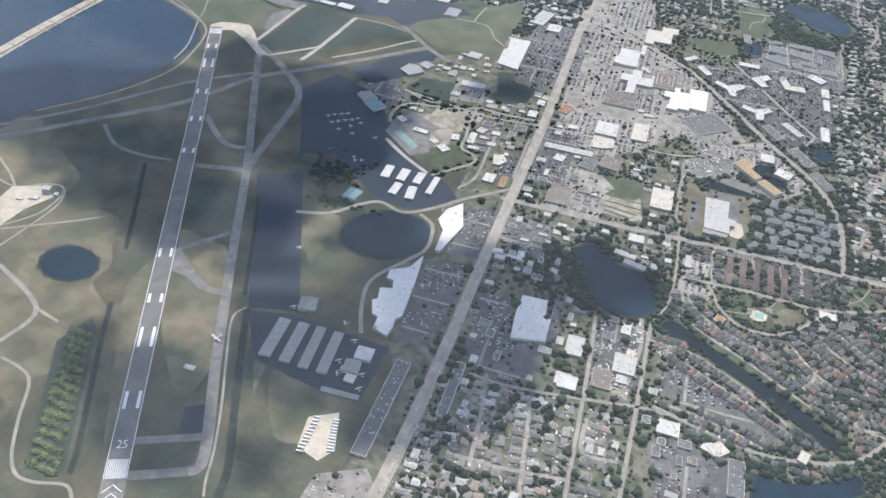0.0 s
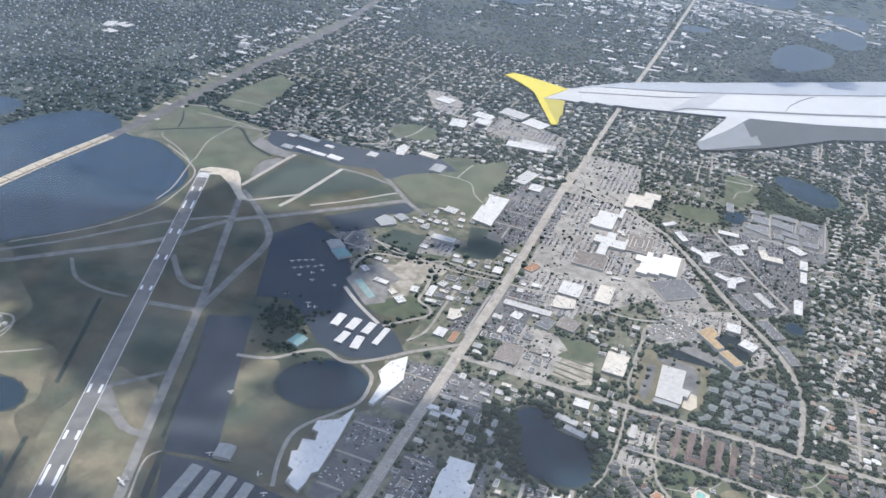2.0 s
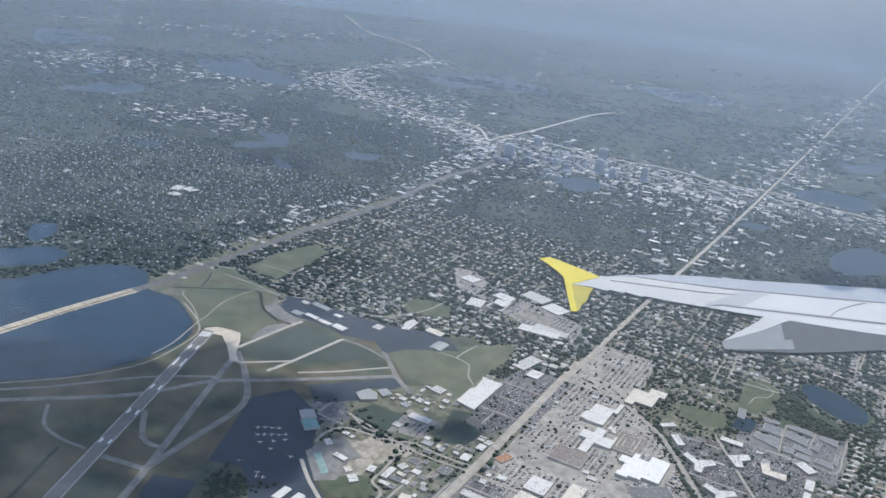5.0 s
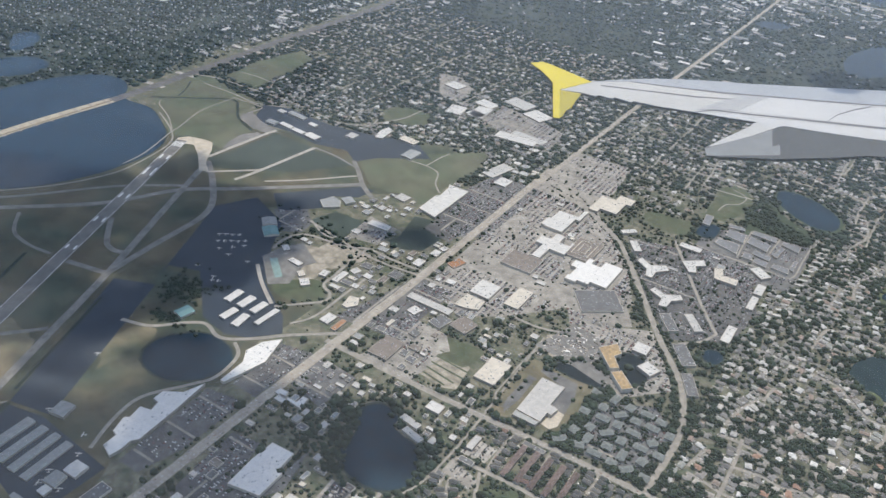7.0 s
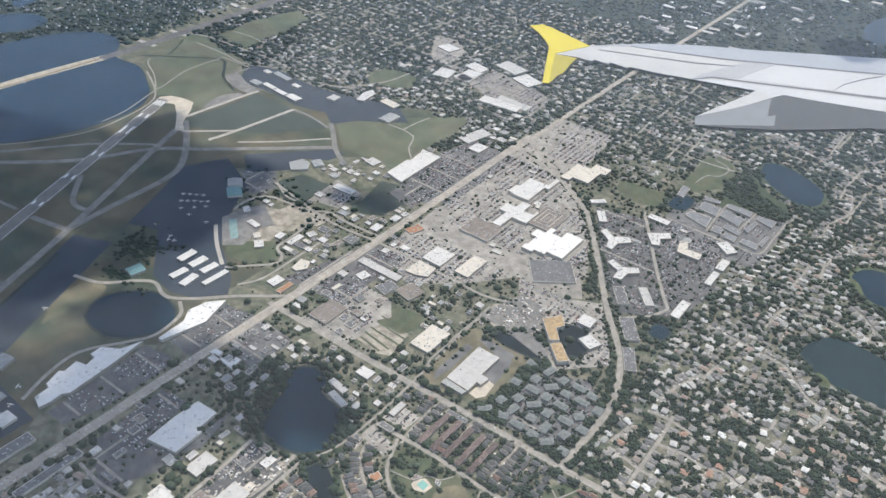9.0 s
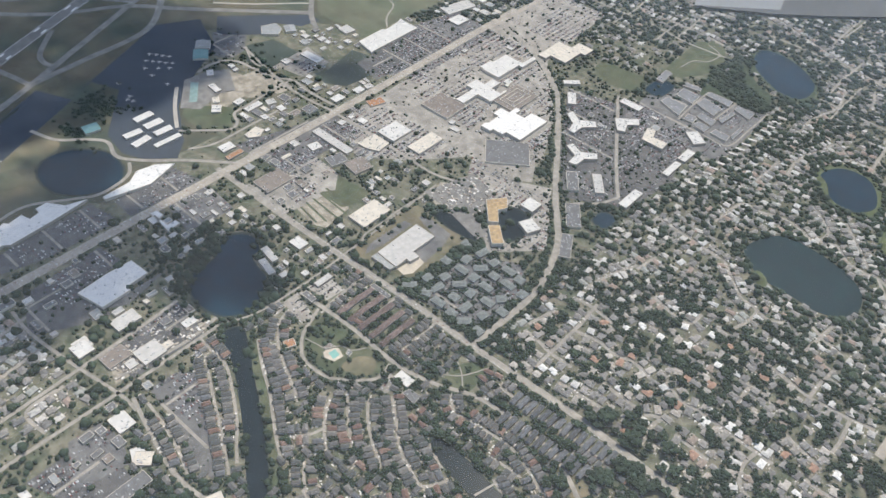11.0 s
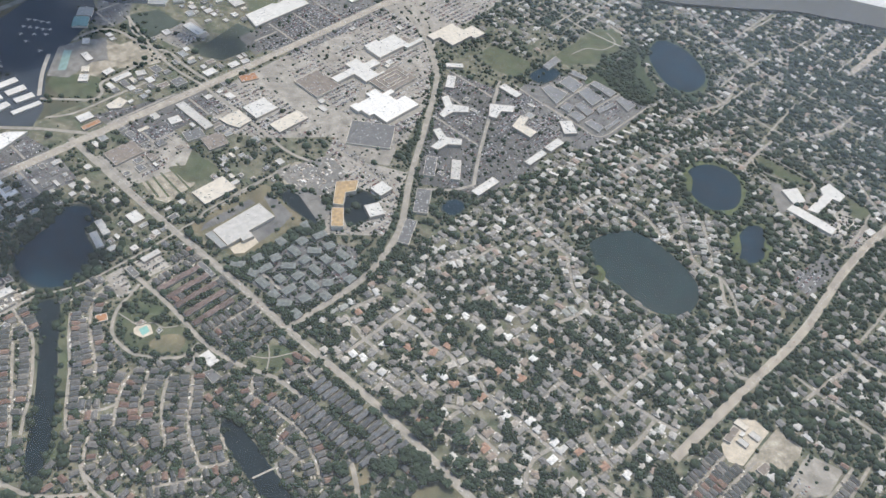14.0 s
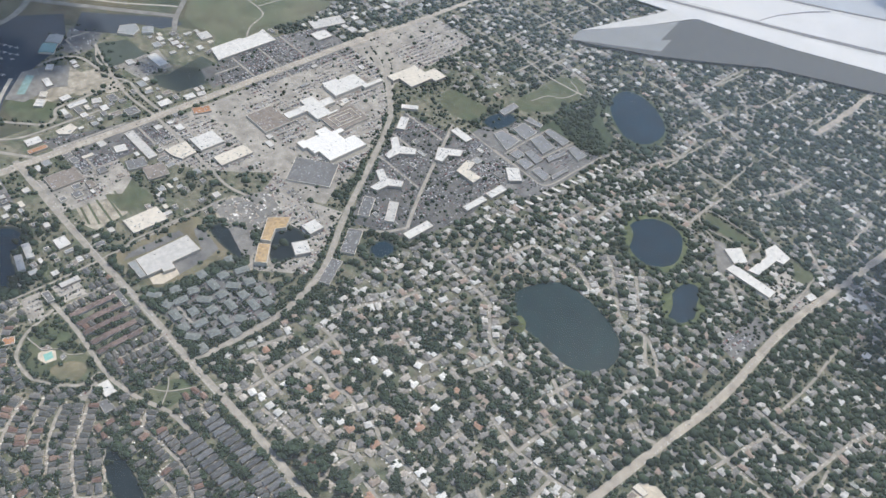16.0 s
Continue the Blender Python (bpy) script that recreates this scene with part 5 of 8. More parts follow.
flat_outline("hangar", [(-174.2, 532.2), (-170.3, 543.1), (-161.9, 541.8), (-156.6, 534.1), (-165.5, 525.5)], 1.6, METAL_ROOF)
flat_building("hangar", -157.9, 546.3, 7.9, 9.1, 61, 1.4, METAL_ROOF)
flat_building("office_building", -136.9, 541.9, 5.6, 6.4, 82, 1.2, METAL_ROOF)
flat_building("office_building", -126.4, 515.0, 5.3, 6.2, 88, 1.2, PALE_ROOF)
flat_building("office_building", -118.1, 532.0, 7.1, 17.0, -87, 1.5, WHITE_ROOF)
flat_building("office_building", -131.8, 554.1, 5.9, 5.3, 85, 1.2, PALE_ROOF)
flat_building("office_building", -129.1, 577.0, 9.0, 9.9, 84, 1.3, PALE_ROOF)
flat_building("shop", -66.5, 527.5, 7.5, 5.7, -90, 1.1, WHITE_ROOF)
flat_building("shop", -64.9, 535.8, 5.6, 4.4, 79, 1.1, PALE_ROOF)
flat_building("office_building", -69.0, 510.0, 8.5, 6.1, -90, 1.3, WHITE_ROOF)
flat_building("office_building", -72.5, 487.9, 8.4, 8.0, -90, 1.4, GREY_ROOF)
flat_building("terminal_building", -182.0, 485.5, 10.3, 10.6, 48, 1.5, METAL_ROOF)
flat_building("terminal_building", -172.8, 476.5, 10.3, 12.2, 52, 1.5, TEAL_ROOF)
flat_building("school_building", -648.7, 808.7, 20.5, 12.1, -71, 1.4, WHITE_ROOF)
flat_building("school_building", -633.1, 815.6, 14.3, 17.4, 82, 1.4, WHITE_ROOF)
flat_building("school_building", -630.4, 786.9, 12.0, 14.4, 88, 1.4, WHITE_ROOF)
flat_outline("school_building", [(267.2, 693.5), (268, 701.7), (297.3, 701.7), (297.4, 694.4)], 1.8, WHITE_ROOF, 6)
flat_outline("school_building", [(256.3, 708.1), (262.4, 717.9), (272.5, 710), (267.7, 702.1)], 1.7, WHITE_ROOF, 2)
flat_outline("school_building", [(276.6, 703.6), (277.1, 724.2), (273, 728.8), (274.6, 738.4), (287.6, 735), (287.4, 726.6), (283.1, 725.7), (282.7, 705.4)], 2.0, WHITE_ROOF, 5)
flat_building("shop", 312.9, 716.4, 6.4, 4.6, 80, 1.2, WHITE_ROOF)
flat_building("shop", 327.5, 735.2, 6.2, 5.4, -90, 1.2, WHITE_ROOF)
flat_building("apartment_block", 51.2, 374.7, 3.7, 8.2, -90, 1.6, GREY_ROOF)
flat_building("apartment_block", 47.8, 388.0, 10.7, 3.7, -90, 1.6, PALE_ROOF)
flat_building("apartment_block", 74.8, 403.7, 3.0, 12.6, -90, 1.6, GREY_ROOF)
flat_building("motel", -52.7, 353.1, 5.0, 5.8, -90, 1.3, WHITE_ROOF)
flat_building("shopping_arcade", -173.0, 783.1, 13.8, 20.5, 78, 1.4, WHITE_ROOF)
flat_building("shopping_arcade", -169.0, 754.7, 11.9, 16.2, 79, 1.4, WHITE_ROOF)
flat_building("shopping_arcade", -148.7, 806.5, 18.0, 27.5, 77, 1.4, PALE_ROOF)
flat_building("shopping_arcade", -121.7, 791.7, 19.0, 22.9, 72, 1.4, WHITE_ROOF)
flat_building("shopping_arcade", -105.5, 741.4, 11.5, 33.2, 88, 1.3, PALE_ROOF)
flat_building("shop", -221.6, 803.2, 15.4, 17.8, 79, 1.3, WHITE_ROOF)
flat_building("shop", -117.1, 823.9, 18.3, 15.2, 62, 1.3, GREY_ROOF)
flat_building("depot", 23.6, 286.5, 5.0, 5.1, -90, 1.2, PALE_ROOF)
flat_building("depot", -3.0, 277.0, 7.7, 7.6, -90, 1.2, WHITE_ROOF)
flat_building("depot", 21.5, 321.5, 7.4, 4.9, -90, 1.1, WHITE_ROOF)
flat_building("depot", 22.6, 298.6, 4.2, 4.3, -90, 1.1, GREY_ROOF)
flat_building("depot", 25.8, 305.2, 5.4, 4.1, -90, 1.1, CREAM_ROOF)
flat_building("shop", 67.4, 260.2, 6.3, 7.8, 66, 1.2, WHITE_ROOF)
flat_building("office_building", 78.9, 247.4, 19.6, 7.2, -90, 1.4, GREY_ROOF)
flat_building("clubhouse", 107.8, 269.8, 6.9, 4.3, 71, 1.1, CREAM_ROOF)

flat_building("beacon_station", -309.9, 311.3, 4.8, 4, 12, 3.2, WHITE_ROOF, 1)
flat_building("beacon_station", -313, 303, 5.6, 2.4, 12, 1.2, WHITE_ROOF, 1)
flat_building("beacon_station", -303.7, 310.4, 2.4, 2.4, 12, 1.4, WHITE_ROOF, 1)
flat_building("beacon_station", -319.7, 300.2, 4, 2.4, 12, 1, WHITE_ROOF, 1)
flat_building("glide_slope_hut", -168.3, 222, 5.0, 2.6, 4, 1.0, WHITE_ROOF, 1)


# smaller shops and offices along the streets
brng = random.Random(11)
SMALL_ROOFS = [WHITE_ROOF, GREY_ROOF, PALE_ROOF, TAN_ROOF, GREY_ROOF, CREAM_ROOF, GREY_ROOF, PALE_ROOF, METAL_ROOF]


def infill(x0, x1, y0, y1, count, low, high, on=(0, 3)):
    made = 0
    for _ in range(count * 14):
        if made >= count:
            break
        w, d = brng.uniform(low, high), brng.uniform(low, high) * 0.8
        x, y = brng.uniform(x0, x1), brng.uniform(y0, y1)
        if all(state(x + i * w * 0.56, y + j * d * 0.56) in on for i in (-1, -0.4, 0.4, 1) for j in (-1, -0.4, 0.4, 1)):
            flat_building("small_building", x, y, w, d, brng.choice([0, 0, 90]) + brng.uniform(-2, 2), brng.uniform(0.9, 1.5), brng.choice(SMALL_ROOFS), brng.randrange(0, 4))
            made += 1


infill(-100, -66, 425, 690, 30, 3.5, 8, (0,))
infill(-150, -70, 440, 560, 26, 2.5, 6, (0,))
infill(-200, -100, 560, 690, 24, 2.5, 6, (0,))
infill(-330, -200, 655, 720, 26, 2.5, 6, (0,))
infill(-55, 0, 345, 405, 30, 2.5, 5.5)
infill(-55, -15, 412, 520, 22, 3, 7)
infill(-55, 20, 540, 690, 8, 3, 7)
infill(-15, 45, 412, 500, 22, 2.5, 6)
infill(12, 45, 345, 405, 14, 2.5, 5)
infill(-55, 45, 262, 345, 22, 3, 7)
infill(60, 135, 535, 690, 10, 3, 7)
infill(38, 60, 200, 280, 8, 3, 6)
infill(-230, -66, 690, 800, 40, 3, 8, (0,))
infill(-115, -66, 700, 960, 40, 2.5, 6, (0,))
infill(-56, -25, 690, 960, 32, 2.5, 6, (0,))
infill(300, 330, 620, 760, 6, 3, 6)

# grey-roofed apartment houses among trees, and the walled blocks by the square pond
APART = [roof_shape(7.5, 4.0, 1.5, 0.2, 0.7, 1.6), roof_shape(5.5, 4.5, 1.5, 0.2, 0.7, 1.8)]
GREY_SHINGLE = material("grey_blue_shingles", (0.185, 0.20, 0.19), 0.9, 0.2, 4, 0.4)


def apartment(x, y, turn, k):
    wall, roof = APART[k]
    m = pose(x, y, 0, 0, 0, turn)
    a = solid("apartment_house", wall[0], wall[1], WALL)
    a.matrix_world = m
    tagged(a, "grey-roofed apartment house among trees", "building", "apartment houses")
    solid("roof", roof[0], roof[1], GREY_SHINGLE, a)
    claim([(m @ Vector(q)).to_2d()[:] for q in ((-3.8, -2.4, 0), (3.8, -2.4, 0), (3.8, 2.4, 0), (-3.8, 2.4, 0))], 4)


for i in range(6):
    for j in range(6):
        x, y = 82 + i * 9.6 + 3.0 * (j % 2) + brng.uniform(-1.2, 1.2), 419 + j * 9.0 + brng.uniform(-1.2, 1.2)
        if x + (y - 419) * 0.1 < 137 and state(x, y) in (0, 3):
            apartment(x, y, brng.choice([0, 0, 20, 45, 80, 90]), (i + j) % 2)
COURT_ROOF = material("pale_grey_gravel_roof", (0.205, 0.208, 0.214), 0.9, 0.12, 6, 0.5)
MATS["pale_grey_gravel_roof"] = "GREY_ROOF"
for points in [[(87.8, 672.7), (89.0, 680.5), (104.3, 681.8), (106.0, 666.7)], [(91.6, 688.0), (91.0, 700.2), (104.7, 699.1), (105.6, 686.5)], [(88.9, 702.1), (88.6, 708.3), (100.8, 709.3), (101.9, 705.3)], [(106.9, 704.1), (107.4, 710.0), (125.2, 711.0), (126.0, 702.7)], [(107.6, 689.1), (108.0, 700.1), (123.6, 696.6), (123.6, 684.5)], [(109.9, 665.6), (109.9, 673.6), (116.7, 673.9), (117.3, 665.8)], [(115.2, 675.1), (115.6, 681.5), (128.3, 680.3), (128.2, 672.4)]]:
    flat_outline("garden_apartment_block", points, 1.6, COURT_ROOF, 3)
for points in [[(118.4, 664.3), (119.4, 670.4), (128.2, 670.5), (128.4, 662.2)], [(128.5, 682.6), (130.6, 699.2), (133.8, 698.1), (132.1, 681.1)], [(130.3, 702.8), (130.5, 709.2), (143.3, 708.9), (143.4, 698.9)], [(131.5, 665.0), (132.2, 671.5), (142.9, 671.3), (143.8, 664.0)], [(143.2, 671.5), (143.4, 686.2), (146.2, 686.1), (146.0, 669.7)], [(71.0, 695.1), (69.6, 711.6), (75.5, 710.9), (76.8, 694.5)]]:
    flat_outline("garden_apartment_block", points, 1.6, COURT_ROOF, 2)
for points, h, roof in [([(81.0, 357.1), (81.0, 360.9), (84.6, 361.6), (83.6, 358.6), (82.1, 357.0)], 1.0, TAN_ROOF), ([(91.6, 362.0), (90.6, 364.6), (93.4, 364.8), (94.2, 362.0)], 1.0, GREY_ROOF), ([(127.8, 363.9), (128.8, 368.2), (135.9, 368.8), (136.0, 363.2)], 1.4, GREY_ROOF)]:
    flat_outline("club_house", points, h, roof, 1)
for points, h, roof in [([(323.6, 518.9), (323.4, 528.8), (327.0, 529.6), (327.4, 519.6)], 1.5, TAN_ROOF), ([(322.4, 530.9), (322.8, 534.9), (329.4, 534.6), (329.2, 531.2)], 1.3, CREAM_ROOF), ([(327.8, 526.9), (327.6, 530.3), (330.1, 530.3), (329.9, 527.3)], 1.2, WHITE_ROOF), ([(328.6, 523.0), (329.5, 526.4), (334.4, 526.2), (334.2, 522.9)], 1.4, PALE_ROOF), ([(330.8, 530.5), (331.4, 534.3), (337.0, 533.9), (336.6, 530.3)], 1.3, PALE_ROOF), ([(343.1, 516.3), (344.1, 523.0), (348.2, 523.4), (347.7, 515.9)], 1.2, TAN_ROOF)]:
    flat_outline("workshop", points, h, roof, 1)
for i in range(15):  # garages in a slanting row
    flat_building("garage", 159.3 + i * -0.70, 719.7 + i * -7.94, 6.0, 2.0, 18, 1.0, WHITE_ROOF if i % 4 else PALE_ROOF, 0)

# long townhouse rows with red-brown roofs
MAROON = material("red_brown_shingles", (0.148, 0.108, 0.097), 0.9, 0.25, 4, 0.4, (0.17, 0.135, 0.12), random_ob=0.3)
ROW_WALL, ROW_ROOF = roof_shape(8.6, 2.9, 1.5, 0.15, 0.7, 0.9)
for x, y in [(70.4, 389.8), (77.9, 389.7), (85.3, 389.7), (92.9, 389.5), (100.4, 389.2), (70.7, 397.7), (78.3, 397.6), (85.8, 397.5), (93.2, 397.5), (100.7, 397.1), (70.5, 381.9), (78.0, 382.0), (85.3, 382.0), (93.1, 382.0), (100.5, 381.8)]:
    row = solid("row_house", ROW_WALL[0], ROW_WALL[1], WALL)
    row.matrix_world = pose(x, y, 0, 0, 0, 90)
    tagged(row, "long two-storey row house with a red-brown roof", "house", "row houses")
    solid("roof", ROW_ROOF[0], ROW_ROOF[1], MAROON, row)
    claim([(x - 2, y - 4.8), (x + 2, y - 4.8), (x + 2, y + 4.8), (x - 2, y + 4.8)], 4)

SLATE = material("dark_slate_shingles", (0.105, 0.11, 0.115), 0.9, 0.2, 4, 0.4, (0.135, 0.138, 0.14), random_ob=0.3)
LONG_WALL, LONG_ROOF = roof_shape(8.4, 2.5, 1.5, 0.12, 0.75, 0.5)
for (x0, y0), (x1, y1), count in [((169.2, 399.7), (224.6, 404.5), 14), ((171.7, 386.6), (219.4, 389.3), 12)]:
    for i in range(count):
        x, y = x0 + (x1 - x0) * i / count, y0 + (y1 - y0) * i / count
        row = solid("row_house", LONG_WALL[0], LONG_WALL[1], WALL)
        row.matrix_world = pose(x, y, 0, 0, 0, 90 + brng.uniform(-3, 3))
        tagged(row, "long dark slate-roofed row house beside the wide street", "house", "slate-roofed row houses")
        solid("roof", LONG_ROOF[0], LONG_ROOF[1], SLATE, row)
        claim([(x - 1.8, y - 4.6), (x + 1.8, y - 4.6), (x + 1.8, y + 4.6), (x - 1.8, y + 4.6)], 4)

for points in [[(124.4, 664), (126.3, 700), (127.2, 713)], [(107.4, 664), (106.2, 685), (106, 711)], [(72.2, 662.0), (103.0, 660.3), (129.5, 660.6), (146.8, 662.5), (148.6, 690.8), (149.5, 718.6)]]:
    ribbon("court_lane", points, 1.3, STREET, "taxi", "pale lane between the apartment courts", "road", 1)

# driving lanes across the larger parking lots
for points in LOTS:
    p = np.array(points)
    (x0, y0), (x1, y1) = p.min(0), p.max(0)
    for vertical, places in ((False, np.arange(y0 + 9, y1 - 4, 23.0)), (True, np.arange(x0 + 13, x1 - 6, 32.0))):
        for c in places:
            run = [q for q in (np.arange(y0, y1, 1.0) if vertical else np.arange(x0, x1, 1.0)) if inside(points, *((c, q) if vertical else (q, c)))]
            if len(run) < 16:
                continue
            a = next((i for i, q in enumerate(run) if state(*((c, q) if vertical else (q, c))) == 3), None)
            if a is None:
                continue
            end = a
            while end + 1 < len(run) and state(*((c, run[end + 1]) if vertical else (run[end + 1], c))) == 3:
                end += 1
            if run[end] - run[a] > 12:
                ends = [(c, run[a]), (c, run[end])] if vertical else [(run[a], c), (run[end], c)]
                ribbon("parking_lane", ends, 1.5, STREET, "taxi", "pale driving lane across a parking lot", "road", 1, False)

def joined(a, b, x, y, turn):
    """A house of two roofs: the second shape set at a corner of the first."""
    m = pose(x, y, 0, 0, 0, turn)
    out = []
    for (v1, f1), (v2, f2) in zip(a, b):
        k = len(v1)
        out.append((list(v1) + [(m @ Vector(q))[:] for q in v2], list(f1) + [tuple(i + k for i in f) for f in f2]))
    return tuple(out)


RS = roof_shape
HOUSE_KINDS = [joined(RS(4.0, 2.5, 0.62, 0.14, 0.5, 0.9), RS(2.2, 1.8, 0.60, 0.14, 0.42, 0.6), 1.0, 1.3, 90), joined(RS(3.6, 2.4, 0.6, 0.12, 0.45, 0.0), RS(1.8, 1.5, 0.56, 0.12, 0.36, 0.0), -1.0, -1.2, 90), RS(4.2, 2.7, 0.65, 0.15, 0.5, 1.1), joined(RS(3.2, 2.3, 0.6, 0.12, 0.42, 0.7), RS(2.0, 2.0, 0.57, 0.12, 0.4, 0.8), 1.2, -0.8, 0), joined(RS(4.6, 2.3, 0.66, 0.12, 0.5, 0.8), RS(2.4, 2.0, 0.64, 0.12, 0.46, 0.7), -1.3, 1.2, 90), RS(3.2, 2.9, 1.0, 0.12, 0.6, 1.0)]
TOWN_KINDS = [joined(RS(3.3, 1.9, 1.25, 0.1, 0.6, 0.5), RS(1.5, 1.4, 0.8, 0.08, 0.4, 0.4), -1.8, 0.2, 0), RS(3.1, 1.8, 1.3, 0.1, 0.55, 0.0), joined(RS(3.4, 2.0, 1.2, 0.1, 0.6, 0.8), RS(1.3, 1.3, 0.7, 0.08, 0.35, 0.3), 1.9, -0.2, 0), RS(3.6, 2.2, 1.2, 0.1, 0.65, 0.9)]


def sized(kinds, k):
    return [tuple(([(x * k, y * k, z * (1 + k) / 2) for x, y, z in v], f) for v, f in kind) for kind in kinds]


HOUSE_KINDS, TOWN_KINDS = sized(HOUSE_KINDS, 1.15), sized(TOWN_KINDS, 1.2)


def house_kit(name, kinds, roof_mat):
    kits = []
    for wall, roof in kinds:
        a = bpy.data.meshes.new(name + "_wall")
        a.from_pydata(wall[0], [], wall[1])
        a.materials.append(WALL)
        b = bpy.data.meshes.new(name + "_roof")
        b.from_pydata(roof[0], [], roof[1])
        b.materials.append(roof_mat)
        kits.append((a, b))
    return kits


HOUSE_KITS, TOWN_KITS = house_kit("house", HOUSE_KINDS, HOUSE_ROOFS), house_kit("townhouse", TOWN_KINDS, TOWN_ROOFS)


def put_house(name, kit, x, y, turn, label, group):
    h = new(name, kit[0])
    h.matrix_world = pose(x, y, 0, 0, 0, turn)
    tagged(h, label, "house", group)
    r = new("roof", kit[1])
    r.parent = h
    return h


LANES = []


def lane(kind, points):
    LANES.append((kind, points))
    ribbon("residential_street", points, 1.5 if kind == "town" else 2.0, STREET, "lane", "pale narrow residential street", "road", 1)


lane("town", [(33, 319), (47, 318), (56, 317), (71, 309), (85, 300), (92, 294), (101, 287)])
lane("town", [(47, 279), (62, 277), (79, 273), (90, 269)])
lane("town", [(42, 315), (65, 302), (82, 293), (103, 281)])
lane("town", [(54, 338), (68, 329), (83, 321), (99, 310), (114, 301)])
lane("town", [(50, 364), (52, 355), (62, 344), (75, 337), (88, 331), (94, 328)])
lane("town", [(105, 339), (110, 331), (119, 322), (125, 318)])
lane("town", [(107, 311), (113, 319), (115, 325)])
lane("town", [(108, 347), (120, 336), (132, 327)])
lane("town", [(118, 351), (128, 341), (139, 334), (148, 329)])
lane("town", [(125, 360), (135, 352), (147, 342), (161, 336), (168, 335), (174, 345)])
lane("town", [(121, 308), (130, 300), (138, 297), (148, 299), (161, 301)])
lane("town", [(151, 355), (160, 351), (168, 347)])
lane("town", [(45, 372), (48, 354)])
lane("town", [(109, 379), (110, 400), (109, 413)])
lane("town", [(85, 376), (84, 392), (83, 408)])
lane("town", [(63, 372), (61, 387), (61, 406)])
lane("town", [(145, 380), (152, 374), (159, 375), (169, 376), (183, 377), (194, 374), (206, 369), (211, 366)])
lane("town", [(159, 400), (182, 400), (204, 401), (222, 400)])
lane("town", [(188, 359), (199, 354)])
lane("town", [(160, 312), (166, 322), (173, 332)])
lane("town", [(179, 367), (196, 368)])
lane("house", [(145, 442), (149, 460)])
lane("house", [(260, 530), (264, 559)])
lane("house", [(295, 468), (283, 471), (275, 474)])
lane("house", [(249, 474), (249, 489)])
lane("house", [(152, 484), (155, 500), (163, 521)])
lane("house", [(236, 645), (251, 628), (262, 614)])
lane("house", [(305, 777), (303, 818)])
lane("house", [(285, 759), (301, 746), (313, 738)])
lane("house", [(177, 639), (179, 673)])
lane("house", [(228, 872), (230, 894), (230, 987), (232, 1059)])
lane("house", [(70, 861), (111, 846), (162, 827), (198, 818)])
lane("house", [(-3, 781), (58, 782), (84, 779)])
lane("house", [(-15, 262), (-11, 230), (-8, 207)])
lane("house", [(-38, 268), (-34, 241), (-32, 216)])
lane("house", [(-43, 218), (-15, 219), (9, 222)])
lane("house", [(12, 258), (13, 239), (29, 239)])
lane("house", [(163.5, 416.2), (164.4, 434.6), (164.5, 454.1), (164.3, 465.1), (163.1, 479.5)])
lane("house", [(145.8, 437.7), (157, 436.2), (164.4, 434.6), (177.5, 434.7)])
lane("house", [(165, 455.7), (178.6, 458.4), (187.1, 456.9), (199.1, 459.4), (210.5, 456.4)])
lane("house", [(226.9, 420.2), (225.3, 434), (226.2, 440), (219.1, 435.7)])
lane("house", [(216.7, 460), (228.3, 455.8), (236.8, 456.3), (246, 455.8), (257.1, 454.8), (268.8, 454.8), (277.3, 454.4)])
lane("house", [(268.8, 454.8), (267.2, 443.8), (271.1, 433.5), (277.5, 430.2)])
lane("house", [(242.5, 505.9), (249.9, 507.1), (260, 505.2), (274.2, 502.9), (284.6, 503.9), (294.6, 504.6), (305.8, 507.2)])
lane("house", [(274.2, 502.9), (274.4, 513.5), (276.7, 529.6)])
lane("house", [(294.6, 504.6), (295.8, 488.8), (295.4, 479.6)])
lane("house", [(198.6, 559.2), (207.5, 549.7), (217.4, 540.8), (227.8, 538.5), (228.6, 529.4), (225, 516.4)])
lane("house", [(227.8, 538.5), (236.7, 536.5), (245.7, 542.2)])
lane("house", [(291.8, 457.8), (298, 456.5), (308.3, 457.2)])
lane("house", [(299.9, 562.2), (309.1, 558.5), (314.5, 560.7)])
lane("house", [(149, 564.8), (160.8, 563.6), (176.9, 561.9), (194.7, 560.1), (198.6, 559.2)])
lane("house", [(164.4, 517.9), (166.1, 528.3), (167.4, 534.3)])
lane("house", [(182.3, 506.4), (197.5, 502.4), (206.4, 503.5), (207.9, 513.8)])
lane("house", [(177.8, 422.5), (190.3, 423.6), (202.5, 424.7)])
lane("house", [(194.2, 437.5), (204.2, 437), (213.8, 436.7)])
lane("house", [(260.3, 608), (269.3, 611.5), (283.4, 602.1), (289.6, 594)])
lane("house", [(255.9, 548.8), (266.4, 543.4), (276.6, 540.9)])
lane("house", [(285.4, 563.9), (285.8, 575.5), (288.1, 583.7)])
lane("house", [(235.5, 436.6), (245, 435.6), (254.3, 434.7)])
lane("house", [(150.8, 474.8), (162.4, 475.8), (176.5, 473.8)])
lane("house", [(177, 587), (181, 614.1), (192.5, 615.8), (210, 620.6), (228.7, 613)])
lane("house", [(143.4, 845.7), (143.6, 880.8), (144.1, 910.9)])
lane("house", [(167, 894.2), (167.3, 926.3)])
lane("house", [(189.7, 890.7), (189.7, 913.9), (193.5, 943.4)])
lane("house", [(237.6, 818.3), (258.8, 816.5), (275, 818.7), (298.4, 814.2), (305.9, 811.4)])
lane("house", [(251.2, 798.9), (253.1, 818.8), (253.8, 843.1)])
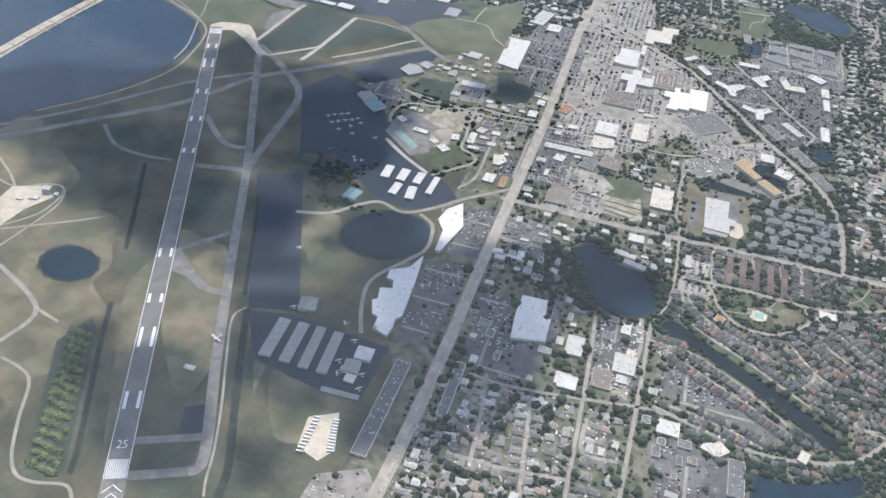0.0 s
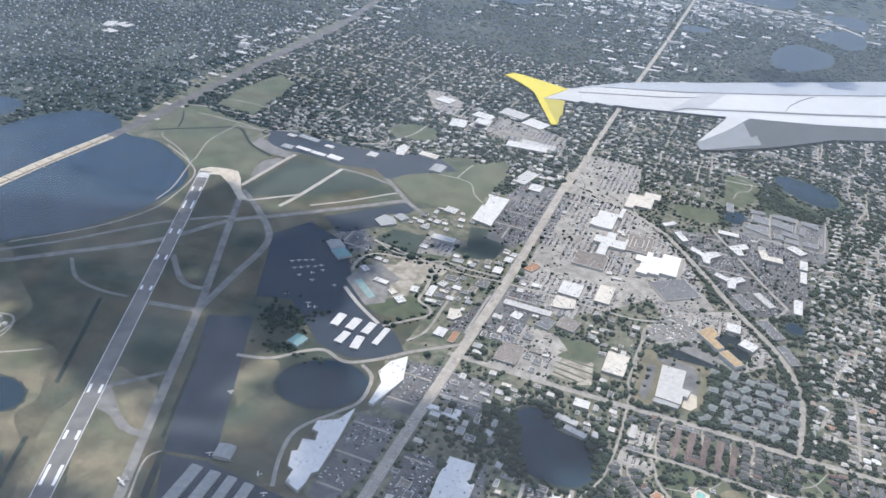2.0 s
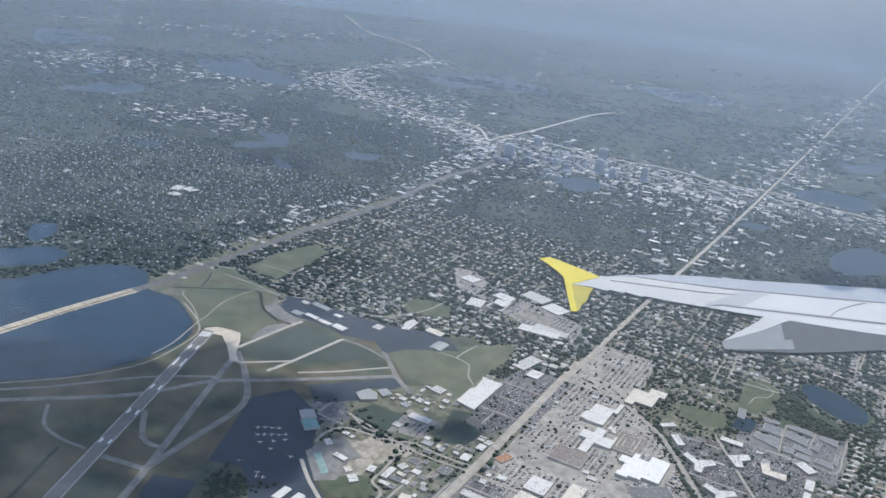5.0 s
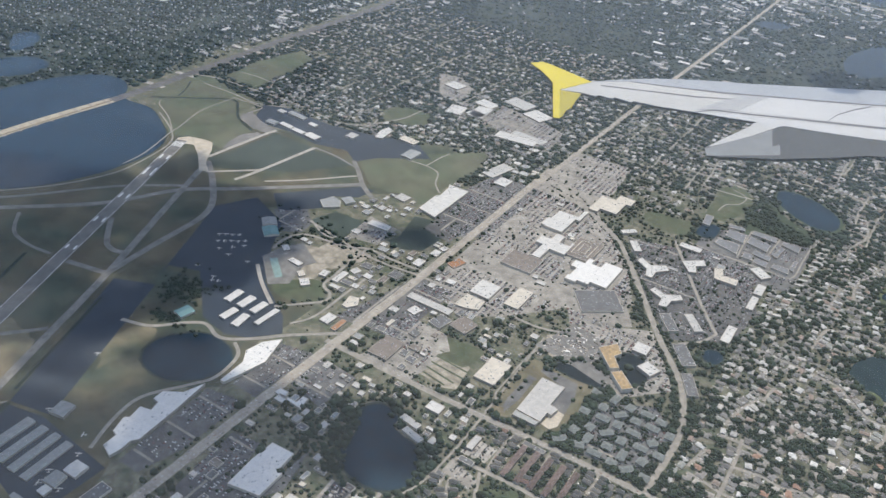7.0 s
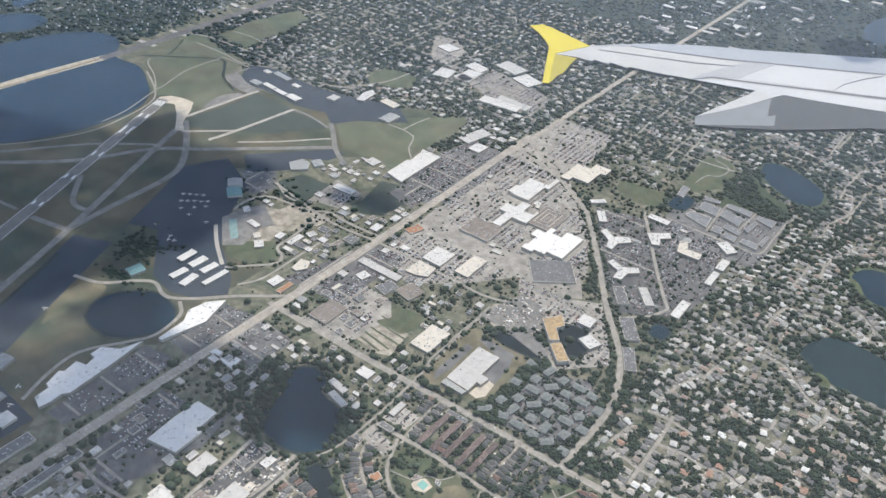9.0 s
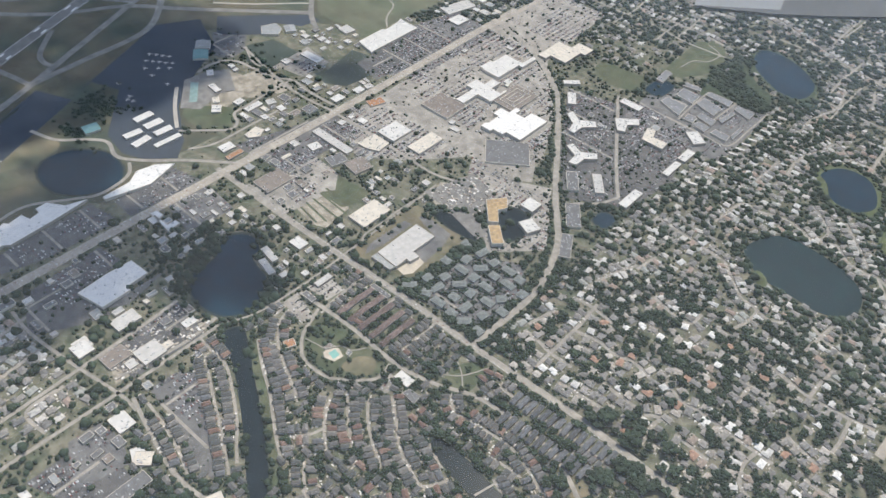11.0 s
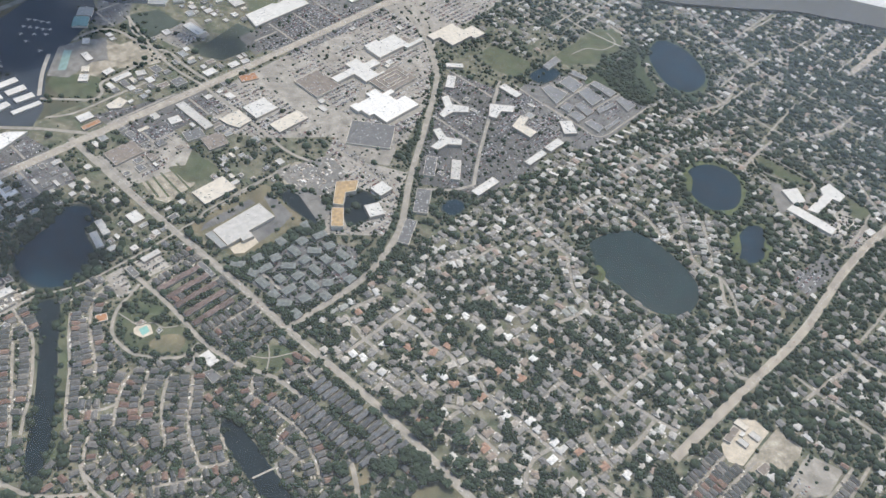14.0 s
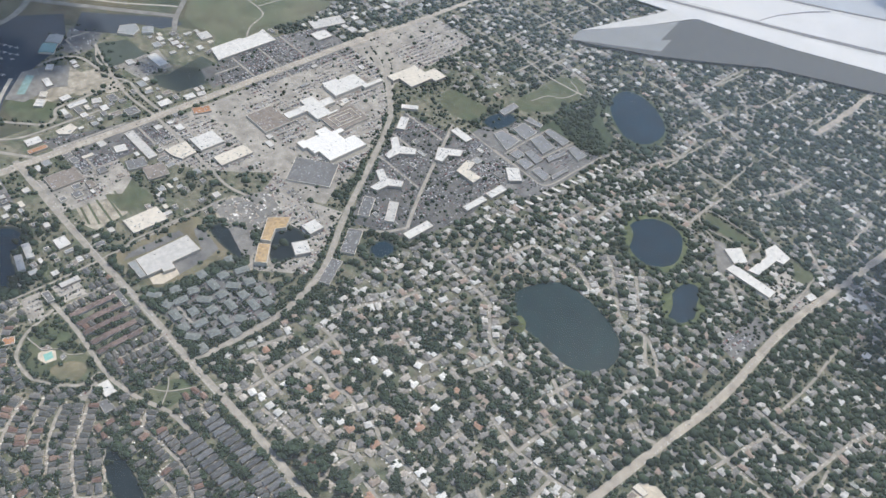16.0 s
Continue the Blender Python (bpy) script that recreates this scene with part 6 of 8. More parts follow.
lane("house", [(173.9, 708.9), (175.2, 738.5), (182.2, 762.2), (178.2, 790)])
lane("house", [(201.8, 781.1), (193.9, 806.6)])
lane("house", [(160.7, 871.1), (175.7, 859.8), (186.8, 844.1), (192.1, 819.1)])
lane("house", [(189.7, 660.4), (187.6, 675.4), (189, 691.1), (194.1, 702.7), (199.7, 720), (211.6, 710.9), (227.7, 711.8)])
lane("house", [(227.7, 711.8), (226.4, 732.9), (227.4, 751.3)])
lane("house", [(50.9, 763.7), (50, 791.4), (49.1, 820.4), (68.6, 827.1)])
lane("house", [(213.9, 645), (230.9, 630.2), (231.2, 617.3), (240.3, 620.6), (250, 612.2), (261.7, 610.4), (268.4, 611), (279.4, 597.8), (287.3, 597.4)])
lane("house", [(264.4, 689.7), (274.8, 686.4), (283, 680), (292.4, 672.8)])
lane("house", [(321.8, 746.1), (336.7, 739.1), (349.9, 734.6)])
lane("house", [(333.5, 618.9), (350.8, 618.5), (367.4, 618)])
lane("house", [(341.3, 570.7), (345, 590.3), (348.8, 610.7)])
lane("house", [(373.6, 591), (376.3, 613.7), (379.1, 637.6), (383.8, 659.5)])
lane("house", [(238.6, 768.7), (246.5, 784.5), (253.9, 809.6)])
lane("house", [(50.6, 862.9), (49.1, 912.3), (47.5, 965.6)])
lane("house", [(170.2, 778.7), (169.9, 807.6), (172.2, 841.8)])
lane("town", [(327, 480), (328, 500), (330, 520)])
lane("town", [(338, 483), (339, 501), (341, 521)])
lane("town", [(362, 513), (363, 528), (365, 545)])
lane("town", [(372, 516), (375, 534), (376, 552)])


def frontage(points, step, back, spread):
    """House places on both sides of a street, facing it."""
    p = np.array(rounded(points, 6, False) if len(points) > 2 else points, float)
    seg = np.linalg.norm(np.diff(p, axis=0), axis=1)
    run = np.r_[0, np.cumsum(seg)]
    out = []
    for s in np.arange(step / 2, run[-1], step):
        i = min(np.searchsorted(run, s) - 1, len(p) - 2)
        u = (p[i + 1] - p[i]) / max(seg[i], 1e-6)
        c = p[i] + u * (s - run[i])
        for side in (-1, 1):
            q = c + np.array((-u[1], u[0])) * side * (back + rng.normal(0, spread)) + u * rng.normal(0, spread)
            out.append((*q, math.degrees(math.atan2(u[1], u[0])) + 90 + rng.normal(0, 3)))
    return out


def spaced(places, least, kept=()):
    """The places that stand at least so far from each other."""
    cells, out = {}, []
    for x, y, _ in kept:
        cells.setdefault((int(x // 8), int(y // 8)), []).append((x, y))
    for q in places:
        i, j = int(q[0] // 8), int(q[1] // 8)
        if all((q[0] - x) ** 2 + (q[1] - y) ** 2 > least ** 2 for a in (i - 1, i, i + 1) for b in (j - 1, j, j + 1) for x, y in cells.get((a, b), ())):
            cells.setdefault((i, j), []).append((q[0], q[1]))
            out.append(q)
    return out


def fill(x0, x1, y0, y1, gap, wild):
    gx, gy = np.meshgrid(np.arange(x0, x1, gap), np.arange(y0, y1, gap * 1.25))
    gx, gy = gx.ravel() + rng.normal(0, wild, gx.size), gy.ravel() + rng.normal(0, wild, gy.size)
    return [(x, y, rng.choice([0, 90]) + rng.normal(0, 6)) for x, y in zip(gx, gy)]


def open_places(places, margin):
    p = np.array(places)
    return [tuple(q) for q in p[clear_of(p[:, 0], p[:, 1], (1, 2, 3, 4), margin)]]


for x0, x1, y0, y1 in ((-425, -75, 700, 1000), (-48, 222, 745, 1000), (330, 470, 445, 1000), (240, 312, 840, 1000)):
    for x in np.arange(x0 + 16, x1, 36.0):
        for y in np.arange(y0, y1 - 30, 62.0):
            if rng.random() < 0.8 and state(x, y + 5) == 0 and state(x, y + 40) == 0 and state(x, y + 22) == 0:
                ribbon("outer_street", [(x + rng.normal(0, 1.5), y), (x, y + 30), (x + rng.normal(0, 1.5), y + rng.uniform(45, 62))], 1.5, STREET, "lane", "pale narrow residential street", "road", 1)
    for y in np.arange(y0 + 20, y1, 58.0):
        for x in np.arange(x0, x1 - 40, 72.0):
            if rng.random() < 0.8 and all(state(x + q, y) in (0, 1) for q in (0, 20, 40, 60)):
                ribbon("outer_street", [(x, y), (x + 36, y + rng.normal(0, 1.2)), (x + 70, y + rng.normal(0, 1.2))], 1.7, STREET, "lane", "pale narrow residential street", "road", 1)
town_first, home_first = [], []
for kind, points in LANES:
    if kind == "town":
        town_first += frontage(points, 3.2, 3.4, 0.15)
    else:
        home_first += frontage(points, 5.0, 3.6, 0.35)
towns = spaced(open_places(town_first, 1.2), 2.9)
more = fill(45, 262, 283, 404, 4.6, 0.5) + fill(44, 120, 255, 283, 4.6, 0.4)
towns += spaced(open_places(more, 1.5), 4.2, towns)
homes = spaced(open_places(home_first, 1.6), 4.2)
more = fill(140, 312, 413, 735, 5.6, 1.1) + fill(-55, 34, 186, 262, 5.4, 0.9) + fill(324, 480, 440, 1000, 6.8, 1.6) + fill(60, 322, 738, 1000, 8.6, 2.0) + fill(-48, 60, 690, 1000, 8.4, 2.0) + fill(-425, -70, 690, 1000, 8.8, 2.0) + fill(-360, -190, 640, 700, 6.4, 1.4)
homes += spaced(open_places(more, 1.7), 4.4, homes + towns)
homes, towns = np.array(homes), np.array(towns)
homes = homes[np.argsort(np.hypot(homes[:, 0] - 235, homes[:, 1] - 430))]
towns = towns[np.argsort(np.hypot(towns[:, 0] - 140, towns[:, 1] - 340))]
for x, y, a in homes[:300]:
    put_house("house", HOUSE_KITS[rng.integers(0, 6)], x, y, a, "single-storey house with a pitched shingle roof among trees", "houses of the residential streets")
for x, y, a in towns[:300]:
    put_house("townhouse", TOWN_KITS[rng.integers(0, 4)], x, y, a, "two-storey townhouse with a dark shingle roof", "townhouses by the canal")


def far_houses(name, places, kinds, mat, label):
    vs, fs, ws, wf, k, kw = [], [], [], [], 0, 0
    for x, y, a in places:
        wall, roof = kinds[rng.integers(0, len(kinds))]
        m = np.array(pose(x, y, 0, 0, 0, a))
        for (v, f), V, F in ((roof, vs, fs),):
            v = np.array(v) @ m[:3, :3].T + m[:3, 3]
            V.append(v), F.append(tri(f) + k)
            k += len(v)
        v = np.array(wall[0]) @ m[:3, :3].T + m[:3, 3]
        ws.append(v), wf.append(tri(wall[1]) + kw)
        kw += len(v)
    bulk(name + "_roofs", np.concatenate(vs), np.concatenate(fs), mat, label + ", their roofs", "houses")
    bulk(name + "_walls", np.concatenate(ws), np.concatenate(wf), WALL, label + ", their walls", "houses")


far_houses("outer_townhouses", towns[300:], TOWN_KINDS, TOWN_ROOFS_JOINED, "rows of dark-roofed townhouses")
far_houses("outer_houses", homes[300:], HOUSE_KINDS, FAR_ROOFS, "many small houses along outer streets")
for x, y, _ in np.concatenate([homes, towns]):
    claim([(x - 1.5, y - 1.3), (x + 1.5, y - 1.3), (x + 1.5, y + 1.3), (x - 1.5, y + 1.3)], 4)

# drives, patios and sheds between the houses
pv, pf = [], []
for x, y, a in np.concatenate([homes[:2000], towns]):
    m = pose(x, y, 0, 0, 0, a)
    for _ in range(rng.integers(4, 10)):
        u, w = rng.uniform(-2.9, 2.9), rng.choice([-1, 1]) * rng.uniform(1.5, 2.9)
        c = m @ Vector((u, w, 0)) if rng.random() < 0.5 else m @ Vector((w * 1.2, u * 0.8, 0))
        if state(c.x, c.y) in (2, 3):
            continue
        l, b, h = rng.uniform(0.5, 1.9), rng.uniform(0.25, 0.9), rng.choice([0.14, 0.14, 0.16, 0.5])
        n1 = len(pv)
        turn = pose(c.x, c.y, 0, 0, 0, a + rng.choice([0, 90]))
        pv += [(turn @ Vector(p))[:] for p in box_verts(-l / 2, l / 2, -b / 2, b / 2, 0, h)]
        pf.append(tri(box_faces()[1:]) + n1)
bulk("yard_paving", pv, np.concatenate(pf), DRIVE, "pale drives, patios and small sheds beside the houses", "paving")

# the spread of town beyond, out to the horizon: small homes everywhere in clusters, larger roofs along the roads
BELTS = [(30, 700, [(-435, 795), (-451, 1132), (-507, 1460)]), (42, 1500, [(-507, 1460), (-756, 1543), (-1065, 1721), (-1148, 1904), (-1215, 2410)]), (95, 1300, [(-530, 1500), (-380, 1406), (-250, 1370), (-60, 1400)]), (50, 1000, [(-375, 1450), (-204, 1448), (67, 1480), (205, 1429)]), (45, 1300, [(-57, 1000), (-49, 1500), (-42, 2063), (-30, 3300)]), (70, 1100, [(-1601, 1344), (-1295, 1523), (-991, 1684), (-785, 1686)]), (45, 240, [(-1020, 1130), (-947, 1150), (-860, 1170)]), (90, 300, [(-2200, 1900), (-1900, 2300), (-1500, 2900)]), (90, 260, [(-900, 2500), (-400, 2700), (300, 2600)])]
bx, by, big = [], [], []
for wide, count, line in BELTS:
    p = np.array(rounded(line, 40, False))
    q = p[rng.integers(0, len(p), count)] + rng.normal(0, wide, (count, 2))
    bx.append(q[:, 0]), by.append(q[:, 1]), big.append(rng.random(count) < 0.35)
n = 15000
d = 780 + 3000 * rng.random(n) ** 1.7
a = rng.uniform(-1.15, 0.6, n)
hx, hy = np.sin(a) * d, np.cos(a) * d + 60
along = np.array([noise.noise(Vector((x / 160, y / 160, 4.4))) > 0 for x, y in zip(hx, hy)])
hx = np.where(along, np.round(hx / 24) * 24 + rng.choice([-3.2, 3.2], n) + rng.normal(0, 0.7, n), hx)
hy = np.where(along, hy, np.round(hy / 24) * 24 + rng.choice([-3.2, 3.2], n) + rng.normal(0, 0.7, n))
keep = np.array([noise.noise(Vector((x / 75, y / 75, 8.1))) * 1.1 + noise.noise(Vector((x / 320, y / 320, 1.1))) * 0.9 + 0.20 > rng.random() for x, y in zip(hx, hy)])
bx.append(hx[keep]), by.append(hy[keep]), big.append(rng.random(keep.sum()) < 0.03)
suburb = np.array([q[:2] for q in fill(-900, -452, 520, 1000, 10.5, 2.6)])
bx.append(suburb[:, 0]), by.append(suburb[:, 1]), big.append(np.zeros(len(suburb), bool))
fx, fy, big = np.concatenate(bx), np.concatenate(by), np.concatenate(big)
ok = clear_of(fx, fy, (1, 2, 3, 4), 3) & ((fy > 1000) | (fx < -445) | (fx > 470))
vs, fs, k = [], [], 0
for x, y, large in zip(fx[ok], fy[ok], big[ok]):
    r = math.hypot(x, y - 60)
    w = (rng.uniform(4.0, 11.0) if large else rng.uniform(1.0, 2.0)) * (1 + r / 4500)
    wall, roof = roof_shape(w, w * (rng.uniform(0.28, 0.6) if large else rng.uniform(0.5, 0.8)), rng.uniform(0.8, 1.5), 0.1, 0.1 if large else 0.5, w * 0.2)
    m = np.array(pose(x, y, 0.4, 0, 0, rng.choice([0, 0, 90]) + rng.normal(0, 5)))
    for v, f in (wall, roof):
        v = np.array(v) @ m[:3, :3].T + m[:3, 3]
        vs.append(v), fs.append(tri(f) + k)
        k += len(v)
bulk("distant_buildings", np.concatenate(vs), np.concatenate(fs), BELT_ROOFS, "pale roofs of the distant town", "buildings")


def tree_places(x0, x1, y0, y1, spacing, chance, margin, bad):
    gx, gy = np.meshgrid(np.arange(x0, x1, spacing), np.arange(y0, y1, spacing))
    gx, gy = gx.ravel() + rng.uniform(-spacing, spacing, gx.size) * 0.55, gy.ravel() + rng.uniform(-spacing, spacing, gy.size) * 0.55
    ok = (rng.random(gx.size) < chance) & clear_of(gx, gy, bad, margin)
    return np.c_[gx[ok], gy[ok]]


def clumped(places, share, size, seed):
    """Keeps more of the places where a slow pattern is high, so that trees stand in groves with gaps."""
    keep = [noise.noise(Vector((x / size, y / size, seed))) * 0.9 + share > rng.random() for x, y in places]
    return places[np.array(keep)]


shore_woods = [[(-25.8, 342.9), (-30.9, 363.8), (-26.9, 379), (-11.9, 377), (-8.2, 360.5), (-3.9, 348.1), (6.1, 331.4), (-3.5, 328.3)], [(19.6, 375.8), (27.1, 376.8), (38.2, 370.7), (43.3, 352.9), (38.3, 337.2), (35.4, 346.3), (30.3, 361.5)]]
woods = [(90.4, 745.9), (100.1, 772.9), (120, 742.4), (149.2, 726.4), (151.8, 711.6), (143.2, 705.9), (123.6, 713.4), (98.1, 722.3)]
near_trees = np.concatenate([
    clumped(tree_places(135, 322, 400, 740, 2.3, 1.0, 0.2, (1, 2, 3, 4)), 0.62, 15, 1.5),
    clumped(tree_places(322, 480, 400, 740, 2.4, 1.0, 0.2, (1, 2, 3, 4)), 0.98, 16, 6.5),
    clumped(tree_places(-60, 135, 180, 740, 2.7, 1.0, 0.4, (1, 2, 3, 4)), 0.48, 12, 4.5),
    clumped(tree_places(135, 330, 250, 400, 2.6, 1.0, 0.3, (1, 2, 3, 4)), 0.24, 12, 7.5),
    tree_places(-60, 340, 180, 740, 4.0, 0.16, 0.3, (1, 2, 4)),
    clumped(tree_places(232, 322, 530, 740, 2.6, 1.0, 0.3, (1, 2, 3, 4)), 0.45, 20, 3.1),
    clumped(tree_places(160, 322, 655, 740, 2.6, 1.0, 0.2, (1, 2, 4)), 0.5, 20, 5.2),
    clumped(tree_places(324, 420, 520, 800, 2.4, 1.0, 0.3, (1, 2, 3)), 0.45, 24, 8.2),
    tree_places(-105, -60, 400, 690, 4.5, 0.22, 0.5, (1, 2, 4)),
    np.array([q for q in tree_places(60, 170, 700, 800, 1.9, 0.95, 0.4, (1, 4)) if inside(woods, *q)]),
    np.array([q for q in tree_places(-60, 60, 300, 420, 2.0, 0.9, 0.2, (4,)) if any(inside(w, *q) for w in shore_woods) and state(*q) != 1]),
    np.array([(x, 409 + s * 3.4 + rng.normal(0, 0.3)) for x in np.arange(-40, 262, 3.1) for s in (-1, 1) if rng.random() < 0.75]),
    np.array([(x + dx, y + rng.normal(0, 0.3)) for x, dx in ((-61, 5.4), (-61, -5.4)) for y in np.arange(180, 690, 3.4) if rng.random() < 0.5]),
])
isles = []
for points in LOTS:
    p = np.array(points)
    (x0, y0), (x1, y1) = p.min(0), p.max(0)
    for x in np.arange(x0 + 2.2, x1, 8.0):
        for y in np.arange(y0, y1, 2.6):
            if rng.random() < 0.24 and inside(points, x, y):
                isles.append((x + rng.normal(0, 0.15), y + rng.normal(0, 0.4)))
office_trees = tree_places(40, 140, 545, 650, 3.6, 0.4, 0.3, (1, 2, 4))
boulevard = [(133, 410), (134, 433), (134, 459), (129, 482), (118, 506), (94, 537), (62, 584), (31, 626)]
belt = [(74, 417), (80.5, 419.5), (84.4, 424), (86, 431), (85.2, 444.3), (84.8, 459.7), (84, 467)]
avenue_trees = np.array([q[:2] for back in (0.9, 2.0) for q in frontage(belt, 1.7, back, 0.7) if rng.random() < 0.9] + [q[:2] for back in (3.9, 5.4) for q in frontage(boulevard, 2.3, back, 0.5) if rng.random() < 0.62] + [q[:2] for points, width in AVENUES for q in frontage(points, 2.7, width / 2 + 1.3, 0.35) if rng.random() < 0.7])
near_trees = np.concatenate([near_trees, avenue_trees, office_trees, np.array(isles), np.array([(rng.uniform(80, 135), rng.uniform(414, 468)) for _ in range(620)])])
DRY_OVAL = [(94, 354), (94, 368), (107, 371), (111, 363), (105, 354)]
shore_trees = []
for p in SHORES:
    c = np.mean(p, 0)
    for q in p:
        out = (np.array(q) - c) / np.linalg.norm(np.array(q) - c)
        for _ in range(5):
            if rng.random() < 0.62:
                shore_trees.append(np.array(q) + out * rng.uniform(2.2, 6.5) + rng.normal(0, 1.4, 2))
near_trees = np.concatenate([near_trees, np.array(shore_trees), tree_places(44, 262, 255, 404, 1.8, 0.46, 0.0, (1, 2, 3, 4)), np.array([q for q in tree_places(63, 152, 345, 406, 2.2, 0.42, 0.3, (1, 4)) if state(*q) == 2 and not inside(DRY_OVAL, *q) and math.hypot(q[0] - 87, q[1] - 357.8) > 7.5])])
grove = np.concatenate([np.array([(-170 + rng.normal(0, 7), 392 + rng.normal(0, 7)) for _ in range(70)]), np.array([(-152 + rng.normal(0, 10), 364 + rng.normal(0, 2.5)) for _ in range(45)]), np.array([(82 + 13 * math.cos(a) + rng.normal(0, 1.2), 362 + 11 * math.sin(a) + rng.normal(0, 1.2)) for a in np.arange(0, 6.2, 0.33)]), np.array([(-163 + rng.normal(0, 8), 392 + rng.normal(0, 9)) for _ in range(60)]), np.array([(-165 + rng.normal(0, 13), 498 + rng.normal(0, 10)) for _ in range(70)])])
grove = grove[np.isin(states(grove[:, 0], grove[:, 1]), (0, 2))]
v, f = scatter(CROWNS, grove[:, 0], grove[:, 1], rng.uniform(0.9, 1.9, len(grove)), np.full(len(grove), 0.2), 0.9)
bulk("airfield_grove", v, f, LEAF, "dark trees between the aprons and the terminal", "trees", True)
near_trees = near_trees[np.array([state(x, y) not in (1, 4) for x, y in near_trees])]
order = np.argsort(np.hypot(near_trees[:, 0] - 220, near_trees[:, 1] - 400))
trees = near_trees[order]
rad = np.clip(rng.lognormal(0.34, 0.42, len(trees)), 0.6, 3.4) * np.where(states(trees[:, 0], trees[:, 1]) == 3, 0.66, 1.0) * np.where((trees[:, 0] > 44) & (trees[:, 0] < 262) & (trees[:, 1] < 404), 0.88, 1.0)
by_road = ~clear_of(trees[:, 0], trees[:, 1], (1,), 1.3)
rad *= np.where(by_road, 0.78, 1.0)
v, f = scatter(TUFTS, trees[6000:, 0], trees[6000:, 1], rad[6000:], np.full(len(trees) - 6000, 0.1), 0.95)
bulk("farther_canopy", v, f, LEAF, "dark green tree canopy between the buildings", "trees", True)
v, f = scatter(CROWNS, trees[300:6000, 0], trees[300:6000, 1], rad[300:6000], np.full(5700, 0.3), 0.9)
bulk("tree_canopy", v, f, LEAF, "dense dark green canopy of oaks between the houses", "trees", True)
outer = np.concatenate([clumped(tree_places(-60, 480, 740, 1000, 2.7, 1.0, 0.3, (1, 2, 3, 4)), 0.9, 18, 2.5), clumped(tree_places(150, 480, 740, 1000, 2.9, 1.0, 0.2, (1, 2)), 0.5, 26, 7.7), clumped(tree_places(-430, -60, 630, 1000, 2.6, 1.0, 0.3, (1, 2, 3, 4)), 1.0, 18, 3.5)])
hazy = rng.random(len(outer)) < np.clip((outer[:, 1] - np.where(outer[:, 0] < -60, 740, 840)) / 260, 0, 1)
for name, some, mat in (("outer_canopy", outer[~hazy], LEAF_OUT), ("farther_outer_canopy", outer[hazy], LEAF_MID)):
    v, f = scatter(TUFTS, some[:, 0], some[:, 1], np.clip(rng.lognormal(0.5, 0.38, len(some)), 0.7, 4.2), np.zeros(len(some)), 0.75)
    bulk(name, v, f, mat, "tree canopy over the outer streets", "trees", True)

hedge = np.array([(-190 - (y - 155) * 0.47 - c + rng.normal(0, 0.3), y + c * 0.12 + rng.normal(0, 0.5)) for y in np.arange(153, 226, 5.0) for c in np.arange(0, 14.0 - (y - 153) * 0.06, 0.6) if rng.random() < 0.95])
v, f = scatter(CROWNS, hedge[:, 0], hedge[:, 1], rng.uniform(1.1, 2.3, len(hedge)), np.zeros(len(hedge)), 0.6)
bulk("shrub_rows", v, f, LEAF_BRIGHT, "bright green shrubs in rows beside the runway", "shrubs", True)


def tree_kit(seed):
    """A tapered trunk with limbs, and a crown of leafy clumps round their ends."""
    r = random.Random(seed)
    bm = bmesh.new()
    bmesh.ops.create_cone(bm, cap_ends=True, segments=7, radius1=0.13, radius2=0.07, depth=0.8, matrix=pose(0, 0, 0.4))
    ends = [Vector((0, 0, 1.25))]
    for k in range(6):
        a = k * 60 + r.uniform(-20, 20)
        m = pose(0, 0, 0.65, 0, 0, a) @ pose(0, 0, 0, 0, r.uniform(40, 62), 0) @ pose(0, 0, 0.4)
        bmesh.ops.create_cone(bm, cap_ends=True, segments=5, radius1=0.055, radius2=0.025, depth=0.8, matrix=m)
        ends.append((m @ Vector((0, 0, 0.45))))
    trunk = bpy.data.meshes.new("trunk")
    bm.to_mesh(trunk), bm.free()
    trunk.materials.append(BARK)
    vs, fs, k = [], [], 0
    for e in ends:
        for _ in range(2):
            v, f = LUMPS[r.randrange(len(LUMPS))]
            q = v * r.uniform(0.38, 0.62) + np.array(e) + np.array((r.uniform(-0.25, 0.25), r.uniform(-0.25, 0.25), r.uniform(-0.3, 0.05)))
            vs.append(q), fs.append(f + k)
            k += len(q)
    crown = bpy.data.meshes.new("crown")
    crown.from_pydata(np.concatenate(vs).tolist(), [], np.concatenate(fs).tolist())
    crown.materials.append(LEAF_ONE)
    return trunk, crown


TREE_KITS = [tree_kit(i) for i in range(6)]
for i, (x, y) in enumerate(trees[:300]):
    trunk, crown = TREE_KITS[i % 6]
    tree = new("tree", trunk)
    tree.matrix_world = pose(x, y, 0, 0, 0, 77 * i % 360) @ Matrix.Diagonal((rad[i], rad[i], rad[i] * 0.95, 1))
    tagged(tree, "broad dark green street tree with a lumpy crown", "tree", "street trees")
    c = new("crown", crown)
    c.parent = tree

mid = np.concatenate([tree_places(-1000, 400, 1000, 1400, 4.6, 0.9, 1.0, (1, 2, 3)), tree_places(-900, -445, 420, 1000, 4.0, 0.9, 1.2, (1, 2, 3)), tree_places(-1500, -900, 500, 1300, 7.5, 0.8, 1.4, (1, 2, 3)), tree_places(480, 760, 560, 1000, 5.6, 0.8, 1.6, (1, 2, 3))])
mid = clumped(mid, 0.88, 60, 9.5)
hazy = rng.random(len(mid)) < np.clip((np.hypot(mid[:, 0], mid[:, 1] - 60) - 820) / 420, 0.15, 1)
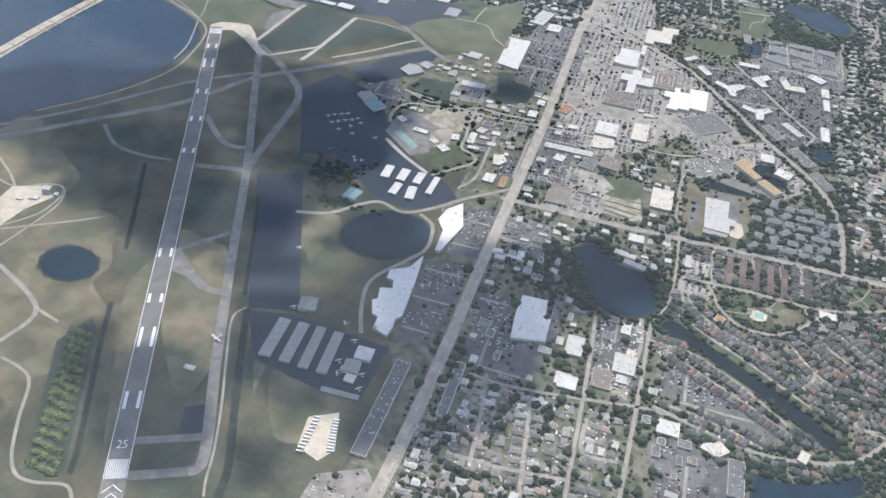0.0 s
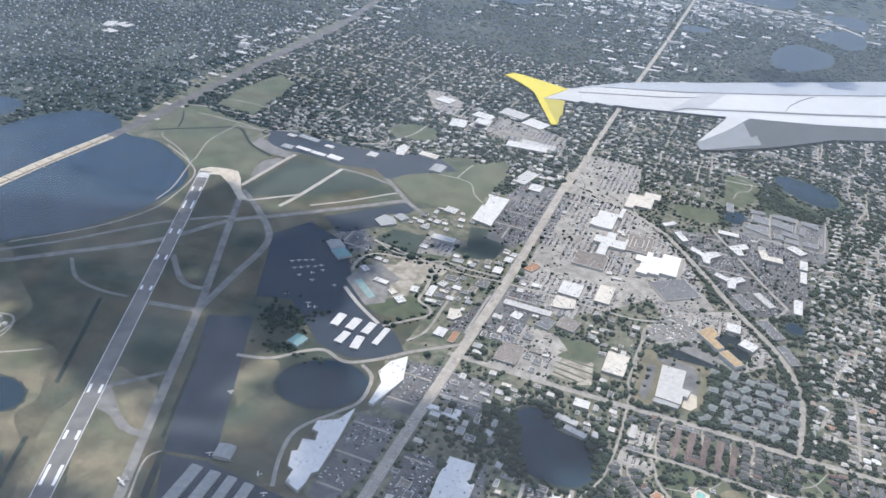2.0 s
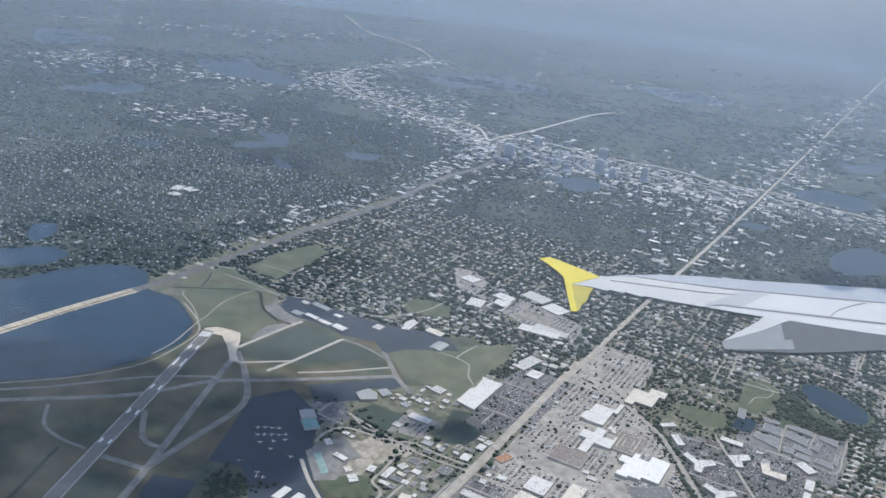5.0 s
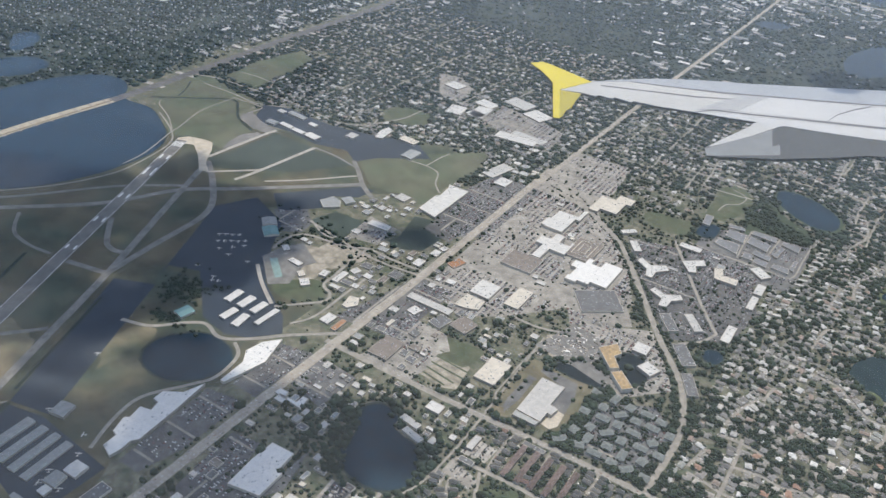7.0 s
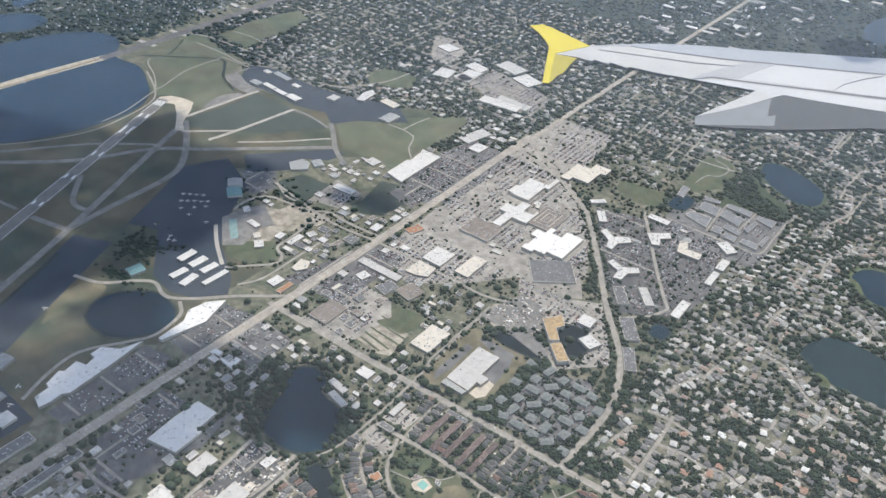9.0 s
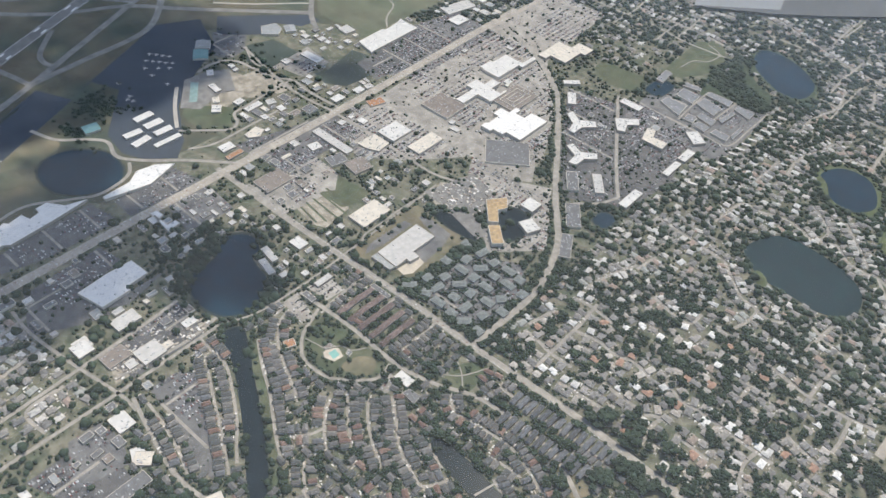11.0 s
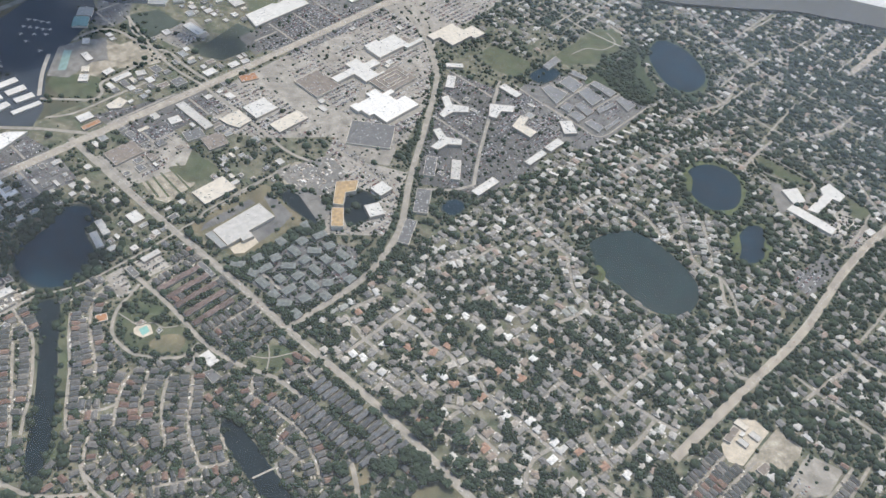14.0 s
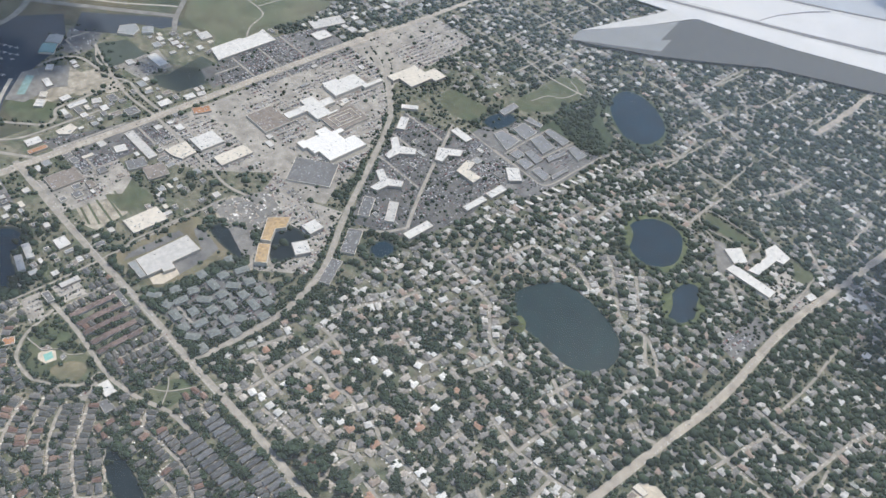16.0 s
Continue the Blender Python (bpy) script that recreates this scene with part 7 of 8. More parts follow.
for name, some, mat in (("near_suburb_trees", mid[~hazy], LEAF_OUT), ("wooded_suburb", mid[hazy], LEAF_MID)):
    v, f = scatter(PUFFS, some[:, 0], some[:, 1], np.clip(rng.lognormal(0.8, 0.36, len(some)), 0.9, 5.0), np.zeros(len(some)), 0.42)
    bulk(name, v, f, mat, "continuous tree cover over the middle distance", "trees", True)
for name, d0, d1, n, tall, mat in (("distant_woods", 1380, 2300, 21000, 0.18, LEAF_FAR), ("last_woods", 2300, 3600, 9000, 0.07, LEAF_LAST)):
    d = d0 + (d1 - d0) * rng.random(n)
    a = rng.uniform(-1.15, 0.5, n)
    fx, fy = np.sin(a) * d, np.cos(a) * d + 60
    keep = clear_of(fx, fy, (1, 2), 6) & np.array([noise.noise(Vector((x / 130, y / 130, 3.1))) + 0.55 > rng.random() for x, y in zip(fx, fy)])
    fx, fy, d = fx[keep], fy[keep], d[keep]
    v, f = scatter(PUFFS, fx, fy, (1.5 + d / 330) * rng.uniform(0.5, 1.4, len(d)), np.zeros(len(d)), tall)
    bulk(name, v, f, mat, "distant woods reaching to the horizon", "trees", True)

# ---- cars on the parking lots and roads ----
CAR_V = np.array([(x, y, z) for y in (-0.21, 0.21) for x, z in ((-0.52, 0.05), (0.52, 0.05), (0.52, 0.2), (0.26, 0.22), (0.12, 0.34), (-0.3, 0.34), (-0.48, 0.22))])
CAR_F = tri([(6, 5, 4, 3, 2, 1, 0), (7, 8, 9, 10, 11, 12, 13)] + [(i, (i + 1) % 7, (i + 1) % 7 + 7, i + 7) for i in range(7)])


CAR_SINGLE = palette("single_car_paint", [(0.6, 0.6, 0.6), (0.05, 0.05, 0.055), (0.28, 0.285, 0.29), (0.10, 0.105, 0.115), (0.5, 0.5, 0.49), (0.18, 0.06, 0.05), (0.16, 0.17, 0.19)], 0.4, False)
CAR_GLASS = material("car_glass", (0.05, 0.055, 0.06), 0.15, 0.1, 3, 0.4, spec=0.5)


def cars(name, places, label):
    p = np.array(places)
    c, s = np.cos(p[:, 2])[:, None], np.sin(p[:, 2])[:, None]
    x = CAR_V[:, 0] * c - CAR_V[:, 1] * s + p[:, :1]
    y = CAR_V[:, 0] * s + CAR_V[:, 1] * c + p[:, 1:2]
    z = np.broadcast_to(CAR_V[:, 2] + 0.1, x.shape)
    v = np.stack([x, y, z], -1).reshape(-1, 3)
    f = (CAR_F[None] + (np.arange(len(p)) * len(CAR_V))[:, None, None]).reshape(-1, 3)
    bulk(name, v, f, CAR_PAINT, label, "cars")


parked = []
for points in LOTS:
    p = np.array(points)
    (x0, y0), (x1, y1) = p.min(0), p.max(0)
    for x in np.arange(x0 + 1, x1, 2.0):
        full = rng.uniform(0.16, 0.58)
        off = 0.55 if int(x / 2) % 2 else -0.35
        for y in np.arange(y0, y1, 0.62):
            if rng.random() < min(0.85, max(0.04, full + 1.1 * noise.noise(Vector((x / 17, y / 17, 2.2))))) and int(y / 22) % 6 and state(x + off, y) == 3 and state(x + off + 0.6, y) == 3 and inside(points, x + off, y):
                parked.append((x + off + rng.normal(0, 0.04), y + rng.normal(0, 0.04), rng.normal(0, 0.05) + (math.pi if rng.random() < 0.4 else 0)))
parked.sort(key=lambda q: math.hypot(q[0] - 60, q[1] - 430))
cars("parked_cars", parked[280:], "parked cars in rows on the asphalt")
# the nearest ones singly: a body with a glazed cabin
body_mesh, glass_mesh = bpy.data.meshes.new("car_body"), bpy.data.meshes.new("cabin_glass")
body_mesh.from_pydata([(x, y, z) for y in (-0.21, 0.21) for x, z in ((-0.52, 0.05), (0.52, 0.05), (0.52, 0.19), (0.26, 0.22), (-0.48, 0.22))], [], [(4, 3, 2, 1, 0), (5, 6, 7, 8, 9)] + [(i, (i + 1) % 5, (i + 1) % 5 + 5, i + 5) for i in range(5)])
glass_mesh.from_pydata([(x, y, z) for x, y, z in ((-0.46, -0.2, 0.221), (0.25, -0.2, 0.221), (0.25, 0.2, 0.221), (-0.46, 0.2, 0.221), (-0.3, -0.16, 0.34), (0.1, -0.16, 0.34), (0.1, 0.16, 0.34), (-0.3, 0.16, 0.34))], [], box_faces()[1:])
body_mesh.materials.append(CAR_SINGLE), glass_mesh.materials.append(CAR_GLASS)
for x, y, a in parked[:280]:
    c = new("car", body_mesh)
    c.matrix_world = pose(x, y, 0.1, 0, 0, math.degrees(a))
    tagged(c, "parked car standing in a row on asphalt", "car", "cars on the parking lots")
    new("cabin", glass_mesh).parent = c
moving = [(-60.8 + s * rng.choice([0.8, 1.6, 2.5]), y, math.pi / 2) for y in np.arange(180, 1000, 3.1) for s in (-1, 1) if rng.random() < 0.38]
moving += [(x, 409 + s * rng.choice([0.8, 1.6]), 0) for x in np.arange(-50, 260, 4.0) for s in (-1, 1) if rng.random() < 0.3]
moving += [(318 + s * rng.choice([0.9, 2.0]), y, math.pi / 2) for y in np.arange(520, 780, 4.5) for s in (-1, 1) if rng.random() < 0.3]
cars("cars_on_roads", [(x, y, a + rng.normal(0, 0.03)) for x, y, a in moving], "cars driving along the wide roads")
# lorries and trailers in two rows on a pale lot
TRUCK_WHITE = material("white_truck_paint", (0.74, 0.74, 0.72), 0.5, 0.06, 3, 0.4, random_ob=0.12)
TYRE = material("black_rubber", (0.03, 0.03, 0.03), 0.9, 0.1, 2, 0.2)
lorry = new("lorry")
tagged(lorry, "white lorry with a box trailer on a pale lot", "truck", "lorries in rows")
solid("trailer", box_verts(-1.5, 0.9, -0.3, 0.3, 0.2, 0.95), box_faces(), TRUCK_WHITE, lorry)
solid("cab", [(0.98, -0.29, 0.18), (1.6, -0.29, 0.18), (1.6, 0.29, 0.18), (0.98, 0.29, 0.18), (0.98, -0.27, 0.85), (1.38, -0.27, 0.8), (1.38, 0.27, 0.8), (0.98, 0.27, 0.85)], box_faces(), TRUCK_WHITE, lorry)
for x in (-1.15, -0.75, 1.2):
    bm = bmesh.new()
    bmesh.ops.create_cone(bm, cap_ends=True, segments=10, radius1=0.16, radius2=0.16, depth=0.6, matrix=pose(x, 0, 0.16, 90, 0, 0))
    part("axle", bm, TYRE, lorry)
for i in range(22):
    (x0, y0), (x1, y1) = (((-101.9, 196.8), (-102, 216)), ((-90, 201.1), (-93.7, 217.4)))[i % 2]
    u = (i // 2) / 10
    copy_thing(lorry, pose(x0 + (x1 - x0) * u, y0 + (y1 - y0) * u, 0.12, 0, 0, 8 + rng.normal(0, 4) + 180 * (i % 2))) if i else None
lorry.matrix_world = pose(-101.9, 196.8, 0.12, 0, 0, 8)

yv, yf = [], []
for x, y in zip(rng.uniform(9, 33, 260), rng.uniform(276, 330, 260)):
    if state(x, y) in (2, 3):
        l, w, h = rng.uniform(0.6, 2.4), rng.uniform(0.4, 1.2), rng.uniform(0.2, 0.8)
        m = pose(x, y, 0, 0, 0, rng.choice([0, 90]) + rng.normal(0, 6))
        yf.append(tri(box_faces()[1:]) + len(yv))
        yv += [(m @ Vector(q))[:] for q in box_verts(-l / 2, l / 2, -w / 2, w / 2, 0, h)]
for x, y in zip(rng.uniform(36, 74, 240), rng.uniform(474, 516, 240)):
    if state(x, y) == 2 and state(x + 1, y) == 2 and inside([(37, 479), (45, 515), (64, 513), (80, 488), (60, 477)], x, y):
        l, w, h = rng.uniform(0.5, 2.6), rng.uniform(0.4, 1.3), rng.uniform(0.2, 0.9)
        m = pose(x, y, 0, 0, 0, rng.choice([0, 90]) + rng.normal(0, 12))
        yf.append(tri(box_faces()[1:]) + len(yv))
        yv += [(m @ Vector(q))[:] for q in box_verts(-l / 2, l / 2, -w / 2, w / 2, 0, h)]
bulk("yard_stock", yv, np.concatenate(yf), DRIVE, "stacked materials, sheds and containers on a sandy yard", "materials")

# ---- runway and road paint ----
pv, pf = [], []
rw_way = (RW_B - RW_A).normalized()
rw_side = Vector((rw_way.y, -rw_way.x, 0))


def stripe(a, way, length, width, z, V, F):
    s = Vector((way.y, -way.x, 0)) * width / 2
    k = len(V)
    a = Vector((a.x, a.y, z))
    V += [tuple(a - s), tuple(a + s), tuple(a + s + way * length), tuple(a - s + way * length)]
    F.append((k, k + 1, k + 2, k + 3))


RZ = 0.34
total = (RW_B - RW_A).length
for s in (-1, 1):
    stripe(RW_A + rw_side * s * 4.55, rw_way, total, 0.3, RZ, pv, pf)
for k in range(12):
    stripe(RW_A + rw_side * (-3.8 + k * 0.69), rw_way, 9.5, 0.42, RZ, pv, pf)
    stripe(RW_B - rw_way * 12 + rw_side * (-3.8 + k * 0.69), rw_way, 9, 0.42, RZ, pv, pf)
for dist, long_ in ((36, 10), (73, 13), (103, 6.5), (138, 7), (total - 175, 5), (total - 138, 6), (total - 103, 7), (total - 65, 13), (total - 36, 7)):
    for s in (-1, 1):
        stripe(RW_A + rw_way * dist + rw_side * s * 2.9, rw_way, long_, 1.5, RZ, pv, pf)
for k in range(3):  # chevrons on the blast pad
    for s in (-1, 1):
        a = RW_A - rw_way * (3.0 + k * 4.0)
        stripe(a, (rw_side * s * 0.75 - rw_way * 0.66).normalized(), 5.4, 0.4, RZ, pv, pf)
solid("runway_paint", pv, pf, PAINT)["kind"] = "structure"
tagged(bpy.data.objects["runway_paint"], "worn white runway stripes", "markings")
digits = bpy.data.curves.new("runway_number", "FONT")
digits.body, digits.size, digits.align_x = "25", 4.8, "CENTER"
digits.materials.append(PAINT)
num = new("runway_number", digits)
num.matrix_world = Matrix.Translation((*(RW_A + rw_way * 15)[:2], RZ)) @ pose(0, 0, 0, 0, 0, math.degrees(math.atan2(rw_way.y, rw_way.x)) - 90) @ Matrix.Diagonal((1, 1.25, 1, 1))
tagged(num, "white painted runway number 25", "markings", kind="structure")
lv, lf = [], []
for y in np.arange(180, 1000, 2.6):
    for x in (-63, -61.9, -59.7, -58.6):
        stripe(Vector((x, y, 0)), Vector((0, 1, 0)), 1.1, 0.12, 0.335, lv, lf)
for x in np.arange(-55, 260, 2.6):
    stripe(Vector((x, 409.2, 0)), Vector((1, 0, 0)), 1.2, 0.12, 0.335, lv, lf)
for y in np.arange(500, 880, 2.6):
    stripe(Vector((318, y, 0)), Vector((0, 1, 0)), 1.2, 0.12, 0.335, lv, lf)
tagged(solid("lane_paint", lv, lf, PAINT), "white lane lines on the asphalt", "markings", kind="structure")

# ---- parked light aircraft ----
def light_aircraft(x, y, turn, size=1.45):
    bm = bmesh.new()
    bmesh.ops.create_cone(bm, cap_ends=True, segments=8, radius1=0.16, radius2=0.06, depth=1.7, matrix=pose(0, -0.1, 0.32, 90, 0, 0))
    bmesh.ops.create_icosphere(bm, subdivisions=1, radius=0.17, matrix=pose(0, 0.72, 0.32))
    ob = part("light_aircraft", bm, WHITE_ROOF)
    tagged(ob, "small white light aircraft tied down on the apron", "aircraft", "parked aircraft")
    for nm, b in (("wing", box_verts(-1.25, 1.25, 0.1, 0.5, 0.42, 0.47)), ("tailplane", box_verts(-0.42, 0.42, -0.95, -0.72, 0.33, 0.36)), ("fin", box_verts(-0.02, 0.02, -0.98, -0.72, 0.34, 0.7))):
        solid(nm, b, box_faces(), WHITE_ROOF, ob)
    ob.matrix_world = pose(x, y, 0.12, 0, 0, turn) @ Matrix.Diagonal((size, size, size, 1))
    return ob


first = light_aircraft(-197.2, 451.3, 35)
for i, (x, y) in enumerate([(-193.7, 454.3), (-189.6, 456.7), (-186.1, 459.6), (-191.5, 444.6), (-188.0, 447.5), (-184.5, 450.4), (-180.5, 452.8), (-177.5, 456.2), (-184.3, 438.5), (-178.4, 445.2), (-173.6, 451.0), (-174.0, 437.0), (-180.7, 415.7), (-163.1, 412.4), (-160.9, 409.3), (-158.4, 438.3), (-106.0, 250.3), (-102.7, 245.8), (-101.7, 248.1), (-103.5, 242.9), (-92.8, 245.8), (-90.9, 237.4), (-94.1, 257.9), (-103.8, 264.9), (-112.5, 274.7), (-157.6, 318.9), (-141.0, 275.7), (-187.9, 489.3), (-186.8, 503.0), (-157.2, 410.8)]):
    copy_thing(first, pose(x, y, 0.12, 0, 0, (35, 40, 215, 30, 120)[i % 5]))
light_aircraft(-165.6, 243.1, 155, 2.6)

# ---- swimming pools ----
POOL = material("pool_water", (0.22, 0.43, 0.38), 0.1, 0.08, 4, 1, spec=0.5)
BASIN = material("pale_green_basin", (0.20, 0.30, 0.28), 0.6, 0.12, 6, 1)
sheet("pool_deck", [(82.9, 355.0), (82.2, 358.7), (86.4, 362.3), (91.8, 360.3), (90.8, 354.9), (85.7, 353.4)], CREAM_PAD, "runway", "pale concrete pool deck", "pavement", 2)
sheet("swimming_pool", [(85.0, 356.5), (85.5, 360.7), (89.7, 359.7), (89.6, 355.7)], POOL, "road", "turquoise swimming pool", "pool", 2)
sheet("settling_basin", [(-150.5, 451), (-146.7, 454.6), (-129.5, 440.5), (-132.2, 436.2)], BASIN, "runway", "shallow turquoise basin", "pool", 2)

# ---- causeway ----
ribbon("causeway_median", [(-442, 405), (-433, 553)], 2.0, MEDIAN, "road", "brown median of the causeway", "road", 0, False)
for k in range(9):
    bm = bmesh.new()
    bmesh.ops.create_cube(bm, size=1, matrix=pose(-441.6 + k * 1.0, 436 + k * 14, 0.45) @ Matrix.Diagonal((12, 0.7, 0.5, 1)))
    tagged(part("bridge_beam", bm, CONCRETE), "concrete cross beam of the causeway", "bridge", "causeway beams")

# ---- towers of the far town centre ----
TOWER = material("tower_glass_and_stone", (0.40, 0.41, 0.42), 0.5, 0.15, 20, 3, random_ob=0.4)
trng = random.Random(5)
for k in range(46):
    x, y = trng.gauss(-370, 75), trng.gauss(1410, 60)
    if state(x, y) in (1, 2):
        continue
    h, w, d = min(22, 3 + trng.expovariate(0.16)), trng.uniform(7, 15), trng.uniform(7, 13)
    v = box_verts(-w / 2, w / 2, -d / 2, d / 2, 0, h) + box_verts(-w / 4, w / 4, -d / 4, d / 4, h, h + 1.6)
    t = solid("tower", v, box_faces() + box_faces(8), TOWER)
    t.matrix_world = pose(x, y, 0, 0, 0, trng.uniform(-6, 6))
    tagged(t, "grey tower of the distant town centre", "building", "town centre towers")

# ---- clouds that shade parts of the town ----
def cloud(name, puffs, label):
    """A low flat-bottomed cumulus of many puffs, up towards the sun from the ground that it shades."""
    vs, fs, k = [], [], 0
    lift = SUN_WAY * 1200
    for x, y, r in puffs:
        for k2 in range(6):
            a, b = rng.uniform(0, 6.28), (rng.uniform(0.2, 0.55) if k2 else 0) * r
            v, f = CROWNS[rng.integers(0, 10)]
            q = v * np.array((1, 1, 0.5)) * r * (rng.uniform(0.55, 0.8) if k2 else 1.0) + np.array((x + lift.x + b * math.cos(a), y + lift.y + b * math.sin(a), lift.z))
            vs.append(q), fs.append(f + k)
            k += len(q)
    me = bpy.data.meshes.new(name)
    me.from_pydata(np.concatenate(vs).tolist(), [], np.concatenate(fs).tolist())
    me.materials.append(CLOUD)
    tagged(new(name, me), label, "cloud")


cloud("cloud", [(-285, 500, 30), (-400, 406, 34), (-367, 421, 34), (-333, 436, 34), (-299, 452, 34), (-264, 468, 34), (-228, 484, 34), (-196, 499, 34), (-368, 376, 30), (-337, 390, 30), (-305, 404, 30), (-272, 419, 30), (-238, 434, 30), (-204, 449, 30), (-173, 463, 30), (-327, 348, 25), (-306, 357, 25), (-282, 368, 25), (-257, 378, 25), (-232, 389, 25), (-206, 400, 25), (-184, 410, 25), (-166, 418, 25), (-290, 323, 20), (-274, 329, 20), (-257, 337, 20), (-238, 345, 20), (-218, 353, 20), (-198, 361, 20), (-180, 369, 20), (-168, 374, 20), (-257, 308, 15), (-244, 313, 15), (-230, 319, 15), (-215, 325, 15), (-201, 331, 15), (-186, 337, 15), (-175, 342, 15), (-228, 298, 12), (-214, 304, 12), (-200, 309, 12), (-186, 315, 12), (-175, 320, 12), (-182, 294, 11), (-171, 298, 11), (-160, 303, 11), (-165, 273, 10), (-151, 278, 10), (-134, 350, 14), (-116, 357, 14), (-112, 528, 14), (-89, 539, 14), (-140, 331, 11), (-125, 337, 11), (-111, 343, 11)], "broad white cumulus cloud high over the airfield")
cloud("cloud", [(-107, 332, 15), (-86, 340, 15), (-66, 348, 15), (-46, 356, 15), (-25, 365, 15), (-1, 374, 15), (-117, 308, 15), (-100, 314, 15), (-81, 322, 15), (-58, 331, 15), (-35, 340, 15), (-15, 348, 15), (5, 356, 15), (23, 364, 15), (-131, 282, 14), (-115, 288, 14), (-94, 296, 14), (-75, 304, 14), (-56, 311, 14), (-37, 319, 14), (-17, 326, 14), (5, 335, 14), (-151, 253, 14), (-134, 260, 14), (-116, 266, 14), (-98, 273, 14), (-79, 280, 14), (-61, 288, 14), (-42, 295, 14), (-24, 302, 14), (-145, 235, 13), (-131, 241, 13), (-113, 248, 13), (-96, 254, 13), (-78, 261, 13), (-61, 268, 13), (-43, 274, 13), (-27, 280, 13), (-118, 227, 12), (-102, 233, 12), (-85, 240, 12), (-68, 246, 12), (-51, 253, 12), (-36, 258, 12), (-22, 263, 12), (-84, 224, 10), (-70, 230, 10), (-56, 235, 10), (-42, 240, 10), (-30, 245, 10), (-82, 212, 9), (-68, 217, 9), (-54, 222, 9), (-43, 226, 9)], "white cumulus cloud high over the shops")
cloud("cloud", [(-226, 226, 7), (-218, 229, 7), (-222, 212, 8), (-212, 216, 8), (-200, 220, 8), (-188, 225, 8), (-177, 229, 8), (-215, 200, 8), (-205, 203, 8), (-193, 208, 8), (-182, 212, 8), (-170, 217, 8), (-163, 219, 8), (-195, 193, 8), (-185, 197, 8), (-174, 201, 8), (-164, 205, 8), (-157, 207, 8), (-184, 182, 8), (-175, 186, 8), (-165, 189, 8), (-155, 193, 8), (-149, 195, 8), (-174, 174, 7), (-165, 177, 7), (-155, 180, 7), (-146, 184, 7), (-162, 167, 6), (-153, 170, 6), (-145, 174, 6), (-126, 224, 8), (-114, 229, 8), (-125, 191, 7), (-116, 194, 7), (-118, 182, 7), (-112, 184, 7)], "small white cumulus cloud")
cloud("cloud", [(-690, 1010, 36), (-640, 1030, 30)], "white cumulus cloud over the far suburb")
cloud("cloud", [(90, 1120, 40), (150, 1150, 35)], "white cumulus cloud beyond the shops")
cloud("cloud", [(322, 750, 12), (338, 741, 13), (356, 722, 14), (330, 776, 14), (352, 760, 18), (360, 700, 10)], "white cumulus cloud over the eastern houses")

# ---- summer haze: thin veils that thicken with distance ----
def haze_material(name, rgb, share, rise, through_light=0.6):
    """Mostly clear air that scatters a share of the light; it thins out towards the ground."""
    m = bpy.data.materials.new(name)
    m.use_nodes = True
    hn, hl = m.node_tree.nodes, m.node_tree.links
    hn.remove(hn["Principled BSDF"])
    clear, front, back = hn.new("ShaderNodeBsdfTransparent"), hn.new("ShaderNodeBsdfDiffuse"), hn.new("ShaderNodeBsdfTranslucent")
    both, mixed = hn.new("ShaderNodeMixShader"), hn.new("ShaderNodeMixShader")
    for b in (front, back):
        b.inputs["Color"].default_value = (*rgb, 1)
    hl.new(front.outputs[0], both.inputs[1]), hl.new(back.outputs[0], both.inputs[2])
    both.inputs[0].default_value = through_light
    co, z, ramp = hn.new("ShaderNodeTexCoord"), hn.new("ShaderNodeSeparateXYZ"), hn.new("ShaderNodeMapRange")
    ramp.inputs[2].default_value, ramp.inputs[4].default_value = rise, share
    hl.new(co.outputs["Object"], z.inputs[0]), hl.new(z.outputs["Z"], ramp.inputs[0]), hl.new(ramp.outputs[0], mixed.inputs[0])
    hl.new(clear.outputs[0], mixed.inputs[1]), hl.new(both.outputs[0], mixed.inputs[2])
    hl.new(mixed.outputs[0], hn["Material Output"].inputs["Surface"])
    return m


VEIL = haze_material("blue_haze", HAZE_BLUE, HAZE_SHARE, 70.0)
for radius in (600, 870, 1180, 1560, 2100, 2900):
    turns = [radians(a) for a in range(-90, 71, 4)]
    n = len(turns)
    v = [(200 + radius * math.sin(a), 120 + radius * math.cos(a), z) for z in (0.6, 520.0) for a in turns]
    tagged(solid("haze_veil", v, [(i, i + 1, n + i + 1, n + i) for i in range(n - 1)], VEIL), "thin blue veil of summer haze", "haze", kind="structure")
# Added flat sheet: the light it scatters lifts dark tones, as haze would
LAYER = haze_material("low_haze", (0.78, 0.85, 0.93), LAYER_SHARE, 30.0, 0.0)
edge = [(-900, -260), (-330, -30), (-80, 45), (80, 125), (190, 210), (270, 290), (335, 375), (430, 400), (1400, 420)]
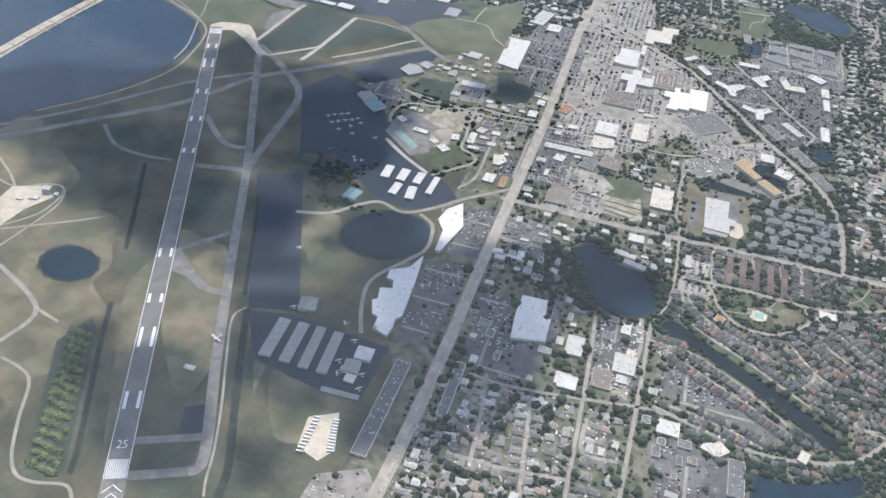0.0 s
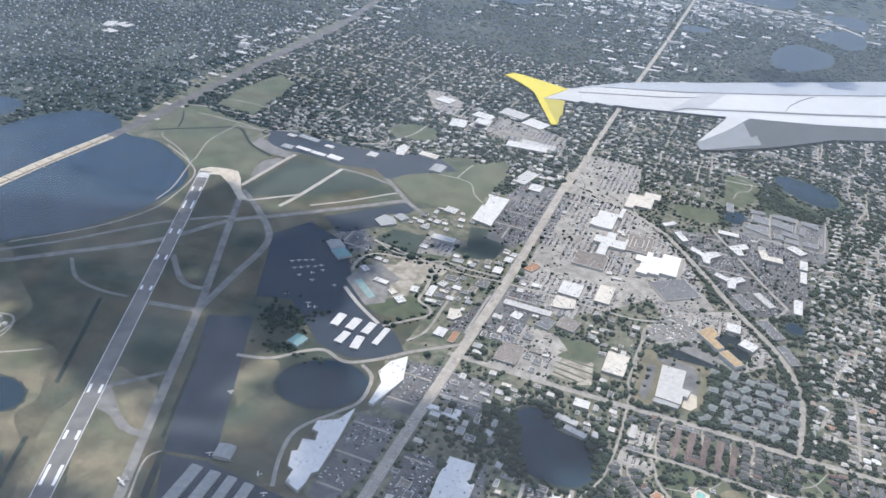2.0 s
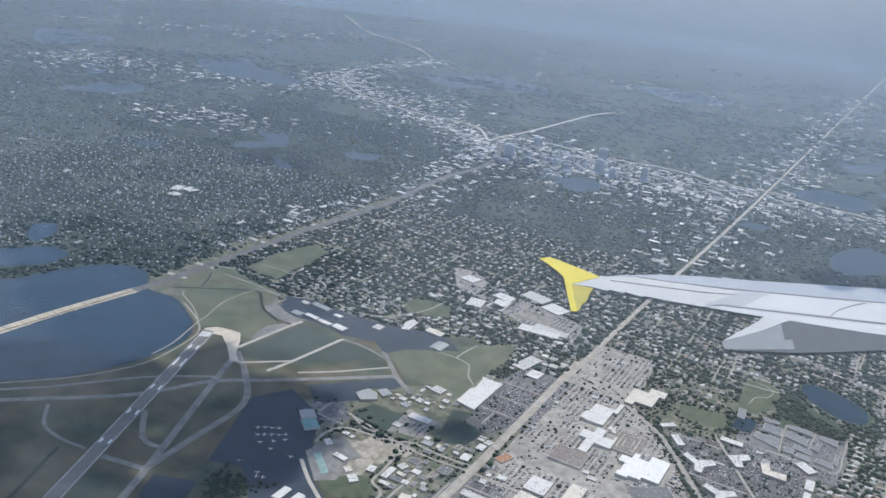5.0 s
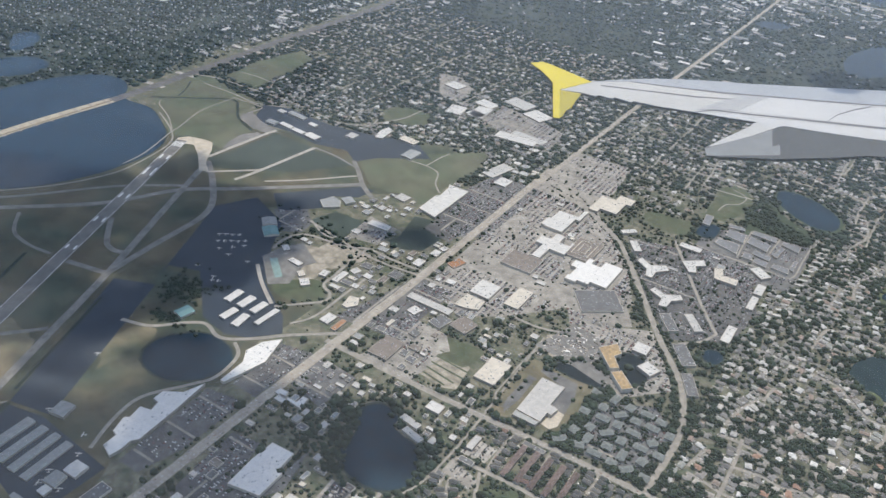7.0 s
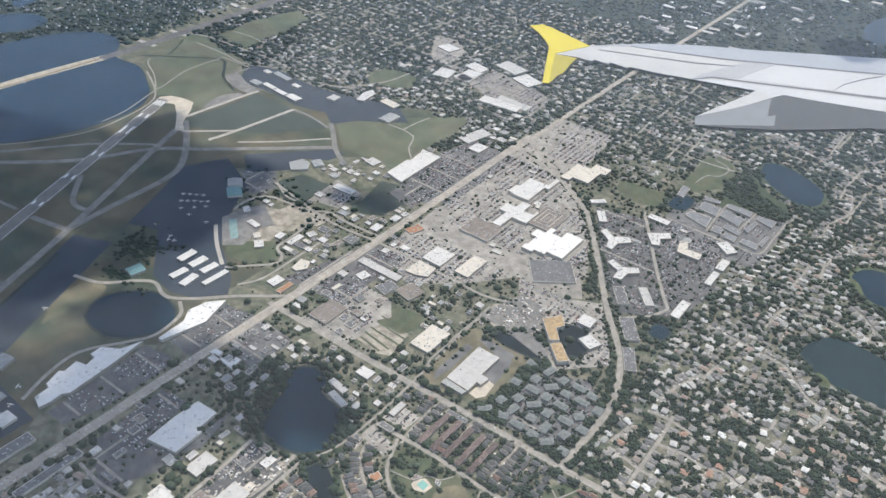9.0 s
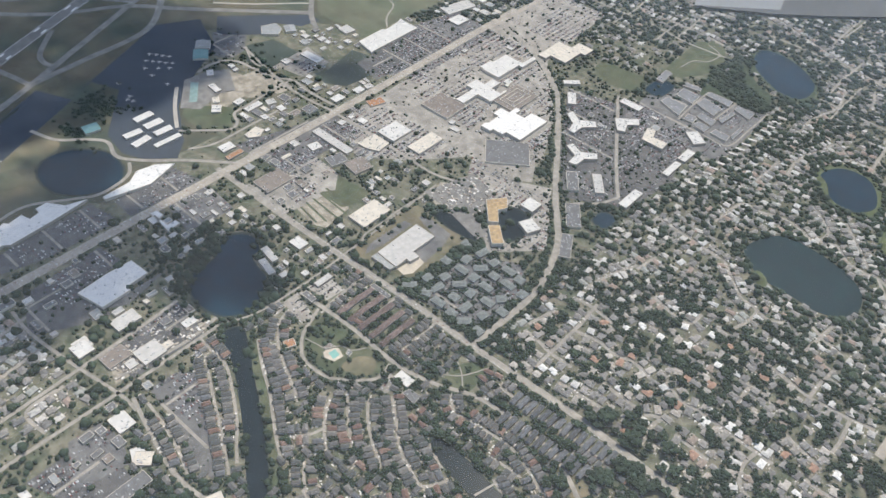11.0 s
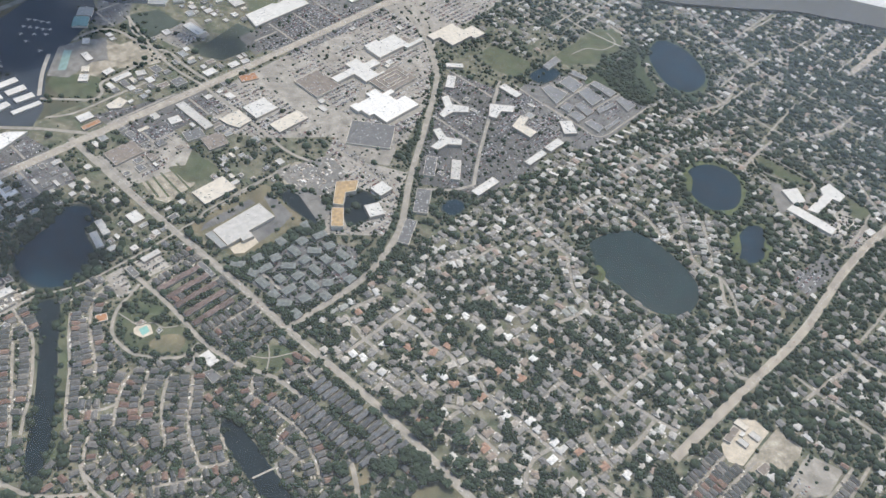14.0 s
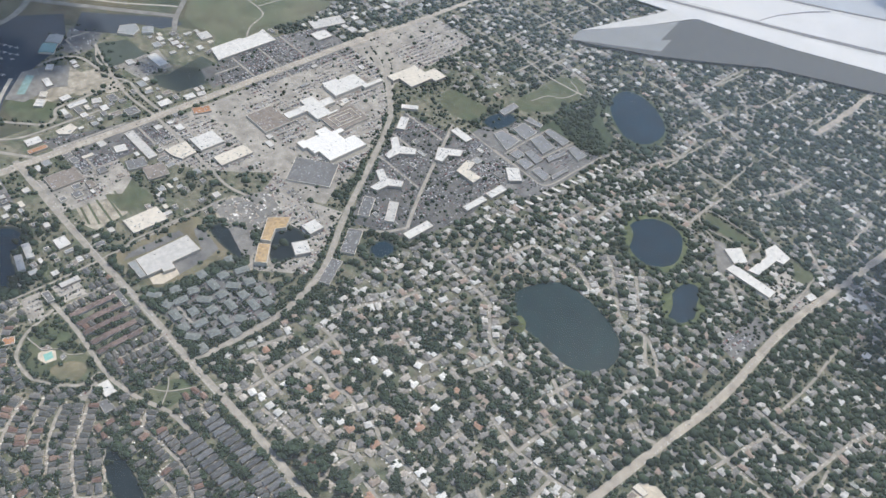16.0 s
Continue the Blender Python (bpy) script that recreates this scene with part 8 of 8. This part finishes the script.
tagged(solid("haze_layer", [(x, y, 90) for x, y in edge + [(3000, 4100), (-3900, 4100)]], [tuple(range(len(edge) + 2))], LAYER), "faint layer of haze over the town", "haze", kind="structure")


# ---- hazy distance all round: haze colours put into an emissive ring ----
HAZE = bpy.data.materials.new("glowing_horizon_haze")
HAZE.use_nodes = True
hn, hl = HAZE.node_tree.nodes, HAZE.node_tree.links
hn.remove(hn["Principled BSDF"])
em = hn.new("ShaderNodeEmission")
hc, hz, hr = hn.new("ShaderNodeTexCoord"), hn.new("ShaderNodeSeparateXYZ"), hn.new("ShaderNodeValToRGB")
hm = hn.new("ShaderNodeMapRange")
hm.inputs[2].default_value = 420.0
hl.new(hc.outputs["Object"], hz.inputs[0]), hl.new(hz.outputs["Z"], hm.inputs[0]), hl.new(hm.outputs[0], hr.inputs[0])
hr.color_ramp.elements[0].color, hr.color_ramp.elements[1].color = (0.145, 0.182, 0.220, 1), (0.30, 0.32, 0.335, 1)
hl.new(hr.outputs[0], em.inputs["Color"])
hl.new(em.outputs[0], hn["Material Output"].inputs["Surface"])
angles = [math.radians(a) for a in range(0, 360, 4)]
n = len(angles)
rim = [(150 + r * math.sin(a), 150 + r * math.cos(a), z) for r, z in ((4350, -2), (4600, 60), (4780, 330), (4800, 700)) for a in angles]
tagged(solid("backdrop", rim, [(k * n + i, k * n + (i + 1) % n, (k + 1) * n + (i + 1) % n, (k + 1) * n + i) for k in range(3) for i in range(n)], HAZE), "glowing backdrop ring in pale blue haze colours", "backdrop", kind="structure")

# ---- the aircraft wing ----
wing = new("aircraft_wing")
tagged(wing, "pale grey airliner wing with a bright yellow tip", "wing")
for name, z, thick, mat, outline, label in WING_PARTS:
    top = [(x, y, z) for x, y in outline]
    if sum(a[0] * b[1] - b[0] * a[1] for a, b in zip(top, top[1:] + top[:1])) < 0:
        top.reverse()
    n = len(top)
    low = [(x, y, z - thick) for x, y, _ in top]
    solid(name, top + low, [tuple(range(n)), tuple(range(2 * n - 1, n - 1, -1))] + [(i, n + i, n + (i + 1) % n, (i + 1) % n) for i in range(n)], mat, wing, label)
